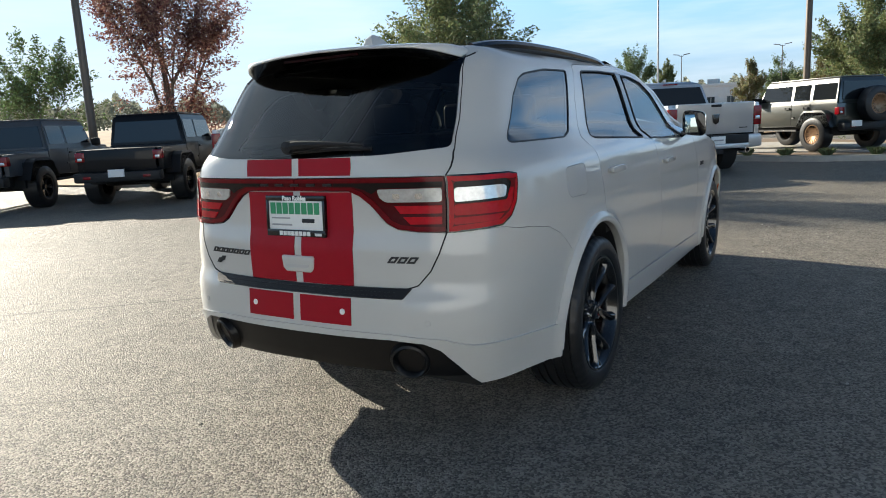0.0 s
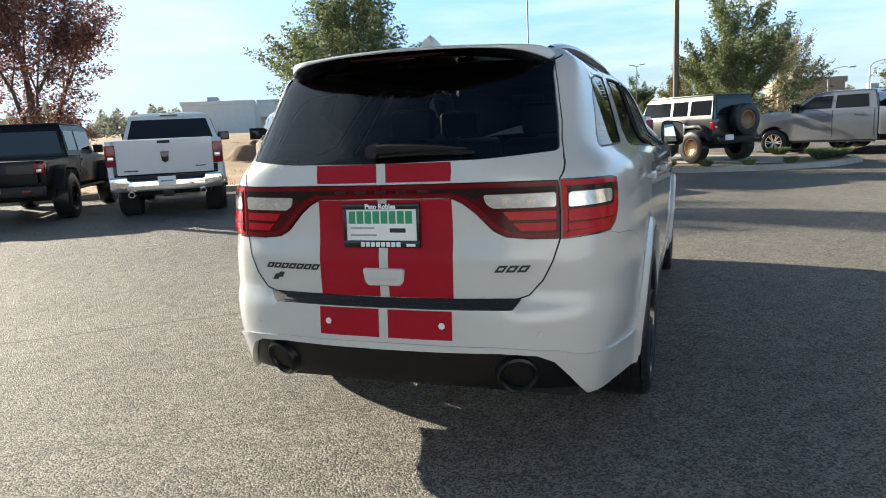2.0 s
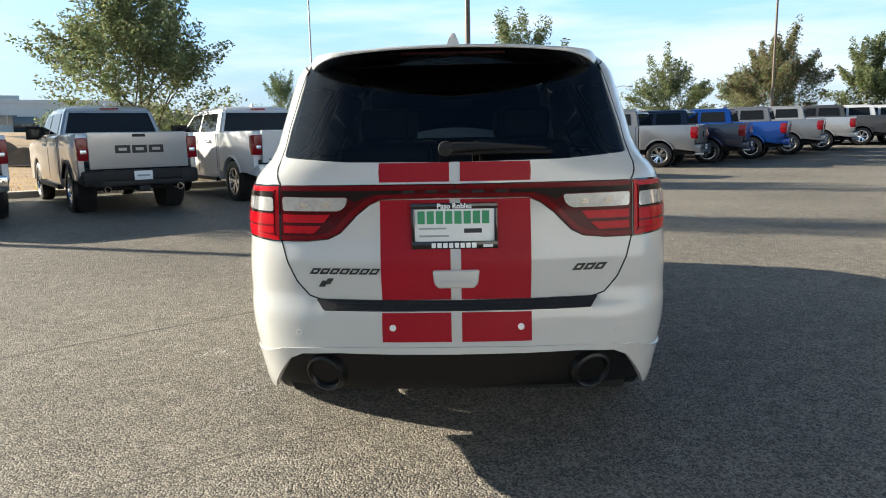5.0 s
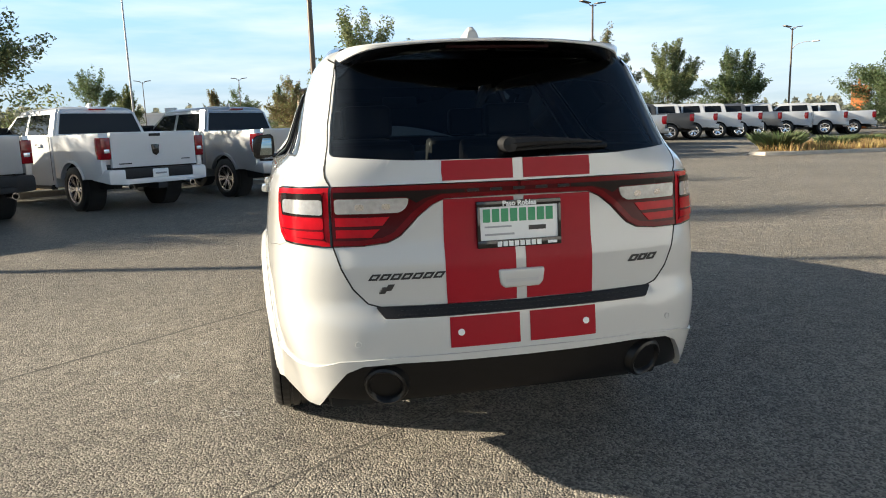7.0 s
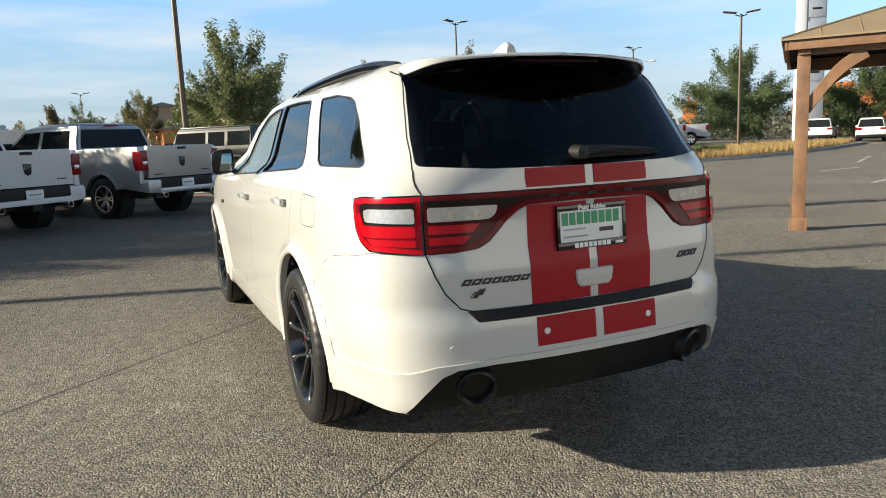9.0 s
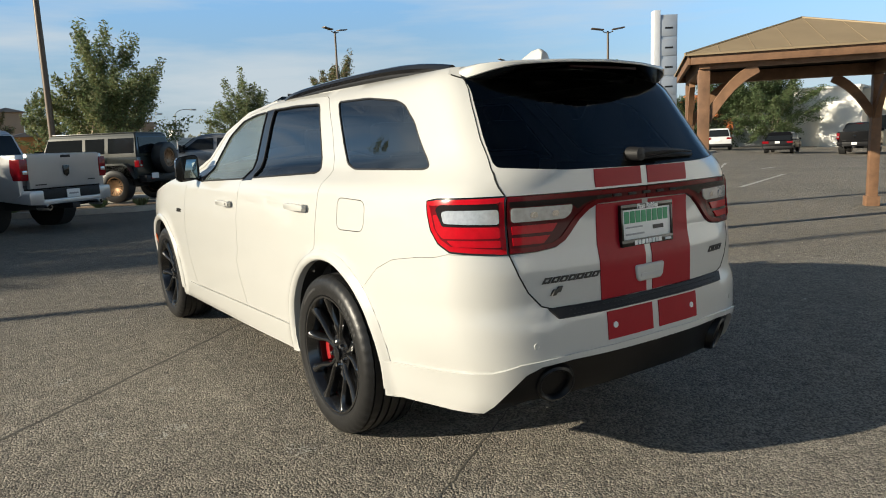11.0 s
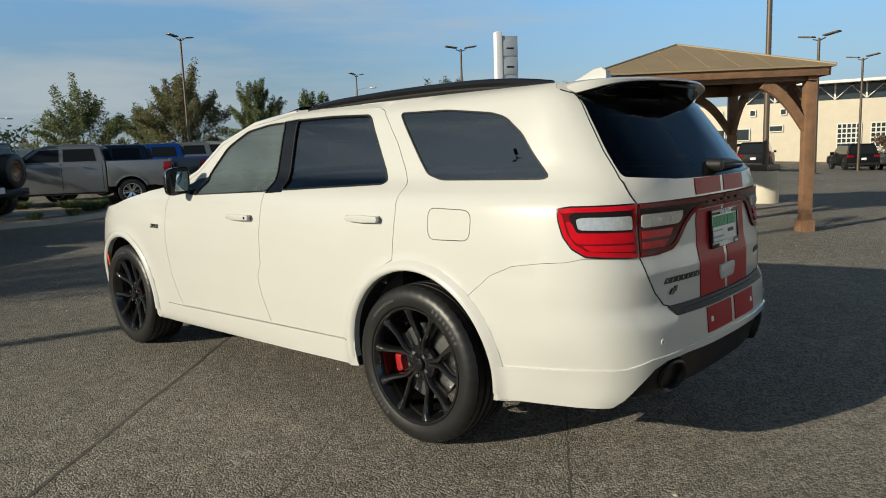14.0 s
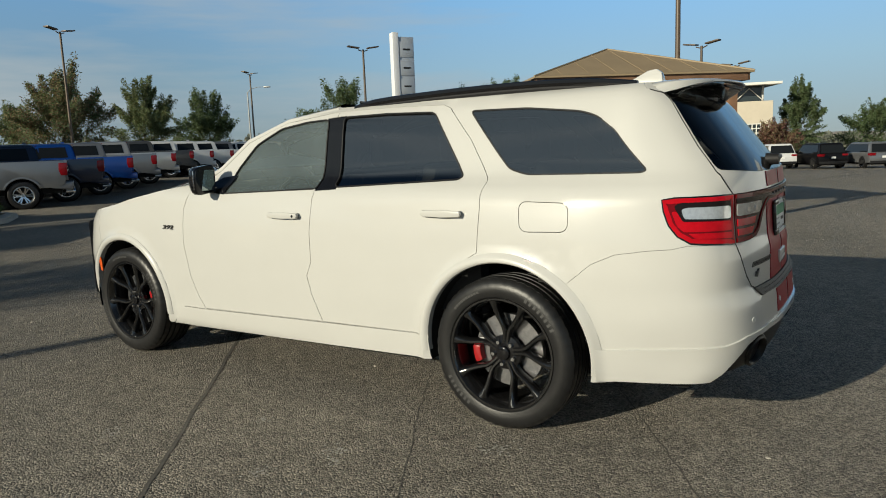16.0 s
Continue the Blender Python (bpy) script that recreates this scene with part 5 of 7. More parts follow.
for s in EITHER:
    d1 = [o for o in suv.children if o.name.startswith("front_door")][0 if s < 0 else -1]
    d2 = [o for o in suv.children if o.name.startswith("rear_door")][0 if s < 0 else -1]
    h1 = part("door_handle", handle(1.30, 1.53, 1.037, s), WHITE, d1)
    h2 = part("door_handle", handle(0.205, 0.43, 1.068, s), WHITE, d2)
    x = skin(u_of("y", 1.33, 1.037), 1.037).x + 0.034
    part("key_lock", lathe([(s * (x - 0.002), 0.009), (s * (x + 0.003), 0.008), (s * (x + 0.003), 0.0005)], "x", 12, centre=(0, 1.325, 1.037)), CHROME, d1)
    bm = bmesh.new()
    rings = []
    for y, g, dz in ((2.046, 0.94, 0.0), (2.050, 1.0, 0.0), (2.085, 1.0, 0.0), (2.115, 0.90, 0.004), (2.135, 0.66, 0.008), (2.142, 0.30, 0.010)):
        ring = []
        for i in range(28):
            a = 2 * math.pi * i / 28
            c, d = math.cos(a), math.sin(a)
            e = (abs(c) ** 4.5 + abs(d) ** 4.5) ** (-1 / 4.5)
            xx = 0.958 - 0.03 * (1 - g) + 0.080 * g * e * c
            ring.append(bm.verts.new((s * xx, y, 1.252 + dz + 0.088 * g * e * d + 0.010 * (0.958 - xx) / 0.08 * g)))
        rings.append(ring)
    for a, b in zip(rings, rings[1:]):
        for i in range(28):
            bm.faces.new((a[i], a[(i + 1) % 28], b[(i + 1) % 28], b[i]))
    bm.faces.new(rings[0])
    bm.faces.new(rings[-1])
    bmesh.ops.recalc_face_normals(bm, faces=bm.faces[:])
    mir = part("door_mirror", bm, GLOSS_BLACK, suv, "gloss black door mirror")
    part("mirror_glass", block(-0.060, 0.060, -0.003, 0.003, -0.064, 0.064, 0.002, m=pose(s * 0.957, 2.046, 1.250, -2, 0, 9 * s)), MIRROR, mir)
    part("mirror_rim", prism([(s * 1.030, 1.19), (s * 1.040, 1.20), (s * 1.040, 1.31), (s * 1.030, 1.315)], "y", 2.055, 2.064, 0.002), CHROME, mir)
    part("mirror_foot", prism([(s * 0.80, 1.165), (s * 0.90, 1.165), (s * 0.90, 1.195), (s * 0.80, 1.21)], "y", 2.05, 2.11, 0.010), GLOSS_BLACK, mir)
    patch_part("corner_cover", [Y(2.20, 1.175), Y(1.965, 1.155), Y(1.945, 1.27), Y(2.07, 1.255)], GLOSS_BLACK, suv, 0.004, s, "gloss black mirror corner")
    x = skin(u_of("y", 2.52, 0.933), 0.933).x
    bm = text_bm("392", 0.060, 0.003, 0.0015)
    bmesh.ops.transform(bm, matrix=pose(s * (x + 0.003), 2.50, 0.936, 90, 0, 90 * s) @ Matrix(((1.25, 0.25, 0, 0), (0, 0.62, 0, 0), (0, 0, 1, 0), (0, 0, 0, 1))), verts=bm.verts[:])
    part("engine_badge", bm, INK, suv, "black engine size numerals")
    patch_part("side_marker", [Y(3.36, 0.70), Y(3.39, 0.70), Y(3.40, 0.58), Y(3.37, 0.58)], AMBER, suv, 0.004, s, "orange side marker", r=0.008)


def name_shapes(n, x0, x1, z, h, slant, parent, label, stroke):
    """A row of plain slanted outlines where the tailgate carries a name."""
    w = (x1 - x0) / n
    for k in range(n):
        xa, xb = x0 + k * w + w * 0.05, x0 + (k + 1) * w - w * 0.13
        bm = bmesh.new()
        rings = []
        for inset in (0.0, stroke):
            ring = []
            for xx, zz in ((xa + inset, -h / 2 + inset * 0.8), (xb - inset, -h / 2 + inset * 0.8), (xb - inset, h / 2 - inset * 0.8), (xa + inset, h / 2 - inset * 0.8)):
                xq = xx + slant * zz
                p = skin(u_of("x", abs(xq), z + zz), z + zz, 0.004)
                b = skin(u_of("x", abs(xq), z + zz), z + zz, -0.002)
                sg = 1 if xq > 0 else -1
                ring.append((bm.verts.new((p.x * sg, p.y, p.z)), bm.verts.new((b.x * sg, b.y, b.z))))
            rings.append(ring)
        for i in range(4):
            j = (i + 1) % 4
            o, q = rings[0], rings[1]
            bm.faces.new((o[i][0], o[j][0], q[j][0], q[i][0]))
            bm.faces.new((o[i][0], o[j][0], o[j][1], o[i][1]))
            bm.faces.new((q[i][0], q[j][0], q[j][1], q[i][1]))
        bmesh.ops.recalc_face_normals(bm, faces=bm.faces[:])
        part("nameplate_shape", bm, INK, parent, label, 20)


name_shapes(7, -0.546, -0.282, 0.834, 0.022, 0.75, gate, "black raised outline", 0.0078)
name_shapes(3, 0.438, 0.560, 0.838, 0.025, 0.8, gate, "black raised outline", 0.0092)
p = skin(u_of("x", 0.483, 0.79), 0.79, 0.003)
for dx, dz in ((0.0, 0.0), (0.022, 0.009)):
    part("emblem", prism([(-0.518 + dx, 0.776 + dz), (-0.495 + dx, 0.776 + dz), (-0.481 + dx, 0.798 + dz), (-0.504 + dx, 0.798 + dz)], "y", p.y - 0.004, p.y + 0.012, 0.002), INK, gate, "small black emblem")

# plate in its frame
pm = pose(-0.003, -1.098, 1.0, -3, 0, 0)
plate = part("number_plate", block(-0.150, 0.150, -0.006, 0.006, -0.075, 0.075, 0.004, m=pm), PLATE_WHITE, gate, "white dealer plate in a black frame")
bm = bmesh.new()
for x0, x1, z0, z1 in ((-0.158, 0.158, 0.062, 0.084), (-0.158, 0.158, -0.084, -0.056), (-0.158, -0.146, -0.06, 0.066), (0.146, 0.158, -0.06, 0.066)):
    box(bm, x0, x1, -0.012, 0.008, z0, z1, 0.003, m=pm)
part("plate_frame", bm, GLOSS_BLACK, gate, "black plate frame with white lettering")


def plate_text(word, size, x, z, mat_, stretch=1.0, bold=0.0008, lift=-0.0125):
    bm = text_bm(word, size, 0.0012, bold)
    bmesh.ops.transform(bm, matrix=pm @ pose(x, lift, z, 90, 0, 0) @ Matrix.Diagonal((stretch, 1, 1, 1)), verts=bm.verts[:])
    part("lettering", bm, mat_, plate)


plate_text("Paso Robles", 0.026, 0.0, 0.0725, PLATE_WHITE)
for k in range(8):
    part("plate_bar", block(-0.135 + k * 0.03375, -0.135 + (k + 0.78) * 0.03375, -0.0085, -0.005, 0.008, 0.055, m=pm), PLATE_GREEN, plate)
    part("plate_bar", block(-0.085 + k * 0.02125, -0.085 + (k + 0.75) * 0.02125, -0.0145, -0.011, -0.080, -0.062, m=pm), PLATE_WHITE, plate)
for x0, x1, z0, z1, y0, mm in ((-0.13, -0.03, -0.012, -0.006, -0.0085, PLATE_GREY), (-0.13, -0.02, -0.040, -0.033, -0.0085, PLATE_GREY), (0.035, 0.10, -0.026, -0.010, -0.0085, INK), (0.105, 0.140, -0.078, -0.068, -0.0145, PLATE_WHITE)):
    part("plate_bar", block(x0, x1, y0, y0 + 0.0035, z0, z1, m=pm), mm, plate)
part("plate_shield", prism([(0.112, -0.002), (0.134, -0.002), (0.132, -0.026), (0.123, -0.034), (0.114, -0.026)], "y", -1.1075, -1.100), PLATE_GREY, gate, "small grey shield")

# pull handle, sensors, wiper
py = skin(0.01, 0.80).y
bm = prism([(-0.088, 0.838), (0.088, 0.838), (0.082, 0.785), (0.066, 0.768), (-0.066, 0.768), (-0.082, 0.785)], "y", py - 0.012, py + 0.01, 0.012, 3)
pull = part("gate_pull", bm, WHITE, gate, "white moulded tailgate pull")
# flat greyed strip: the shade of the pull's hollow is painted, not modelled
part("pull_recess_shade", block(-0.062, 0.062, py - 0.0135, py - 0.011, 0.790, 0.803, 0.0), mat("shaded_white_plastic", (0.42, 0.42, 0.42), 0.5), pull)
bumper_ob = [o for o in suv.children if o.name.startswith("rear_bumper")][0]
for x in (-0.237, 0.237, -0.60, 0.60):
    z = 0.628 if abs(x) < 0.4 else 0.60
    q = skin(u_of("x", abs(x), z), z, 0.002 if abs(x) < 0.4 else -0.002)
    q2 = skin(u_of("x", abs(x), z), z, 0.05)
    d = (q2 - q).normalized()
    m = Matrix.Translation((q.x * (1 if x > 0 else -1), q.y, q.z)) @ Vector((d.x * (1 if x > 0 else -1), d.y, d.z)).to_track_quat("Z", "Y").to_matrix().to_4x4()
    bm = lathe([(0.0, 0.0125), (0.0035, 0.012), (0.0042, 0.0105), (0.003, 0.009), (0.003, 0.0005)], "z", 20)
    bmesh.ops.transform(bm, matrix=m, verts=bm.verts[:])
    part("parking_sensor", bm, WHITE if abs(x) > 0.4 else PLATE_WHITE, bumper_ob)
wy = lambda x, z: skin(u_of("x", max(1e-3, abs(x)), z), z).y
pts = [(-0.045, wy(0.045, 1.283) - 0.035, 1.278), (0.02, wy(0, 1.288) - 0.04, 1.286), (0.17, wy(0.17, 1.284) - 0.034, 1.286), (0.335, wy(0.33, 1.276) - 0.026, 1.277)]
wip = part("rear_wiper", tube(smooth_line(pts, 0.03), [0.022 - 0.0015 * i for i in range(len(smooth_line(pts, 0.03)))], 8), TRIM, suv, "black rear wiper arm")
part("wiper_hub", lathe([(wy(0, 1.28) + 0.01, 0.03), (wy(0, 1.28) - 0.05, 0.026), (wy(0, 1.28) - 0.055, 0.001)], "y", 16, centre=(-0.03, 0, 1.279)), TRIM, wip)
part("wiper_blade", tube([(-0.02, wy(0.02, 1.27) - 0.012, 1.262), (0.15, wy(0.15, 1.27) - 0.010, 1.266), (0.36, wy(0.36, 1.27) - 0.010, 1.262)], 0.008, 6), TRIM, wip)

# exhaust tips
for s in EITHER:
    cx = 0.505 * s
    q = skin(u_of("x", 0.505, 0.44), 0.44)
    m = pose(cx, q.y + 0.014, 0.440, 16, 0, 19 * s)
    for nm, prof, mt, lb in (("exhaust_tip", [(0.22, 0.032), (0.06, 0.036), (0.024, 0.038), (0.014, 0.042), (0.020, 0.046), (0.20, 0.047)], STEEL, "dark round exhaust tip"),
                             ("exhaust_bezel", [(0.10, 0.048), (0.030, 0.050), (0.0, 0.054), (-0.016, 0.060), (-0.022, 0.068), (-0.016, 0.077), (0.006, 0.084), (0.05, 0.088)], SATIN_BLACK, "black exhaust surround")):
        bm = lathe(prof, "y", 32)
        bmesh.ops.transform(bm, matrix=m, verts=bm.verts[:])
        part(nm, bm, mt, suv, lb)
part("silencer", prism([(-0.60, 0.36), (-0.55, 0.44), (0.55, 0.44), (0.60, 0.36), (0.5, 0.325), (-0.5, 0.325)], "y", -0.93, -0.60, 0.03), LINER, suv)
part("underbody", block(-0.70, 0.70, -0.85, 3.55, 0.27, 0.42, 0.03), LINER, suv)


def arch_liner(cy, cz, r, s):
    """The inside of a wheel opening: a half drum closed towards the car's middle."""
    bm = bmesh.new()
    rows = []
    for x in (0.50, 0.62, 0.76, 0.895):
        rows.append([bm.verts.new((s * x, cy + r * math.cos(a), max(0.30, cz + r * math.sin(a)))) for a in [radians(-14 + 208 * i / 28) for i in range(29)]])
    for p, q in zip(rows, rows[1:]):
        for i in range(28):
            bm.faces.new((p[i], p[i + 1], q[i + 1], q[i]))
    bm.faces.new(rows[0])
    bmesh.ops.recalc_face_normals(bm, faces=bm.faces[:])
    return bm


def flare(cy, cz, r0, r1, a0, a1, side):
    """A flared lip round a wheel opening, thicker towards the opening, with a turned-in inner edge."""
    bm = bmesh.new()
    rows = []
    for i in range(73):
        a = radians(a0 + (a1 - a0) * i / 72)
        row = []
        for f, lift in ((0.0, -0.030), (0.0, 0.004), (0.12, 0.008), (0.35, 0.008), (0.6, 0.007), (0.85, 0.005), (1.0, 0.0035), (1.0, -0.006)):
            r = r0 + (r1 - r0) * f
            y, z = cy + r * math.cos(a), cz + r * math.sin(a)
            q = skin(u_of("y", y, z), z)
            row.append(bm.verts.new(((q.x + lift) * side, q.y, q.z)))
        rows.append(row)
    for p, q in zip(rows, rows[1:]):
        for k in range(7):
            bm.faces.new((p[k], p[k + 1], q[k + 1], q[k]))
    bmesh.ops.recalc_face_normals(bm, faces=bm.faces[:])
    return bm


for s in EITHER:
    for cy, cz, r in ((-0.015, 0.395, 0.447), (BASE - 0.005, 0.39, 0.442)):
        part("wheel_arch", arch_liner(cy, cz, r, s), LINER, suv)
        part("wheel_flare", flare(cy, cz, r - 0.002, r + 0.046, -6, 187, s), WHITE, suv, "white flared wheel lip")
    low = [Y(-0.470, 0.462), Y(-0.70, 0.482), X(0.745, 0.510), X(0.66, 0.538), X(0.45, 0.552), U(0.0003, 0.555), U(0.0003, 0.530), X(0.45, 0.532), X(0.585, 0.524), X(0.640, 0.497), X(0.690, 0.427), X(0.735, 0.338), Y(-0.80, 0.326), Y(-0.475, 0.316)]
    part("lower_valance", skin_patch(trace(low, 0.02), 0.009, s, 0.02, 0.025), WHITE, bumper_ob, "white lower bumper lip")


# inner shell, which closes the shut lines
def inner_shell():
    bm = bmesh.new()
    for s in EITHER:
        rows = []
        for i in range(0, 150):
            u = U_END * i / 149
            zs = [0.36, 0.55, 0.75, 0.95, 1.08, 1.135]
            rows.append([bm.verts.new((q.x * s, q.y, q.z)) for q in (skin(u, z, -0.03) for z in zs)])
        for a, b in zip(rows, rows[1:]):
            for k in range(5):
                yc, zc = (a[k].co.y + b[k].co.y) / 2, (a[k].co.z + a[k + 1].co.z) / 2
                if any(math.hypot(yc - cy, zc - 0.39) < 0.50 for cy in (0, BASE)) or (yc > 2.6 and zc > 0.85):
                    continue
                bm.faces.new((a[k], b[k], b[k + 1], a[k + 1]))
    return bm


part("inner_shell", inner_shell(), LINER, suv)


# wheels of the SUV: ribbed tyres, black split-spoke rims, red calipers
def suv_tyre():
    R, w = WHEEL_R, 0.1475
    side = [(-0.125, 0.278), (-0.140, 0.289), (-0.1475, 0.312), (-0.1475, 0.330), (-0.143, 0.352), (-0.130, 0.370), (-0.112, 0.3795)]
    crown = []
    for x0, x1 in ((-0.106, -0.072), (-0.060, -0.030), (-0.018, 0.018), (0.030, 0.060), (0.072, 0.106)):
        f = lambda x: R - 0.0035 * (x / 0.1) ** 2
        crown += [(x0, f(x0) - 0.009), (x0 + 0.001, f(x0)), (x1 - 0.001, f(x1)), (x1, f(x1) - 0.009)]
    prof = side + crown + [(-x, r) for x, r in reversed(side)]
    bm = lathe(prof, "x", 180)
    for v in bm.verts:      # cross grooves of the shoulder blocks
        r = math.hypot(v.co.y, v.co.z)
        if abs(v.co.x) > 0.073 and r > 0.366:
            k = round(math.atan2(v.co.z, v.co.y) / (2 * math.pi) * 180) % 180
            if k % 4 == 0:
                v.co.y *= (r - 0.004) / r
                v.co.z *= (r - 0.004) / r
    return bm


def suv_rim():
    bm = lathe([(-0.130, 0.285), (-0.1375, 0.281), (-0.1375, 0.272), (-0.126, 0.264), (-0.06, 0.246), (0.10, 0.250)], "x", 72)
    return bm


def y_spoke():
    """One split spoke, pointing up: a short root that forks into two bowed arms, which flare into the rim."""
    bm = bmesh.new()
    for t in (-1, 1):
        line = [(0.010, 0.030, -0.090, 0.040), (0.010, 0.070, -0.094, 0.030), (0.011, 0.100, -0.097, 0.027), (0.017, 0.125, -0.100, 0.029), (0.031, 0.150, -0.104, 0.031),
                (0.047, 0.176, -0.110, 0.032), (0.061, 0.204, -0.117, 0.034), (0.071, 0.232, -0.125, 0.040), (0.077, 0.253, -0.131, 0.056), (0.080, 0.266, -0.133, 0.086)]
        rows = []
        for i, (a, b, x, w) in enumerate(line):
            p0, p1 = line[max(0, i - 1)], line[min(len(line) - 1, i + 1)]
            d = Vector((p1[0] - p0[0], p1[1] - p0[1])).normalized()
            k = Vector((d.y, -d.x))
            row = []
            for off, dx in ((-0.5, 0.045), (-0.5, 0.016), (-0.30, 0.004), (-0.16, 0.0), (0.16, 0.0), (0.30, 0.004), (0.5, 0.016), (0.5, 0.045)):
                q = Vector((a, b)) + k * off * w * 0.95
                row.append(bm.verts.new((x + dx, t * q.x, q.y)))
            rows.append(row)
        for p, q in zip(rows, rows[1:]):
            for k in range(7):
                bm.faces.new((p[k], p[k + 1], q[k + 1], q[k]))
    bmesh.ops.recalc_face_normals(bm, faces=bm.faces[:])
    return bm


def mark_mesh(h):
    me = bpy.data.meshes.new("sidewall_mark")
    bm = block(-0.1486, -0.1465, -0.0065, 0.0065, -h, h)
    bm.to_mesh(me)
    bm.free()
    me.materials.append(PALE_RUBBER)
    return me


MARKS = [mark_mesh(0.011), mark_mesh(0.006)]


def suv_wheel(y, s, spin):
    hub = new("wheel")
    hub.parent = suv
    hub.matrix_basis = pose(0.785 * s, y, HUB_Z, spin, 0, 0 if s < 0 else 180)
    part("tyre", suv_tyre(), RUBBER, hub, "black ribbed road tyre")
    for a0, n, h in ((0.35, 8, 0), (3.6, 7, 0), (5.3, 10, 1)):
        for k in range(n):
            ob = new("sidewall_mark", MARKS[h])
            ob.parent = hub
            ob.matrix_basis = Matrix.Rotation(a0 + k * (0.082 if h == 0 else 0.055), 4, 'X') @ Matrix.Translation((0, 0, 0.322))
    rim = suv_rim()
    part("rim", rim, WHEEL_BLACK, hub, "satin black alloy rim")
    for k in range(5):
        bm = y_spoke()
        bmesh.ops.rotate(bm, verts=bm.verts[:], cent=(0, 0, 0), matrix=Matrix.Rotation(2 * math.pi * k / 5, 3, 'X'))
        part("spoke", bm, WHEEL_BLACK, hub)
        a = 2 * math.pi * (k + 0.5) / 5
        part("lug_nut", lathe([(-0.085, 0.0005), (-0.107, 0.0005), (-0.107, 0.009), (-0.098, 0.011), (-0.08, 0.011)], "x", 8, centre=(0, 0.058 * math.sin(a), 0.058 * math.cos(a))), CHROME, hub)
    part("centre_cap", lathe([(-0.06, 0.090), (-0.082, 0.087), (-0.090, 0.056), (-0.094, 0.036), (-0.108, 0.033), (-0.111, 0.028), (-0.111, 0.0005)], "x", 28), GLOSS_BLACK, hub)
    part("brake_disc", lathe([(-0.035, 0.07), (-0.035, 0.185), (-0.005, 0.185), (-0.005, 0.07)], "x", 48), DISC, hub)
    cal = bmesh.new()
    outer = [(0.190 * math.sin(a), 0.190 * math.cos(a)) for a in [-0.26 + 0.52 * i / 8 for i in range(9)]]
    inner = [(0.146 * math.sin(a), 0.146 * math.cos(a)) for a in [0.26 - 0.52 * i / 8 for i in range(9)]]
    prism(outer + inner, "x", -0.075, 0.03, 0.012, 2, cal)
    back = -spin + (80 if y > 1 else -100)
    if s > 0:
        back = -spin + (-80 if y > 1 else 100)
    bmesh.ops.rotate(cal, verts=cal.verts[:], cent=(0, 0, 0), matrix=Matrix.Rotation(radians(back), 3, 'X'))
    part("brake_caliper", cal, CALIPER, hub, "red brake caliper")
    return hub


suv_wheel(0.0, -1, 8)
suv_wheel(BASE, -1, 30)
suv_wheel(0.0, 1, 20)
suv_wheel(BASE, 1, 50)


# cabin
def seat(x, y, w, back=True, head=True):
    st = new("seat")
    st.parent = suv
    st.location = (x, y, 0)
    part("cushion", block(-w / 2, w / 2, -0.25, 0.28, 0.62, 0.76, 0.05, 3), SEAT, st)
    part("backrest", block(-w / 2, w / 2, -0.07, 0.07, 0.70, 1.30, 0.05, 3, m=Matrix.Translation((0, -0.24, 0)) @ Matrix.Translation((0, 0, 0.7)) @ Matrix.Rotation(radians(14), 4, 'X') @ Matrix.Translation((0, 0, -0.7))), SEAT, st)
    if head:
        for dx in ([0.0] if w < 0.8 else [-w / 3, w / 3]):
            part("headrest", block(dx - 0.13, dx + 0.13, -0.46, -0.36, 1.30, 1.47, 0.04, 3), SEAT, st)


for x in (-0.38, 0.38):
    seat(x, 1.45, 0.54)
    seat(x, 0.62, 0.50)
part("folded_seat", block(-0.54, 0.54, -0.50, 0.15, 0.72, 0.98, 0.05, 3), SEAT, suv)
part("dashboard", prism([(1.92, 0.80), (1.88, 1.10), (1.98, 1.17), (2.30, 1.17), (2.30, 0.80)], "x", -0.74, 0.74, 0.04), CABIN, suv)
part("cabin_floor", block(-0.62, 0.62, -0.72, 2.4, 0.42, 0.50), CABIN, suv)
part("load_cover", block(-0.58, 0.58, -0.84, -0.35, 0.90, 0.93, 0.01), CABIN, suv)
bm = bmesh.new()
ring = [Vector((-0.38 + 0.185 * math.cos(a), 0, 0.185 * math.sin(a))) for a in [2 * math.pi * i / 28 for i in range(29)]]
tube([(p.x, 1.86 - 0.25 * p.z, 1.05 + p.z) for p in ring], 0.016, 8, bm, cap=False)
tube([(-0.54, 1.86, 1.05), (-0.22, 1.86, 1.05)], 0.018, 6, bm)
part("steering_wheel", bm, CABIN, suv)
for s in EITHER:
    part("door_trim", block(s * 0.76, s * 0.80, 0.15, 2.2, 0.55, 1.14, 0.02), CABIN, suv)
    part("pillar_trim", block(s * 0.655, s * 0.70, -0.62, 0.10, 0.95, 1.22, 0.02), CABIN, suv)
part("interior_mirror", block(-0.12, 0.12, 1.42, 1.45, 1.50, 1.57, 0.015), CABIN, suv)


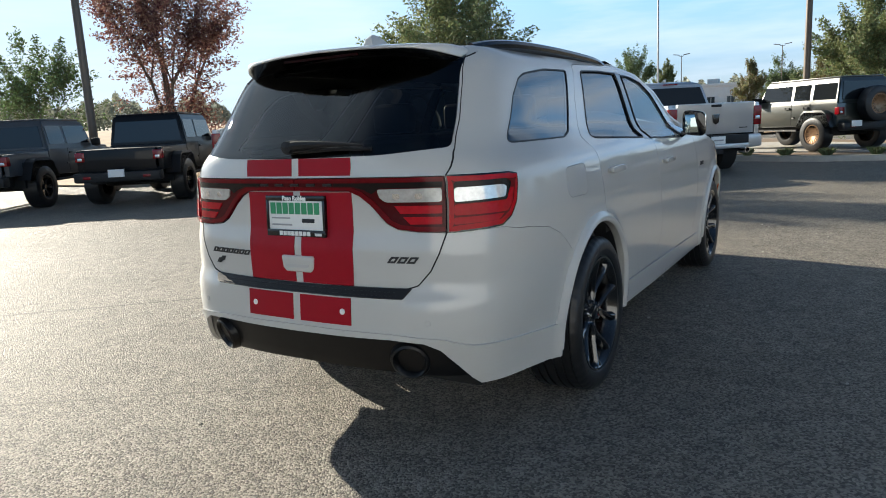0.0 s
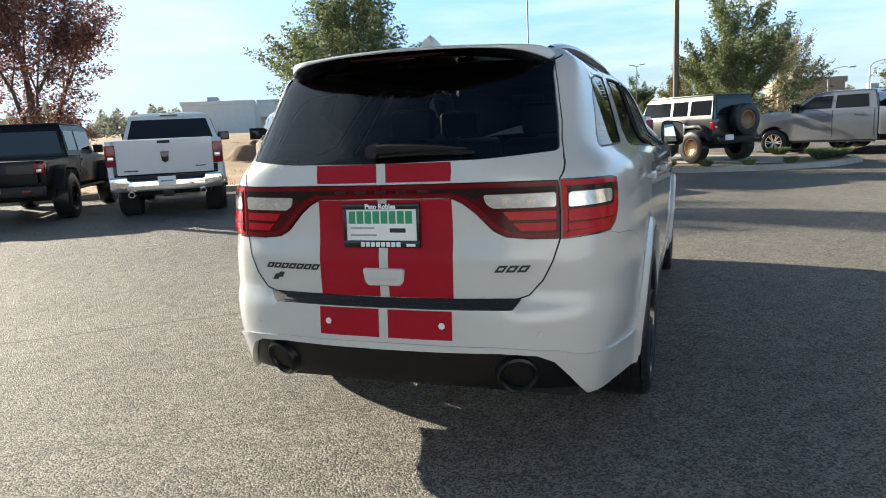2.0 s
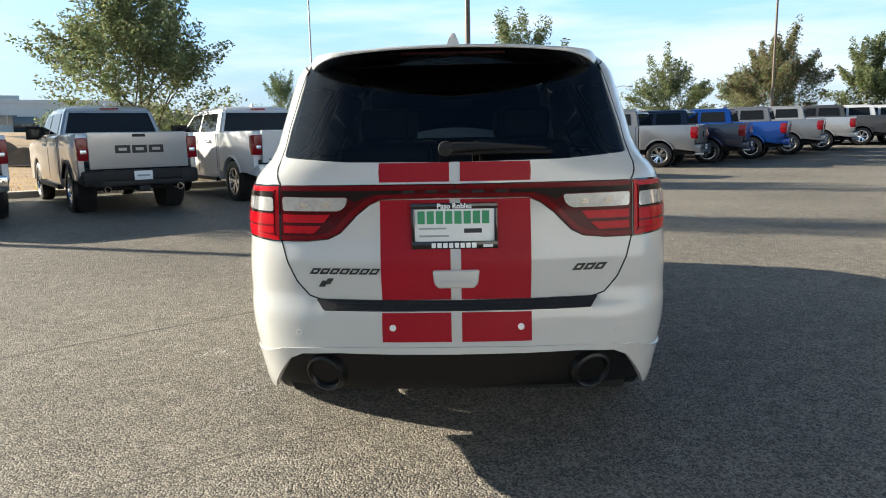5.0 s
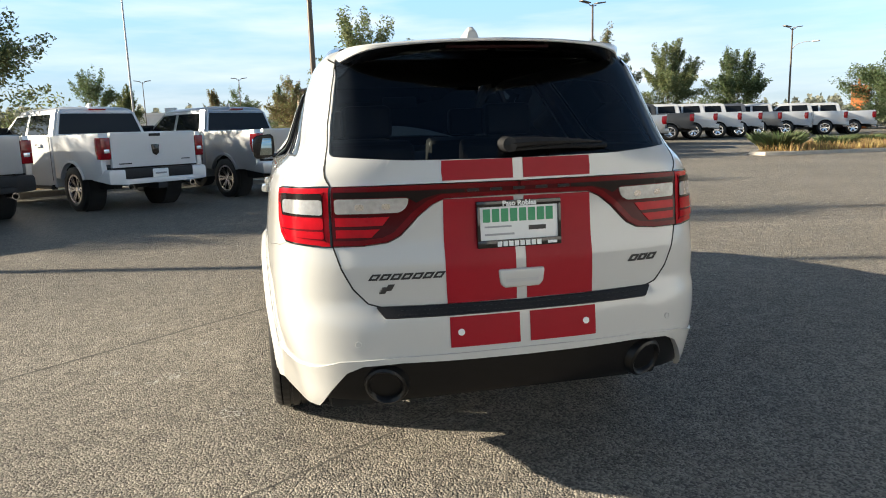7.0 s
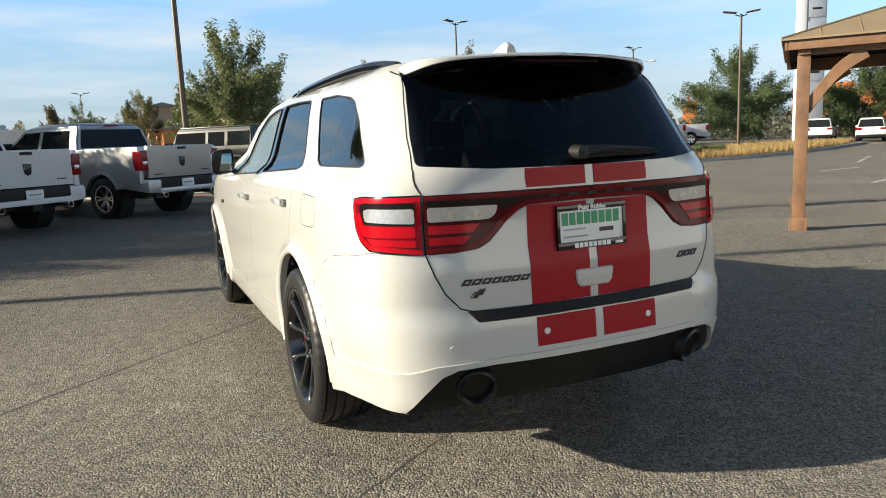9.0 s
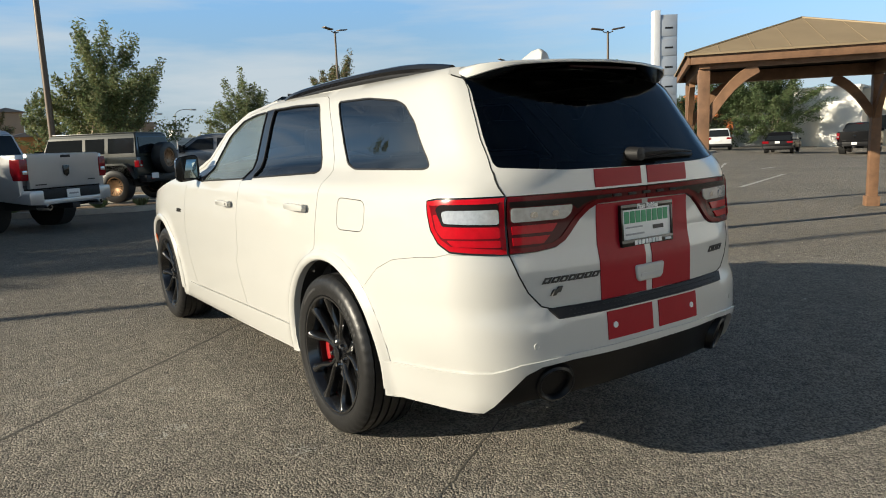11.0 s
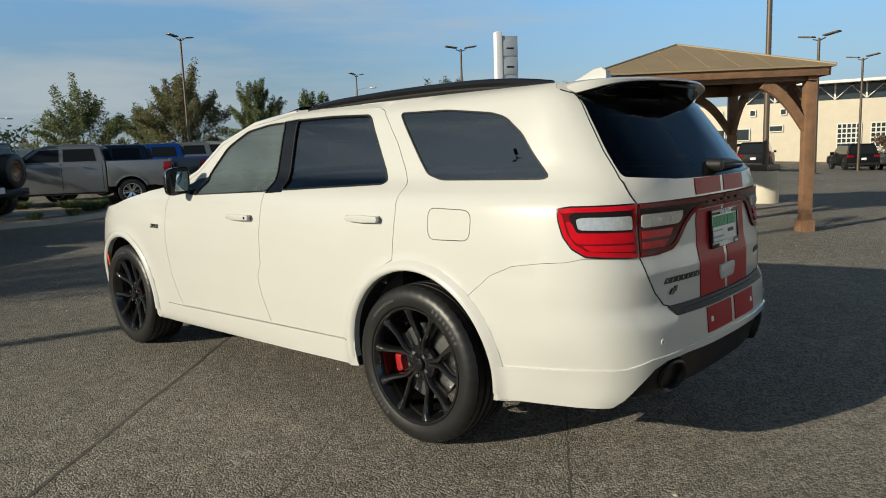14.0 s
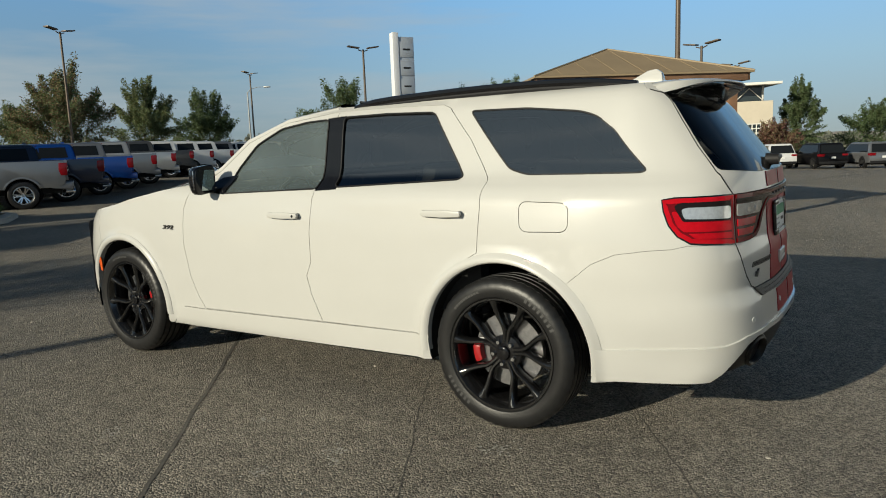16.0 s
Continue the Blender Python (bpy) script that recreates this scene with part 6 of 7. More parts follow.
# ---- jeep-like vehicles and distant cars ----
def boxy_4x4(label, body_mat, m, group="", pickup_bed=False, bronze=False, top_mat=None):
    """A boxy four-door off-roader, with a spare wheel or a short bed. Origin under the rear axle, forward +y."""
    t = thing("off_road_vehicle" if not pickup_bed else "pickup_truck", label, "off-road vehicle" if not pickup_bed else "pickup truck", m @ (Matrix.Diagonal((1.06, 1.06, 1.01, 1)) if pickup_bed else Matrix.Diagonal((0.98, 0.97, 0.96, 1))), group)
    R, AX, W = 0.44, 3.0 if not pickup_bed else 3.49, 0.80
    y0 = -0.62 if not pickup_bed else 0.62
    top_mat = top_mat or body_mat
    front = AX + 0.55
    tub = [(y0, 0.66), (y0, 1.22), (AX - 0.62, 1.24), (AX - 0.55, 1.22), (front, 1.16), (front, 0.70), (AX - 0.55, 0.60)]
    part("body_tub", prism(tub, "x", -W, W, 0.03), body_mat, t)
    part("hood", prism([(AX - 0.62, 1.20), (AX - 0.62, 1.30), (front - 0.05, 1.24), (front, 1.16)], "x", -0.62, 0.62, 0.03), body_mat, t)
    bm = bmesh.new()
    rows = [((y0, AX - 0.66), 0.79, 1.22), ((y0 + 0.05, AX - 0.92), 0.70, 1.80), ((y0 + 0.09, AX - 0.98), 0.66, 1.86)]
    prev = None
    for (a, b), w, z in rows:
        v = [bm.verts.new(p) for p in ((-w, a, z), (w, a, z), (w, b, z), (-w, b, z))]
        if prev:
            for i in range(4):
                bm.faces.new((prev[i], prev[(i + 1) % 4], v[(i + 1) % 4], v[i]))
        prev = v
    bm.faces.new(prev)
    bmesh.ops.recalc_face_normals(bm, faces=bm.faces[:])
    bmesh.ops.bevel(bm, geom=[e for e in bm.edges if not e.is_boundary], offset=0.03, segments=2, affect='EDGES')
    part("hard_top", bm, top_mat, t)
    part("roof_panel", block(-0.65, 0.65, y0 + 0.1, AX - 1.0, 1.85, 1.885, 0.015), top_mat, t)

    def sp(y, z, s):
        return (s * (0.79 - 0.09 * (z - 1.22) / 0.58), y, z)
    spans = [(y0 + 0.10, y0 + 0.86), (y0 + 0.98, y0 + 1.55), (y0 + 1.66, AX - 0.80)] if not pickup_bed else [(y0 + 0.12, y0 + 0.78), (y0 + 0.90, AX - 0.80)]
    for s in (-1, 1):
        for a, b in spans:
            c = [sp(a, 1.32, s), sp(b, 1.32, s), sp(b - (0.12 if b > AX - 0.9 else 0.0), 1.72, s), sp(a, 1.72, s)]
            pane(t, c if s > 0 else c[::-1], 0.008, name="side_window")
        for y in ([y0 + 0.92, y0 + 1.60] if not pickup_bed else [y0 + 0.84]):
            part("door_gap", block(s * W - 0.004, s * W + 0.003, y - 0.006, y + 0.006, 0.70, 1.22), LINER, t)
            part("door_handle", block(s * W, s * (W + 0.03), y + 0.05, y + 0.2, 1.10, 1.135, 0.01), TRIM, t)
            part("hinge", block(s * W, s * (W + 0.02), y - 0.12, y - 0.02, 0.86, 0.90, 0.006), body_mat, t)
        part("mirror", block(s * 0.80, s * 1.0, AX - 0.80, AX - 0.72, 1.24, 1.42, 0.03), TRIM, t)
        for cy in (0, AX):
            a = [cy - 0.60, cy - 0.42, cy - 0.30, cy + 0.30, cy + 0.42, cy + 0.60]
            lip = list(zip(a, [0.62, 0.98, 1.05, 1.05, 0.98, 0.62])) + list(zip(a[::-1], [0.62, 0.93, 0.99, 0.99, 0.93, 0.62]))
            part("fender_flare", prism(lip, "x", s * 0.70, s * 0.97, 0.012), body_mat if not pickup_bed else TRIM, t)
            part("wheel_well", block(s * 0.45, s * 0.805, cy - 0.50, cy + 0.50, 0.45, 0.98), LINER, t)
            spoke_wheel(t, (s * 0.84, cy, R), R, 0.31, s, BRONZE if bronze else GLOSS_BLACK, 9 if bronze else 5, 0.56)
        part("side_step", block(s * 0.80, s * 0.92, 0.62, AX - 0.60, 0.52, 0.57, 0.02), TRIM, t)
    yr = y0 if not pickup_bed else -0.98
    if pickup_bed:
        for s in (-1, 1):
            part("bed_side", prism([(yr, 0.72), (yr, 1.16), (0.60, 1.18), (0.60, 0.62), (0.45, 0.70), (0.40, 0.96), (-0.40, 0.96), (-0.5, 0.72)], "x", s * 0.70, s * 0.80, 0.02), body_mat, t)
        part("bed_floor", block(-0.72, 0.72, yr, 0.62, 0.72, 0.78), LINER, t)
        part("bed_cover", block(-0.74, 0.74, yr + 0.02, 0.60, 1.135, 1.165, 0.01), LINER, t)
        part("tailgate", block(-0.68, 0.68, yr - 0.05, yr, 0.72, 1.165, 0.02), body_mat, t)
        pane(t, [(-0.70, y0 - 0.002, 1.27), (0.70, y0 - 0.002, 1.27), (0.63, y0 + 0.04, 1.72), (-0.63, y0 + 0.04, 1.72)], 0.008, name="rear_window")
    else:
        pane(t, [(-0.66, y0 - 0.002, 1.30), (0.66, y0 - 0.002, 1.30), (0.62, y0 + 0.04, 1.74), (-0.62, y0 + 0.04, 1.74)], 0.008, name="rear_window")
        sw = spoke_wheel(t, (0.10, y0 - 0.24, 1.16), R, 0.31, 1, BRONZE if bronze else GLOSS_BLACK, 9, 0.56, name="spare_wheel")
        sw.rotation_euler = (0, 0, radians(-90))
        part("spare_carrier", block(-0.1, 0.3, y0 - 0.14, y0, 0.95, 1.3, 0.02), TRIM, t)
    for s in (-1, 1):
        lx = s * 0.72
        part("tail_lamp", block(lx - 0.09, lx + 0.09, yr - 0.06, yr + 0.08, 0.93, 1.12, 0.02), LAMP, t, "square red tail lamp")
        part("lamp_inset", block(lx - 0.04, lx + 0.04, yr - 0.066, yr - 0.058, 0.955, 1.01, 0.004), CLEAR_LENS, t)
        part("bumper_reflector", block(s * 0.55 - 0.07, s * 0.55 + 0.07, yr - 0.265, yr - 0.25, 0.60, 0.65, 0.006), LAMP, t)
    part("rear_bumper", block(-0.80, 0.80, yr - 0.25, yr - 0.02, 0.53, 0.72, 0.04), TRIM, t, "black steel bumper")
    part("number_plate", block(-0.15 - (0.45 if not pickup_bed else 0), 0.15 - (0.45 if not pickup_bed else 0), yr - 0.272, yr - 0.255, 0.62, 0.77, 0.004), PLATE_WHITE, t, "plain white dealer plate")
    part("axle", tube([(-0.7, 0, R), (0.7, 0, R)], 0.07), LINER, t)
    part("underside", block(-0.60, 0.60, yr, front - 0.1, 0.50, 0.70), LINER, t)
    return t


def wagon(label, body_mat, m, group="", high=True):
    """A distant five-door car or SUV, seen mostly from behind. Origin under the rear axle, forward +y."""
    t = thing("suv" if high else "sedan", label, "suv" if high else "car", m, group)
    H, AX, R, W = (1.74, 2.9, 0.38, 0.95) if high else (1.45, 2.95, 0.35, 0.93)
    belt = H * 0.60
    back = -0.95
    low = [(back, 0.40), (back - 0.03, 0.62), (back + 0.02, belt), (AX - 0.45, belt), (AX + 0.75, belt - 0.14), (AX + 0.92, 0.72), (AX + 0.88, 0.38)]
    low += [(AX + 0.43 * math.cos(a), R + 0.43 * math.sin(a)) for a in [math.pi * i / 8 for i in range(9)]]
    low += [(0.43 * math.cos(a), R + 0.43 * math.sin(a)) for a in [math.pi * i / 8 for i in range(9)]]
    part("body", prism(low, "x", -W, W, 0.04, 2), body_mat, t)
    bm = bmesh.new()
    ra, rb = (back + 0.10, back + 0.42) if high else (back + 0.45, back + 1.05)
    rows = [((ra - 0.06, AX - 0.30), W - 0.06, belt), ((rb - 0.08, AX - 0.95), W - 0.22, H - 0.07), ((rb, AX - 1.1), W - 0.30, H)]
    prev = None
    for (a, b), w, z in rows:
        v = [bm.verts.new(p) for p in ((-w, a, z), (w, a, z), (w, b, z), (-w, b, z))]
        if prev:
            for i in range(4):
                bm.faces.new((prev[i], prev[(i + 1) % 4], v[(i + 1) % 4], v[i]))
        prev = v
    bm.faces.new(prev)
    bmesh.ops.recalc_face_normals(bm, faces=bm.faces[:])
    bmesh.ops.bevel(bm, geom=[e for e in bm.edges if not e.is_boundary], offset=0.03, segments=2, affect='EDGES')
    part("roof", bm, body_mat, t)
    z0, z1 = belt + 0.04, H - 0.12
    f0, f1 = 0.10, 0.85
    pane(t, [(-W + 0.14, ra - 0.04, z0), (W - 0.14, ra - 0.04, z0), (W - 0.27, rb - 0.10, z1), (-W + 0.27, rb - 0.10, z1)], 0.012, name="rear_window")
    for s in (-1, 1):
        c = [(s * (W - 0.07), ra + 0.30, z0), (s * (W - 0.07), AX - 0.55, z0), (s * (W - 0.20), AX - 1.0, z1), (s * (W - 0.20), rb + 0.16, z1)]
        pane(t, c if s > 0 else c[::-1], 0.010, name="side_window")
        part("tail_lamp", block(s * (W - 0.36), s * (W + 0.006), back - 0.035, back + 0.16, belt - 0.16, belt - 0.03, 0.02), LAMP, t)
        part("mirror", block(s * W, s * (W + 0.16), AX - 0.75, AX - 0.65, belt, belt + 0.14, 0.03), body_mat, t)
        for cy in (0, AX):
            spoke_wheel(t, (s * (W - 0.13), cy, R), R, 0.24, s, ALLOY, 5)
            part("wheel_well", block(s * 0.45, s * (W - 0.03), cy - 0.40, cy + 0.40, 0.30, 0.78), LINER, t)
    part("lower_bumper", block(-W + 0.03, W - 0.03, back - 0.05, back + 0.1, 0.34, 0.52, 0.03), TRIM, t)
    part("number_plate", block(-0.15, 0.15, back - 0.055, back - 0.03, 0.70, 0.84, 0.004), PLATE_WHITE, t)
    part("underside", block(-0.7, 0.7, back + 0.1, AX + 0.6, 0.26, 0.45), LINER, t)
    return t


# row beside the field, tails towards the lane
YAW_A = 34
boxy_4x4("dark grey jeep-style pickup with a dark hard top in the row", P_GREY, at(-13.85, 4.75, YAW_A), "trucks in the near row", True, top_mat=P_GREY)
boxy_4x4("black four-door jeep-style pickup with a black bed cover in the row", P_BLACK, at(-11.35, 6.45, YAW_A), "trucks in the near row", True)
pickup("white crew-cab pickup with a chrome rear bumper in the row", P_WHITE, at(-8.85, 7.95, YAW_A + 3), "trucks in the near row", TRIM, chrome_bumper=True)
pickup("silver crew-cab pickup with black bumper and large tailgate letters", P_PALE, at(-6.5, 9.85, YAW_A + 4.5), "trucks in the near row", TRIM, lettering=True, lower_mat=TRIM)
pickup("white crew-cab pickup with a body-coloured bumper in the row", P_WHITE, at(-3.97, 11.60, YAW_A + 5), "trucks in the near row", P_WHITE)
pickup("pale silver crew-cab pickup with a body-coloured bumper at the row's end", P_PALE, at(-1.33, 13.25, YAW_A + 4), "trucks in the near row", P_PALE)
boxy_4x4("grey-green lifted four-door off-roader with bronze wheels on a concrete pad", P_OLIVE, at(1.70, 17.3, 44, 0.165), bronze=True)

# angled row across the lane
YAW_S = 60.5
FIRST = Vector((7.47, 21.65))
BEND = [Vector(p) for p in ((20.50, 32.58), (22.40, 33.26), (24.37, 33.85), (26.21, 34.48), (28.03, 35.10), (30.17, 35.42), (32.85, 35.22), (35.07, 35.34))]
for i, (mt, lb, cov) in enumerate([(P_SILVER, "silver crew-cab pickup with alloy wheels in the angled row", None), (P_NAVY, "dark blue crew-cab pickup in the angled row", None), (P_BLUE, "bright blue crew-cab pickup in the angled row", None),
                                   (P_SILVER, "silver crew-cab pickup in the angled row", None), (P_PALE, "pale silver crew-cab pickup in the angled row", None), (P_GREY, "dark grey crew-cab pickup in the angled row", None),
                                   (P_WHITE, "white crew-cab pickup in the angled row", None), (P_WHITE, "white crew-cab pickup in the angled row", None), (P_WHITE, "white crew-cab pickup in the angled row", None),
                                   (P_MID, "grey crew-cab pickup in the angled row", None), (P_WHITE, "white crew-cab pickup in the angled row", None), (P_WHITE, "white crew-cab pickup in the angled row", None), (P_WHITE, "white crew-cab pickup at the far end of the row", None)]):
    c = FIRST + ROW_S * i if i < 5 else BEND[i - 5]
    pickup(lb, mt, at(c.x, c.y, YAW_S if i < 5 else YAW_S + 4), "trucks in the angled row", mt if i else P_SILVER)

# cars parked before the building
for x, y, yaw, mt, lb, kind in [(44.2, 23.3, -68, P_BLACK, "black coupe parked before the building", 0), (41.0, 12.15, -76, P_BLACK, "black sport utility vehicle parked before the building", 1),
                                (49.6, 8.3, -62, P_BLACK, "near-black sport utility vehicle parked before the building", 1), (50.3, 5.5, -62, P_WHITE, "white sport utility vehicle parked before the building", 1),
                                (50.9, 2.5, -60, P_BLACK, "black sport utility vehicle with a white neighbour", 1), (51.5, -0.4, -60, P_MID, "grey sport utility vehicle at the end of the row", 1),
                                (46.5, 33.5, -58, P_WHITE, "white sport utility vehicle across the lot", 1), (48.8, 31.0, -58, P_WHITE, "white sport utility vehicle across the lot", 1)]:
    wagon(lb, mt, at(x, y, yaw), "cars across the lot", kind == 1)
for x, y, mt, lb in [(45.6, 18.9, P_BLACK, "black crew-cab pickup parked before the building"), (44.9, 15.6, P_MID, "grey crew-cab pickup parked before the building")]:
    pickup(lb, mt, at(x, y, -72), "cars across the lot", mt)


# ---- timber pavilion ----
TIMBER = mat("stained_timber", (0.185, 0.100, 0.054), 0.6, vary=0.3, vscale=5, bump=0.25, bscale=45, random_value=0.12)
ROOFING = mat("tan_metal_roof", (0.27, 0.205, 0.125), 0.6, metal=0.0, vary=0.08, vscale=2, bump=0.1, bscale=30)
# near-black, with the shade under the roof put into the colour
SOFFIT = mat("shade_dark_soffit", (0.016, 0.011, 0.008), 0.8, vary=0.2, vscale=6)


def pavilion():
    t = thing("pavilion", "timber pavilion with a tan metal hip roof on four posts", "pavilion", pose(8.38, 2.80, 0, 0, 0, 39))
    hx, hy = 1.55, 1.48
    for sx in (-1, 1):
        for sy in (-1, 1):
            x, y = sx * hx, sy * hy
            p = part("post", block(x - 0.075, x + 0.075, y - 0.075, y + 0.075, 0.0, 2.20, 0.008), TIMBER, t, "square timber post")
            bm = bmesh.new()
            for a, b, c, d in ((-0.105, 0.105, -0.105, -0.076), (-0.105, 0.105, 0.076, 0.105), (-0.105, -0.076, -0.076, 0.076), (0.076, 0.105, -0.076, 0.076)):
                box(bm, x + a, x + b, y + c, y + d, 0.0, 0.17, 0.004)
            part("post_skirt", bm, TIMBER, p)
            for dx, dy in ((-sx, 0), (0, -sy)):
                pts = []
                for i in range(9):
                    f = i / 8
                    pts.append((0.085 + 0.62 * f, 1.55 + 0.64 * f - 0.10 * math.sin(math.pi * f) * -1))
                bm = bmesh.new()
                w = 0.045
                lo = [(q[0], q[1] - 0.07) for q in pts]
                hi = [(q[0] - 0.06, q[1] + 0.07) for q in pts]
                prism(lo + hi[::-1], "y", -w, w, 0.006, 1, bm)
                yaw = math.degrees(math.atan2(dy, dx))
                bmesh.ops.transform(bm, matrix=pose(x, y, 0, 0, 0, yaw), verts=bm.verts[:])
                part("brace", bm, TIMBER, t, "curved timber brace")
    for sy in (-1, 1):
        part("beam", block(-hx - 0.12, hx + 0.12, sy * hy - 0.07, sy * hy + 0.07, 2.20, 2.40, 0.008), TIMBER, t)
    for sx in (-1, 1):
        part("beam", block(sx * hx - 0.068, sx * hx + 0.068, -hy + 0.072, hy - 0.072, 2.203, 2.397, 0.008), TIMBER, t)
    ex, ey, ze, za = hx + 0.17, hy + 0.20, 2.36, 3.00
    bm = bmesh.new()
    for sy in (-1, 1):
        box(bm, -ex, ex, sy * ey - 0.02, sy * ey + 0.02, ze - 0.10, ze + 0.035, 0.006)
    for sx in (-1, 1):
        box(bm, sx * ex - 0.02, sx * ex + 0.02, -ey + 0.021, ey - 0.021, ze - 0.10, ze + 0.035, 0.006)
    part("fascia", bm, TIMBER, t)
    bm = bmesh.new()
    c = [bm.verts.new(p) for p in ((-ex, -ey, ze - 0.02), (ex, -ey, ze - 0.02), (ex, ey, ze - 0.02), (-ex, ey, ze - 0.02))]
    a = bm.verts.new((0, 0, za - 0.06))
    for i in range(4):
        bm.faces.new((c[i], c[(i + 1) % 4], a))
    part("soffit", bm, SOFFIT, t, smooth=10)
    # roofing sheets with raised seams
    e = 0.06
    for k, (p, q) in enumerate((((-ex - e, -ey - e), (ex + e, -ey - e)), ((ex + e, -ey - e), (ex + e, ey + e)), ((ex + e, ey + e), (-ex - e, ey + e)), ((-ex - e, ey + e), (-ex - e, -ey - e)))):
        bm = bmesh.new()
        v = [bm.verts.new((*p, ze + 0.04)), bm.verts.new((*q, ze + 0.04)), bm.verts.new((0, 0, za)), bm.verts.new((*p, ze + 0.015)), bm.verts.new((*q, ze + 0.015))]
        bm.faces.new(v[:3])
        bm.faces.new((v[0], v[3], v[4], v[1]))
        part("roof_sheet", bm, ROOFING, t, "tan metal roofing", smooth=10)
        P, Q = Vector((*p, ze + 0.04)), Vector((*q, ze + 0.04))
        A = Vector((0, 0, za))
        mid = (P + Q) / 2
        L = (Q - P).length
        n = int(L / 0.40)
        for i in range(1, n):
            f = i / n
            b0 = P.lerp(Q, f)
            reach = 1 - abs(f - 0.5) * 2
            b1 = b0 + (A - mid) * reach * 0.985
            up = Vector((0, 0, 0.003))
            part("roof_seam", tube([b0 + up, b1 + up], 0.004, 4), ROOFING, t)
    for p in ((-ex - e, -ey - e), (ex + e, -ey - e), (ex + e, ey + e), (-ex - e, ey + e)):
        part("hip_cap", tube([(*p, ze + 0.045), (0, 0, za + 0.002)], 0.016, 5), ROOFING, t)
    return t


pavilion()

# ---- lamp posts and the pylon sign ----
POLE = mat("bronze_pole_paint", (0.10, 0.075, 0.055), 0.45, metal=0.3, vary=0.1, vscale=3)
POLE_GREY = mat("galvanised_pole", (0.34, 0.34, 0.33), 0.45, metal=0.6, vary=0.1, vscale=3)
BASE_PAINT = mat("cream_painted_concrete", (0.52, 0.47, 0.38), 0.8, vary=0.12, vscale=3, bump=0.2, bscale=40)


def lamp_post(x, y, h, yaw, label, double=True, r=0.075, base=0.0, material=None, cobra=False):
    material = material or POLE
    t = thing("street_lamp", label, "street lamp", at(x, y, yaw), "lamp posts")
    part("pole", tube([(0, 0, base), (0, 0, h)], [r * 1.15, r * 0.8], 12), material, t)
    if base:
        part("concrete_base", lathe([(0, 0.001), (0, 0.29), (base - 0.02, 0.29), (base, 0.27), (base, 0.001)], "z", 28), BASE_PAINT, t, "painted round concrete base")
        part("foot_plate", block(-0.22, 0.22, -0.22, 0.22, base, base + 0.14, 0.02), material, t)
    else:
        part("foot_plate", block(-0.2, 0.2, -0.2, 0.2, 0, 0.04, 0.01), material, t)
    if cobra:
        part("arm", tube(smooth_line([(0, 0, h - 0.1), (0.3, 0, h + 0.25), (1.0, 0, h + 0.45), (1.8, 0, h + 0.45)], 0.15), 0.03, 6), material, t)
        part("lamp_head", block(1.7, 2.3, -0.13, 0.13, h + 0.38, h + 0.50, 0.04), POLE_GREY, t)
        return t
    for s in ((-1, 1) if double else (1,)):
        part("arm", tube([(0, 0, h - 0.12), (s * 0.30, 0, h - 0.02)], 0.03, 6), material, t)
        part("lamp_head", block(min(s * 0.25, s * 0.95), max(s * 0.25, s * 0.95), -0.17, 0.17, -0.035, 0.035, 0.02, m=pose(0, 0, h + 0.04, 0, -8 * s, 0)), material, t)
    return t


lamp_post(18.54, 38.42, 8.3, 15, "tall bronze lamp post with two flat heads")
lamp_post(29.3, 25.3, 7.3, -35, "bronze lamp post with two flat heads")
lamp_post(39.7, 46.7, 8.35, 10, "tall bronze lamp post with two flat heads")
lamp_post(12.9, 2.75, 9.5, -20, "tall bronze lamp post on a round painted concrete base", base=0.70, r=0.055)
lamp_post(0.46, 23.6, 10.0, 0, "tall bronze lamp post behind the parked vehicles", r=0.10)
lamp_post(-12.0, 55.3, 12.5, 30, "tall slender galvanised street lamp", cobra=True, material=POLE_GREY)
lamp_post(-15.3, 8.05, 9.0, 0, "dark lamp post beside the parked trucks", r=0.10)
lamp_post(14.9, 64.9, 4.6, 20, "slender galvanised street lamp beyond the trucks", cobra=True, material=POLE_GREY, r=0.05)
lamp_post(11.9, 65.5, 4.3, 20, "slender galvanised street lamp beyond the trucks", cobra=True, material=POLE_GREY, r=0.05)
lamp_post(-5.6, 86.5, 7.8, 0, "slender bronze lamp post far beyond the off-roader", r=0.05)
lamp_post(-16.4, 85.3, 7.2, 0, "slender bronze lamp post far beyond the off-roader", r=0.05)
lamp_post(44, 52, 7.4, -60, "slender galvanised street lamp", cobra=True, material=POLE_GREY)
lamp_post(32.8, 6.76, 6.2, 72, "bronze lamp post with two flat heads before the building")
lamp_post(46.2, 7.65, 6.85, 72, "bronze lamp post with two flat heads before the building")

SIGN_WHITE = mat("sign_white_panel", (0.72, 0.73, 0.75), 0.4, vary=0.03, vscale=2)
SIGN_GREY = mat("sign_silver_panel", (0.50, 0.53, 0.57), 0.4, metal=0.4)


def pylon():
    t = thing("pylon_sign", "tall white and silver dealer pylon sign with four panels", "sign", at(52.6, 39.3, -33))
    part("blade", block(-1.15, -0.55, -0.45, 0.45, 0, 12.6, 0.05), SIGN_WHITE, t, "white upright blade")
    part("panel_frame", block(-0.55, 1.05, -0.35, 0.35, 1.0, 12.2, 0.04), SIGN_GREY, t)
    for k in range(4):
        z = 10.3 - k * 1.75
        p = part("sign_panel", block(-0.45, 0.95, -0.40, -0.35, z, z + 1.45, 0.02), SIGN_GREY, t)
        part("panel_marking", block(-0.12, 0.62, -0.42, -0.40, z + 0.64, z + 0.80), INK, p, "plain dark bar")
    return t


pylon()

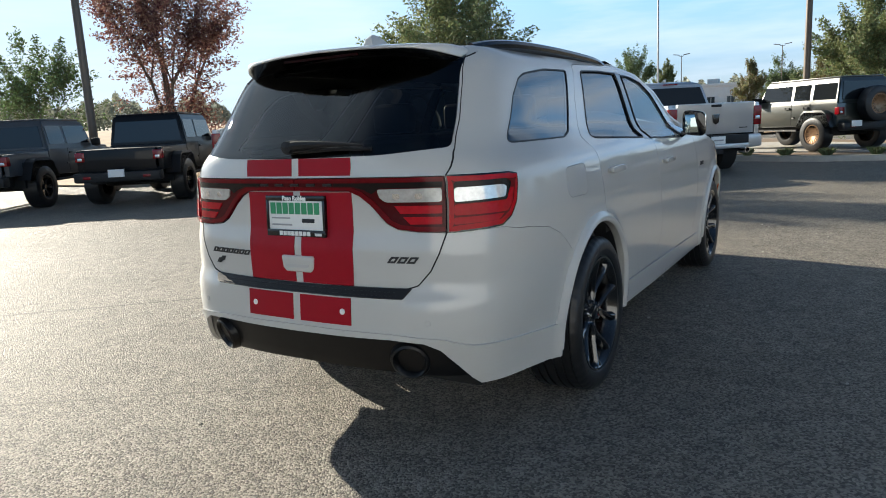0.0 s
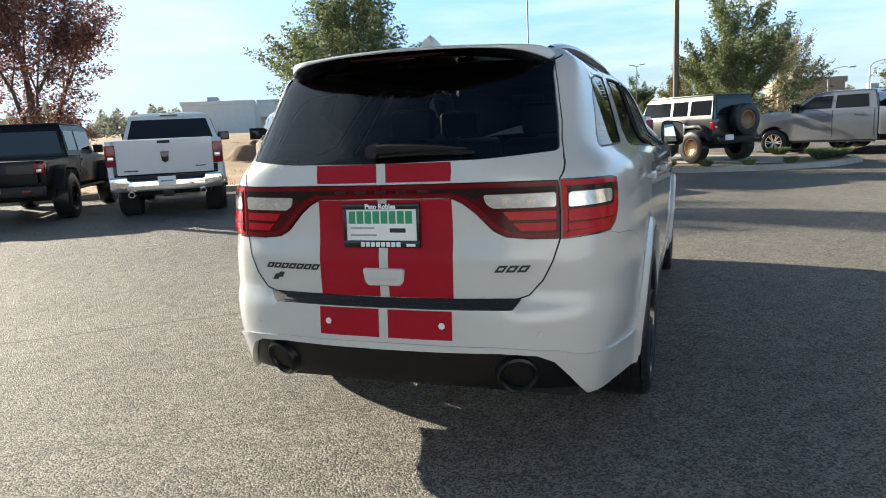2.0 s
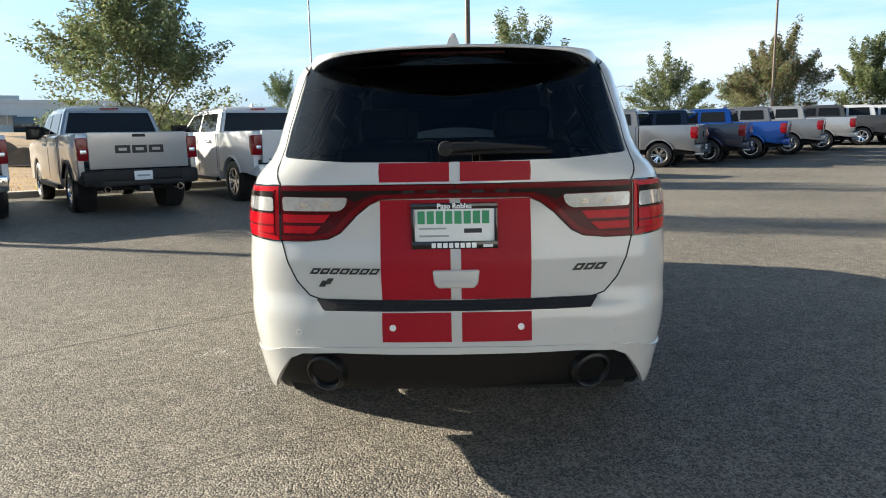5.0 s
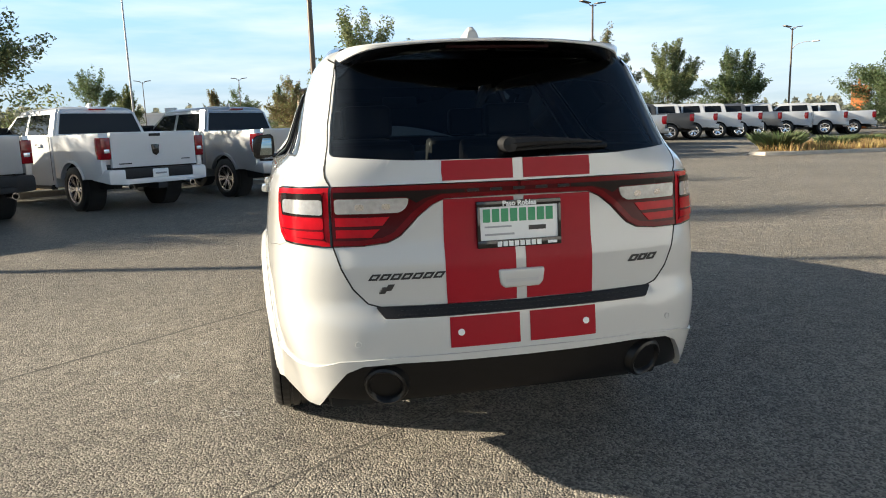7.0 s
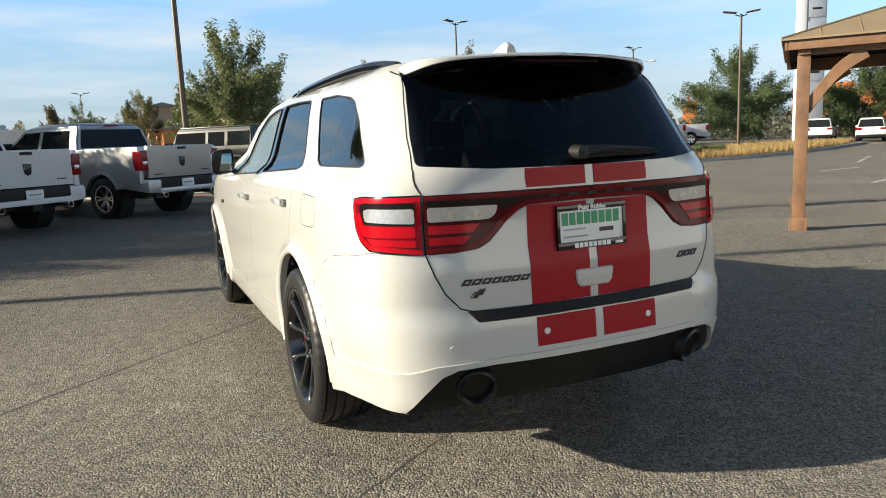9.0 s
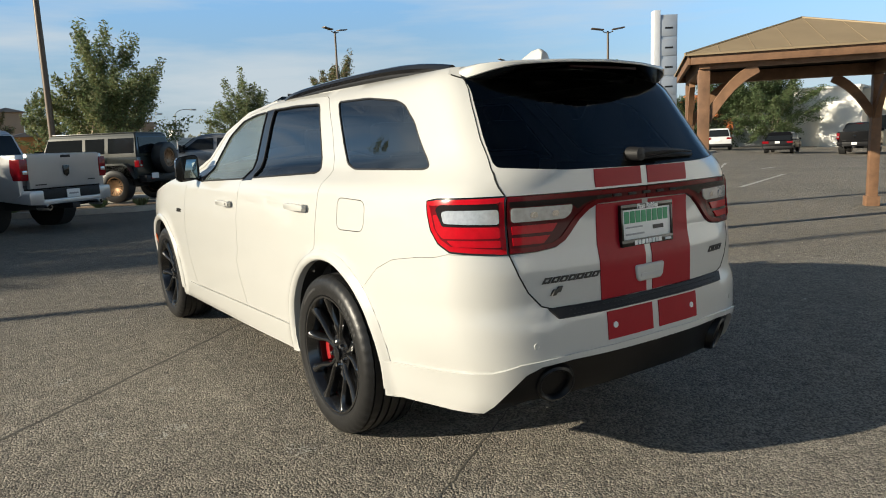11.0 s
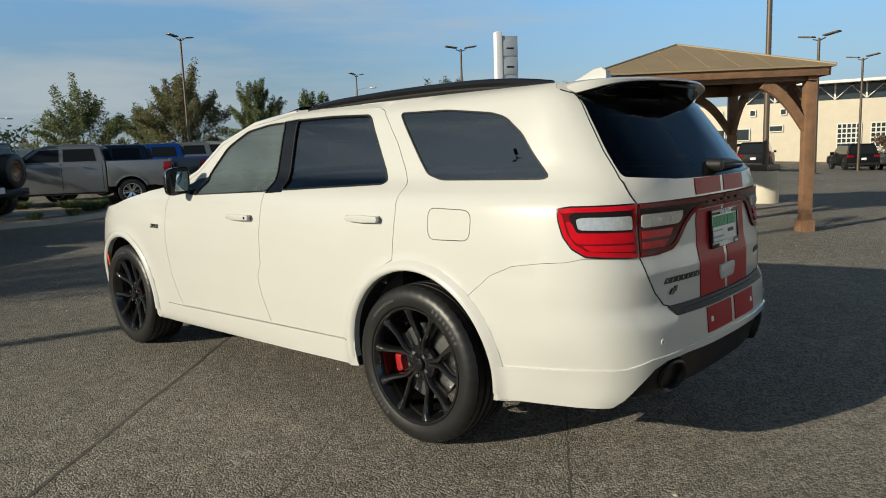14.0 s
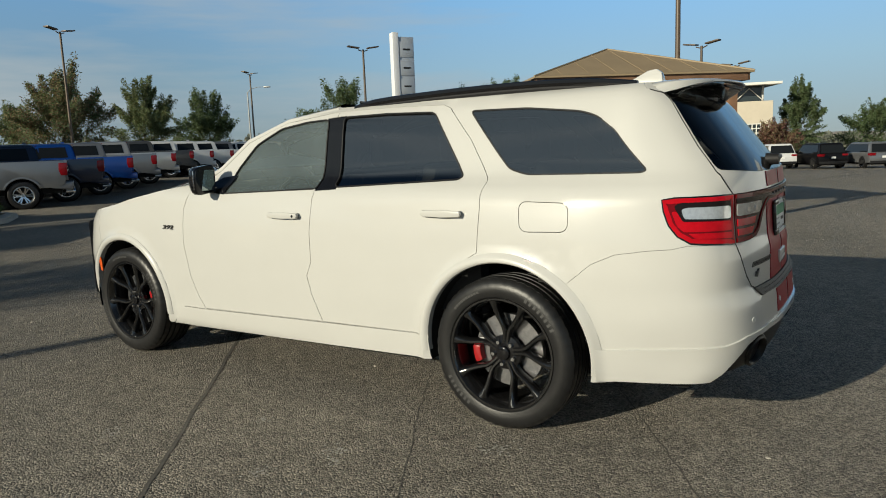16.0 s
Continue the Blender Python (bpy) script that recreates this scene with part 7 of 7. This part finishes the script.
# ---- buildings ----
STUCCO = mat("cream_stucco", (0.55, 0.49, 0.39), 0.9, vary=0.05, vscale=1.5, bump=0.15, bscale=30)
STUCCO_W = mat("white_stucco", (0.76, 0.74, 0.69), 0.9, vary=0.05, vscale=1.5, bump=0.15, bscale=30)
STUCCO_T = mat("tan_stucco", (0.40, 0.31, 0.22), 0.9, vary=0.06, vscale=1.5)
ORANGE = mat("orange_stucco", (0.55, 0.16, 0.05), 0.9, vary=0.06, vscale=1.5)
ORANGE_PALE = mat("orange_tan_stucco", (0.48, 0.24, 0.10), 0.9, vary=0.06, vscale=1.5)
FAR_GLASS = mat("building_glass", (0.03, 0.04, 0.045), 0.06, spec=0.6)
WIN_FRAME = mat("white_window_frame", (0.60, 0.59, 0.55), 0.5)
ROOF_GREY = mat("grey_flat_roof", (0.22, 0.22, 0.22), 0.8, vary=0.1, vscale=0.5)


def window(parent, x, z, w, h, y, cols=1, rows=1):
    f = part("window", block(x, x + w, y - 0.06, y + 0.02, z, z + h, 0.0), FAR_GLASS, parent)
    bm = bmesh.new()
    for c in range(cols + 1):
        xx = x + w * c / cols
        box(bm, xx - 0.04, xx + 0.04, y - 0.10, y - 0.062, z, z + h)
    for r in range(rows + 1):
        zz = z + h * r / rows
        box(bm, x, x + w, y - 0.105, y - 0.065, zz - 0.04, zz + 0.04)
    part("window_frame", bm, WIN_FRAME, f)
    return f


def dealership():
    """Long cream building across the lot. Its front looks back at the car; x runs along it."""
    t = thing("showroom_building", "long cream stucco dealer building with a white block and clerestory windows", "building", at(66.0, 37.5, -75) @ Matrix.Diagonal((1.28, 1.28, 1.28, 1)))
    # local x runs towards -y of the world, local -y faces the camera
    part("wall", block(6.9, 23.0, 0, 14, -1.2, 3.96, 0.05), STUCCO, t, "cream stucco wall")
    part("wall", block(-1.9, 6.9, -1.2, 12, -1.2, 4.05, 0.05), STUCCO_W, t, "white stucco block")
    part("wall", block(4.6, 7.3, -2.2, 3, -1.2, 3.1, 0.05), STUCCO_W, t)
    part("parapet", block(-2.1, 7.0, -1.35, 12.2, 4.05, 4.25, 0.03), STUCCO_W, t)
    part("clerestory", block(12.0, 22.4, 0.9, 13, 3.96, 5.15, 0.0), FAR_GLASS, t, "band of clerestory glass")
    for k in range(6):
        part("clerestory_post", block(12.0 + k * 2.05, 12.12 + k * 2.05, 0.8, 0.92, 3.96, 5.15), WIN_FRAME, t)
    for k in range(5):
        part("roof_truss", tube([(12.1 + k * 2.05, 0.72, 4.05), (13.1 + k * 2.05, 0.72, 5.0), (14.1 + k * 2.05, 0.72, 4.05)], 0.04, 5), WIN_FRAME, t, "white steel bracing")
    part("roof", prism([(-0.9, 5.15), (-0.9, 5.35), (14.2, 5.9), (14.2, 5.7)], "x", 11.4, 23.5, 0.03), STUCCO_W, t, "shallow pale roof with a deep overhang")
    for x, z, w, h, c, r in ((7.9, 0.9, 0.7, 1.1, 1, 1), (9.6, 1.2, 1.0, 0.9, 1, 1), (12.39, 3.05, 0.42, 0.45, 1, 1), (14.54, 3.05, 0.42, 0.45, 1, 1), (13.79, 1.8, 0.96, 0.45, 1, 1), (11.4, 1.2, 1.0, 0.9, 1, 1), (10.0, 3.05, 0.42, 0.45, 1, 1), (18.41, 0.4, 1.54, 1.78, 5, 5), (20.57, 0.4, 1.56, 1.78, 5, 5)):
        window(t, x, z, w, h, 0.0, c, r)
    for k in range(5):
        window(t, -1.5 + k * 0.85, 3.0, 0.6, 0.6, -1.2)
    return t


dealership()


def plain_building(x, y, yaw, w, d, h, m, label, roof=0.5, windows=0, pitched=False, door=True):
    t = thing("building", label, "building", at(x, y, yaw))
    part("wall", block(-w / 2, w / 2, 0, d, 0, h, 0.05), m, t)
    if pitched:
        part("roof", prism([(-w / 2 - 0.5, h), (0, h + w * 0.16), (w / 2 + 0.5, h)], "y", -0.5, d + 0.5, 0.03), ROOF_GREY, t)
    else:
        part("parapet", block(-w / 2 - 0.15, w / 2 + 0.15, -0.15, d + 0.15, h - roof, h, 0.03), m, t)
        part("roof_unit", block(-w * 0.2, -w * 0.05, d * 0.3, d * 0.5, h, h + 0.9, 0.05), m, t)
    for k in range(windows):
        window(t, -w / 2 + w * (k + 0.3) / windows, h * 0.25, w / windows * 0.4, h * 0.3, 0.0, 2, 1)
    if door:
        part("entrance", block(-w * 0.1, w * 0.02, -0.3, 0.1, 0, h * 0.5, 0.05), FAR_GLASS, t)
    return t


plain_building(-50, 78.5, 33, 21, 26, 3.9, STUCCO_W, "long low white commercial building beyond the field", windows=4)
plain_building(-57, 73, 33, 9, 20, 4.3, STUCCO_W, "white wing of the building beyond the field", door=False)
plain_building(18.0, 72, 8, 5, 6, 2.6, STUCCO_W, "small pale building across the road", windows=2)
plain_building(67.6, 69.0, -45, 1.8, 10, 5.2, ORANGE, "narrow orange stucco tower behind the trees", door=False)
plain_building(80.5, 54.0, -55, 15, 14, 6.0, ORANGE, "orange stucco building behind the trees", windows=3)
plain_building(3.34, 96.5, 5, 3.4, 4, 6.9, STUCCO_T, "tall pale house in the distance", pitched=True, windows=2)
plain_building(3.2, 69, 5, 2.8, 5, 3.2, ORANGE_PALE, "small orange-tan house in the distance", pitched=True, windows=1, door=False)
plain_building(-17, 118, 5, 12, 12, 4.6, STUCCO_W, "long pale building in the far distance", windows=4, door=False)


plain_building(10.9, 67.5, 4, 5.4, 8, 4.1, STUCCO_T, "low tan commercial building beyond the angled row", windows=2)

# added plain wall, never in view: bounces sunlight onto the SUV's shaded tail and flank
BOUNCE_WALL = thing("bounce_wall", "long plain pale grey wall, added unseen to bounce light", "wall", pose(13.5, -15.5, 0, 0, 0, 42), kind="structure")
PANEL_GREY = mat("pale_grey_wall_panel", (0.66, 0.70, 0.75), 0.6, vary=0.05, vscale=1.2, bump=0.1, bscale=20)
part("wall", block(-16, 14, -6, 0, -0.8, 7.0, 0.05), PANEL_GREY, BOUNCE_WALL)
part("parapet", block(-16.2, 14.2, -6.2, 0.2, 7.004, 7.5, 0.03), PANEL_GREY, BOUNCE_WALL)

# ---- trees and planting ----
BARK = mat("grey_brown_bark", (0.11, 0.085, 0.065), 0.9, vary=0.3, vscale=8, bump=0.5, bscale=30)


def leaf_mat(name, c, spread=0.35):
    m = bpy.data.materials.new(name)
    m.use_nodes = True
    n, l = m.node_tree.nodes, m.node_tree.links
    b = n["Principled BSDF"]
    g = n.new("ShaderNodeNewGeometry")
    r = n.new("ShaderNodeMapRange")
    r.inputs["To Min"].default_value, r.inputs["To Max"].default_value = 1 - spread, 1 + spread
    h = n.new("ShaderNodeHueSaturation")
    h.inputs["Color"].default_value = (*c, 1)
    q = n.new("ShaderNodeMapRange")
    q.inputs["To Min"].default_value, q.inputs["To Max"].default_value = 0.47, 0.53
    l.new(g.outputs["Random Per Island"], r.inputs["Value"])
    l.new(g.outputs["Random Per Island"], q.inputs["Value"])
    l.new(r.outputs[0], h.inputs["Value"])
    l.new(q.outputs[0], h.inputs["Hue"])
    l.new(h.outputs[0], b.inputs["Base Color"])
    b.inputs["Roughness"].default_value = 0.6
    t = n.new("ShaderNodeBsdfTranslucent")
    l.new(h.outputs[0], t.inputs["Color"])
    x = n.new("ShaderNodeMixShader")
    x.inputs[0].default_value = 0.42
    l.new(b.outputs[0], x.inputs[1])
    l.new(t.outputs[0], x.inputs[2])
    l.new(x.outputs[0], n["Material Output"].inputs["Surface"])
    return m


L_GREEN = leaf_mat("green_leaves", (0.128, 0.165, 0.072))
L_DARK = leaf_mat("dark_green_leaves", (0.098, 0.138, 0.055))
L_YELLOW = leaf_mat("yellow_green_leaves", (0.195, 0.212, 0.092))
L_RED = leaf_mat("autumn_red_leaves", (0.18, 0.076, 0.064), 0.5)
L_BRICK = leaf_mat("fading_brick_leaves", (0.23, 0.125, 0.095), 0.5)
L_BROWN = leaf_mat("browning_leaves", (0.215, 0.165, 0.09), 0.4)
STRAW = leaf_mat("dry_grass_blades", (0.42, 0.29, 0.12), 0.4)


def tree(label, x, y, height, spread, leaves, seed, trunk=1.6, count=3600, leaf=0.11, second=None, gap=0.95, lower=0.15):
    """Tapered trunk, forking limbs, and a crown of many leaves gathered on the twigs."""
    rnd = random.Random(seed)
    t = thing("tree", label, "tree", at(x, y, rnd.uniform(0, 360)))
    wood = bmesh.new()
    tips = []

    def limb(p, d, length, r, depth):
        n = 4
        pts, rad = [p.copy()], [r]
        for i in range(n):
            d = (d + Vector((rnd.uniform(-1, 1), rnd.uniform(-1, 1), rnd.uniform(-0.3, 0.7))) * 0.16).normalized()
            p = p + d * length / n
            pts.append(p.copy())
            rad.append(r * (1 - 0.55 * (i + 1) / n))
            if depth <= 2 and i >= 1:
                tips.append((p.copy(), depth))
        tube(pts, rad, 6 if depth > 1 else 4, wood, cap=False)
        if depth:
            k = 4 if depth == 3 else 3
            a0 = rnd.uniform(0, 6.28)
            for i in range(k):
                a = a0 + 6.28 * i / k + rnd.uniform(-0.4, 0.4)
                lean = rnd.uniform(0.45, 0.95)
                side = Vector((math.cos(a), math.sin(a), 0))
                nd = (d * (1 - lean * 0.5) + side * lean * (0.75 if depth == 3 else 0.9)).normalized()
                limb(p, nd, length * rnd.uniform(0.62, 0.85), r * 0.40, depth - 1)
            if depth == 3:
                limb(p, (d + Vector((0, 0, 0.6))).normalized(), length * 0.9, r * 0.45, depth - 1)
        else:
            tips.append((p.copy(), 0))
    limb(Vector((0, 0, 0)), Vector((0, 0, 1)), trunk, 0.0125 * height, 3)
    # fit the skeleton's crown to the wanted height and spread
    hi = max(p.z for p, _ in tips)
    wide = max(math.hypot(p.x, p.y) for p, _ in tips)
    sz, sx = (height * 0.95 - trunk) / (hi - trunk), spread * 0.46 / wide

    def fit_pt(p):
        k = sx * (1.12 - 0.34 * ease(0.40, 1.0, (p.z - trunk) / (hi - trunk))) if p.z > trunk * 0.98 else 1.0
        return Vector((p.x * k, p.y * k, p.z if p.z < trunk else trunk + (p.z - trunk) * sz))
    for v in wood.verts:
        v.co = fit_pt(v.co)
    tips = [(fit_pt(p), d) for p, d in tips]
    tips = [q for q in tips if q[0].z > height * lower]
    # low skirts of twigs round the stem and loose sprays at the outline
    for i in range(64):
        a, q = rnd.uniform(0, 6.28), rnd.uniform(0.14, 0.46)
        r = spread * (0.20 + 0.30 * ease(0.15, 0.42, q)) * rnd.uniform(0.45, 1.0)
        tips.append((Vector((r * math.cos(a), r * math.sin(a), height * q)), 1))
    for i in range(10):
        p, d = rnd.choice(tips)
        for k in range(3):
            tips.append((p + Vector((p.x * 0.10, p.y * 0.10, height * 0.03)) * (k + 1) * rnd.uniform(0.5, 1.0), 0))
    count, leaf = int(count * 4.6), leaf * 0.50
    tips = [q for q in tips if rnd.random() < 0.86]
    weight = [rnd.uniform(0.25, 1.0) for _ in tips]
    part("trunk", wood, BARK, t, smooth=60)
    half = (leaves,) if second is None else (leaves, second)
    for j, lm in enumerate(half):
        verts, faces = [], []
        for _ in range(count // len(half)):
            k = rnd.randrange(len(tips))
            p, d = tips[k]
            rr = gap * spread / 5 * (0.30 + 0.70 * weight[k])
            v = Vector((rnd.gauss(0, 1), rnd.gauss(0, 1), rnd.gauss(0, 0.85))).normalized()
            out = Vector((p.x, p.y, 0.9 * (p.z - height * 0.35)))
            out = out.normalized() if out.length > 1e-6 else Vector((0, 0, 1))
            f = rnd.random()
            c = p + out * rr * (1.5 * f - 0.35) + v * rr * 0.62 * (1 - 0.65 * f) * rnd.random() ** 0.5
            s = leaf * rnd.uniform(0.6, 1.3)
            u = Vector((rnd.gauss(0, 1), rnd.gauss(0, 1), rnd.gauss(-0.3, 0.7))).normalized()
            w = u.cross(Vector((rnd.gauss(0, 1), rnd.gauss(0, 1), rnd.gauss(0, 1)))).normalized()
            i0 = len(verts)
            n = u.cross(w) * s * 0.12
            verts += [c - u * s, c + w * s * 0.42 + n, c + u * s, c - w * s * 0.42 + n]
            faces.append((i0, i0 + 1, i0 + 2, i0 + 3))
        me = bpy.data.meshes.new("crown")
        me.from_pydata(verts, [], faces)
        me.materials.append(lm)
        o = new("crown", me)
        o.parent = t
        o["label"] = "crown of many small leaves"
    return t


tree("green leafy tree behind the parked trucks", -9.3, 17.6, 6.2, 6.0, L_GREEN, 11, 0.8, 7500, 0.13, L_YELLOW)
tree("autumn tree with thinning dark red leaves", -17.8, 12.8, 10.4, 3.9, L_RED, 12, 0.9, 7400, 0.12, L_BRICK, gap=1.35)
tree("green tree on the display island", 2.5, 25.3, 5.6, 4.6, L_GREEN, 13, 0.8, 7500, 0.13, L_YELLOW)
tree("sparse green tree behind the angled row", 13.4, 41.0, 5.3, 4.8, L_YELLOW, 14, 1.0, 4200, 0.15, L_GREEN)
tree("brownish tree behind the angled row", 21.2, 43.8, 6.8, 6.8, L_BROWN, 15, 1.0, 9500, 0.17, L_GREEN)
tree("green tree behind the angled row", 28.4, 46.2, 7.0, 5.2, L_GREEN, 16, 1.0, 7000, 0.17, L_YELLOW)
tree("dark green tree behind the angled row", 36.3, 48.3, 6.3, 5.6, L_DARK, 17, 1.0, 7000, 0.17, L_GREEN)
tree("broad dark green tree by the road", 51, 45.5, 7.6, 9.0, L_DARK, 18, 0.9, 12000, 0.19, L_GREEN, gap=1.05)
tree("broad dark green tree by the road", 59.0, 38.4, 6.6, 8.0, L_DARK, 19, 0.9, 9000, 0.19, gap=1.05)
tree("dark green tree beside the white building", 60.5, 33.3, 7.6, 7.6, L_DARK, 20, 1.2, 10000, 0.19, L_GREEN, gap=1.05)
tree("yellow-green tree far beyond the off-roader", -8.6, 86.2, 6.1, 3.8, L_YELLOW, 31, 1.0, 3000, 0.21, L_BROWN, gap=1.05)
tree("round dark tree far beyond the off-roader", -5.9, 91.4, 6.7, 5.4, L_DARK, 32, 1.0, 3400, 0.22, L_GREEN, gap=1.05)
tree("narrow dark tree in the distance", -0.9, 76.5, 6.3, 2.6, L_DARK, 35, 0.9, 2400, 0.2, gap=1.05)
tree("broad yellowing tree in the distance", 0.6, 71.5, 6.5, 4.6, L_YELLOW, 36, 0.9, 3600, 0.19, L_BROWN, gap=1.05)
tree("yellowing tree beyond the trucks", -19.6, 90.5, 6.6, 4.2, L_YELLOW, 33, 1.2, 2600, 0.22, L_GREEN, gap=1.05)
tree("green tree beside the cream building", 78.2, 7.3, 8.3, 4.6, L_GREEN, 21, 0.9, 6500, 0.2, L_DARK, gap=1.05)
tree("low autumn-coloured tree before the cream building", 62.0, 7.4, 3.4, 4.4, L_BROWN, 34, 0.6, 3600, 0.17, L_RED, gap=1.05)
tree("grey-green tree far across the lot", 88, 1.0, 6.0, 7.0, L_DARK, 22, 1.6, 3600, 0.24)
tree("green tree far behind the white trucks", 3.8, 62, 6.2, 4.0, L_DARK, 23, 1.0, 2600, 0.2, L_YELLOW)
tree("distant dark tree beyond the field", -21.5, 84.2, 8.0, 5.8, L_DARK, 24, 2.4, 2200, 0.22)
tree("pale distant tree beyond the field", -37.0, 19.3, 6.8, 6.2, L_DARK, 25, 1.4, 2600, 0.2)
tree("young green tree behind the pickup", 22.5, 53.0, 5.2, 4.6, L_YELLOW, 26, 1.8, 2600, 0.18, L_GREEN)
tree("yellowing tree beside the tan building", 7.0, 55.0, 7.0, 6.0, L_YELLOW, 27, 1.6, 2400, 0.18, L_BROWN)


def tuft(x, y, r, h, m, seed, label, dz, n=160, cat="shrub"):
    rnd = random.Random(seed)
    verts, faces = [], []
    for _ in range(n):
        a, d = rnd.uniform(0, 6.28), r * math.sqrt(rnd.random()) * 0.6
        b = Vector((d * math.cos(a), d * math.sin(a), 0))
        tip = b + Vector((math.cos(a) * r * rnd.uniform(0.2, 0.9), math.sin(a) * r * rnd.uniform(0.2, 0.9), h * rnd.uniform(0.5, 1.0)))
        k = Vector((-math.sin(a), math.cos(a), 0)) * 0.014
        mid = b.lerp(tip, 0.55) + Vector((0, 0, h * 0.12))
        i = len(verts)
        verts += [b - k, b + k, mid + k * 0.8, tip, mid - k * 0.8]
        faces.append((i, i + 1, i + 2, i + 3, i + 4))
    me = bpy.data.meshes.new("shrub")
    me.from_pydata(verts, [], faces)
    me.materials.append(m)
    o = new("shrub", me)
    o.matrix_basis = at(x, y, 0, dz)
    return tagged(o, label, cat, "island plants")


for i, (x, y) in enumerate([(-1.3, 16.45), (-0.4, 16.1), (0.5, 15.85), (1.4, 15.62), (2.4, 15.7), (3.4, 16.05)]):
    tuft(x, y, 0.17, 0.20, L_YELLOW if i % 2 else L_GREEN, 50 + i, "small yellow-green tuft in the mulch", 0.135)
for i, (x, y, r) in enumerate([(4.3, 17.3, 0.4), (4.65, 17.9, 0.5), (4.8, 18.6, 0.55), (4.5, 19.3, 0.45), (3.6, 20.6, 0.4)]):
    tuft(x, y, r * 0.7, 0.26, L_GREEN, 60 + i, "low green bush in the mulch", 0.135, 320)
for i, (x, y, r, h) in enumerate([(17.9, 20.2, 0.9, 0.8), (20.6, 20.2, 0.7, 0.55), (23.5, 21.6, 0.6, 0.5)]):
    tuft(x, y, r, h, L_GREEN, 70 + i, "rounded green shrub in dry grass", 0.135, 700)


def grass_field(outline, count, h, seed, label, dz, size=1.0):
    rnd = random.Random(seed)
    xs, ys = [p[0] for p in outline], [p[1] for p in outline]
    verts, faces = [], []
    while len(faces) < count:
        x, y = rnd.uniform(min(xs), max(xs)), rnd.uniform(min(ys), max(ys))
        if not inside(outline, (x, y)):
            continue
        z = ground(x, y) + dz
        a = rnd.uniform(0, 6.28)
        hh = h * rnd.uniform(0.5, 1.2)
        k = Vector((math.cos(a), math.sin(a), 0)) * 0.02 * size
        b = Vector((x, y, z))
        tip = b + Vector((rnd.uniform(-0.5, 0.5) * hh, rnd.uniform(-0.5, 0.5) * hh, hh))
        i = len(verts)
        verts += [b - k, b + k, tip]
        faces.append((i, i + 1, i + 2))
    me = bpy.data.meshes.new("dry_grass")
    me.from_pydata(verts, [], faces)
    me.materials.append(STRAW)
    o = new("dry_grass", me)
    return tagged(o, label, "grass", kind="stuff")


grass_field([(16.9, 19.9), (17.7, 19.0), (21.5, 18.7), (26, 20.0), (34, 23.4), (43, 28.2), (33, 27.2), (24, 23.7), (18.2, 21.4)], 14000, 0.32, 5, "tall dry yellow grass on the island", 0.13)
grass_field([(-17.0, 9.6), (-3.6, 18.8), (-8.0, 30), (-34, 24)], 5000, 0.11, 6, "dry golden field grass", 0.02, 1.5)

# distant woods and hills
HILL = mat("hazy_hill", (0.30, 0.27, 0.22), 0.95, vary=0.15, vscale=0.02)
# leaf colour raised to a pale grey-green, so distance haze is painted in
HAZED_WOOD = leaf_mat("far_woods", (0.22, 0.23, 0.175), 0.3)


def far_woods(a0, a1, r, count, h, size, seed, label):
    """A belt of low far woods along an arc, made of leafy clumps with an uneven top."""
    rnd = random.Random(seed)
    verts, faces = [], []
    for _ in range(count):
        a = radians(rnd.uniform(a0, a1))
        rr = r * rnd.uniform(0.9, 1.15)
        top = h * (0.45 + 0.35 * noise.noise(Vector((math.degrees(a) * 0.35, seed, 0))) + 0.30 * noise.noise(Vector((math.degrees(a) * 1.7, seed, 3))))
        x, y = rr * math.sin(a), rr * math.cos(a)
        c = Vector((x, y, ground(x, y) + max(0.2, top) * rnd.random() ** 0.6 + 0.2))
        u = Vector((rnd.gauss(0, 1), rnd.gauss(0, 1), rnd.gauss(0, 1))).normalized()
        w = u.cross(Vector((rnd.gauss(0, 1), rnd.gauss(0, 1), rnd.gauss(0, 1)))).normalized()
        s = size * rnd.uniform(0.5, 1.2)
        i = len(verts)
        verts += [c - u * s, c + w * s * 0.6, c + u * s, c - w * s * 0.6]
        faces.append((i, i + 1, i + 2, i + 3))
    me = bpy.data.meshes.new("far_woods")
    me.from_pydata(verts, [], faces)
    me.materials.append(HAZED_WOOD)
    o = new("far_woods", me)
    return tagged(o, label, "woods", kind="stuff")


far_woods(-75, 70, 150, 110000, 10.0, 0.42, 1, "distant belt of green woods, paled for haze")
far_woods(30, 62, 95, 22000, 5.5, 0.30, 2, "yellow-green shrubs and trees along the road")
far_woods(62, 110, 170, 26000, 7.0, 0.45, 3, "distant belt of green woods, paled for haze")


def hills():
    bm = bmesh.new()
    rows = []
    for i in range(121):
        a = radians(-110 + 240 * i / 120)
        h = 10 + 8 * noise.noise(Vector((i * 0.11, 2.0, 0))) + 5 * noise.noise(Vector((i * 0.37, 5.0, 0)))
        row = []
        for r, k in ((520, 0.0), (640, 0.75), (760, 1.0), (1000, 0.6)):
            x, y = r * math.sin(a), r * math.cos(a)
            row.append(bm.verts.new((x, y, ground(x, y) - 1 + h * k)))
        rows.append(row)
    for a, b in zip(rows, rows[1:]):
        for k in range(3):
            bm.faces.new((a[k], b[k], b[k + 1], a[k + 1]))
    bmesh.ops.recalc_face_normals(bm, faces=bm.faces[:])
    return tagged(mesh_ob("backdrop", bm, HILL, smooth=60), "low hazy hills on the horizon", "hills", kind="structure")


hills()
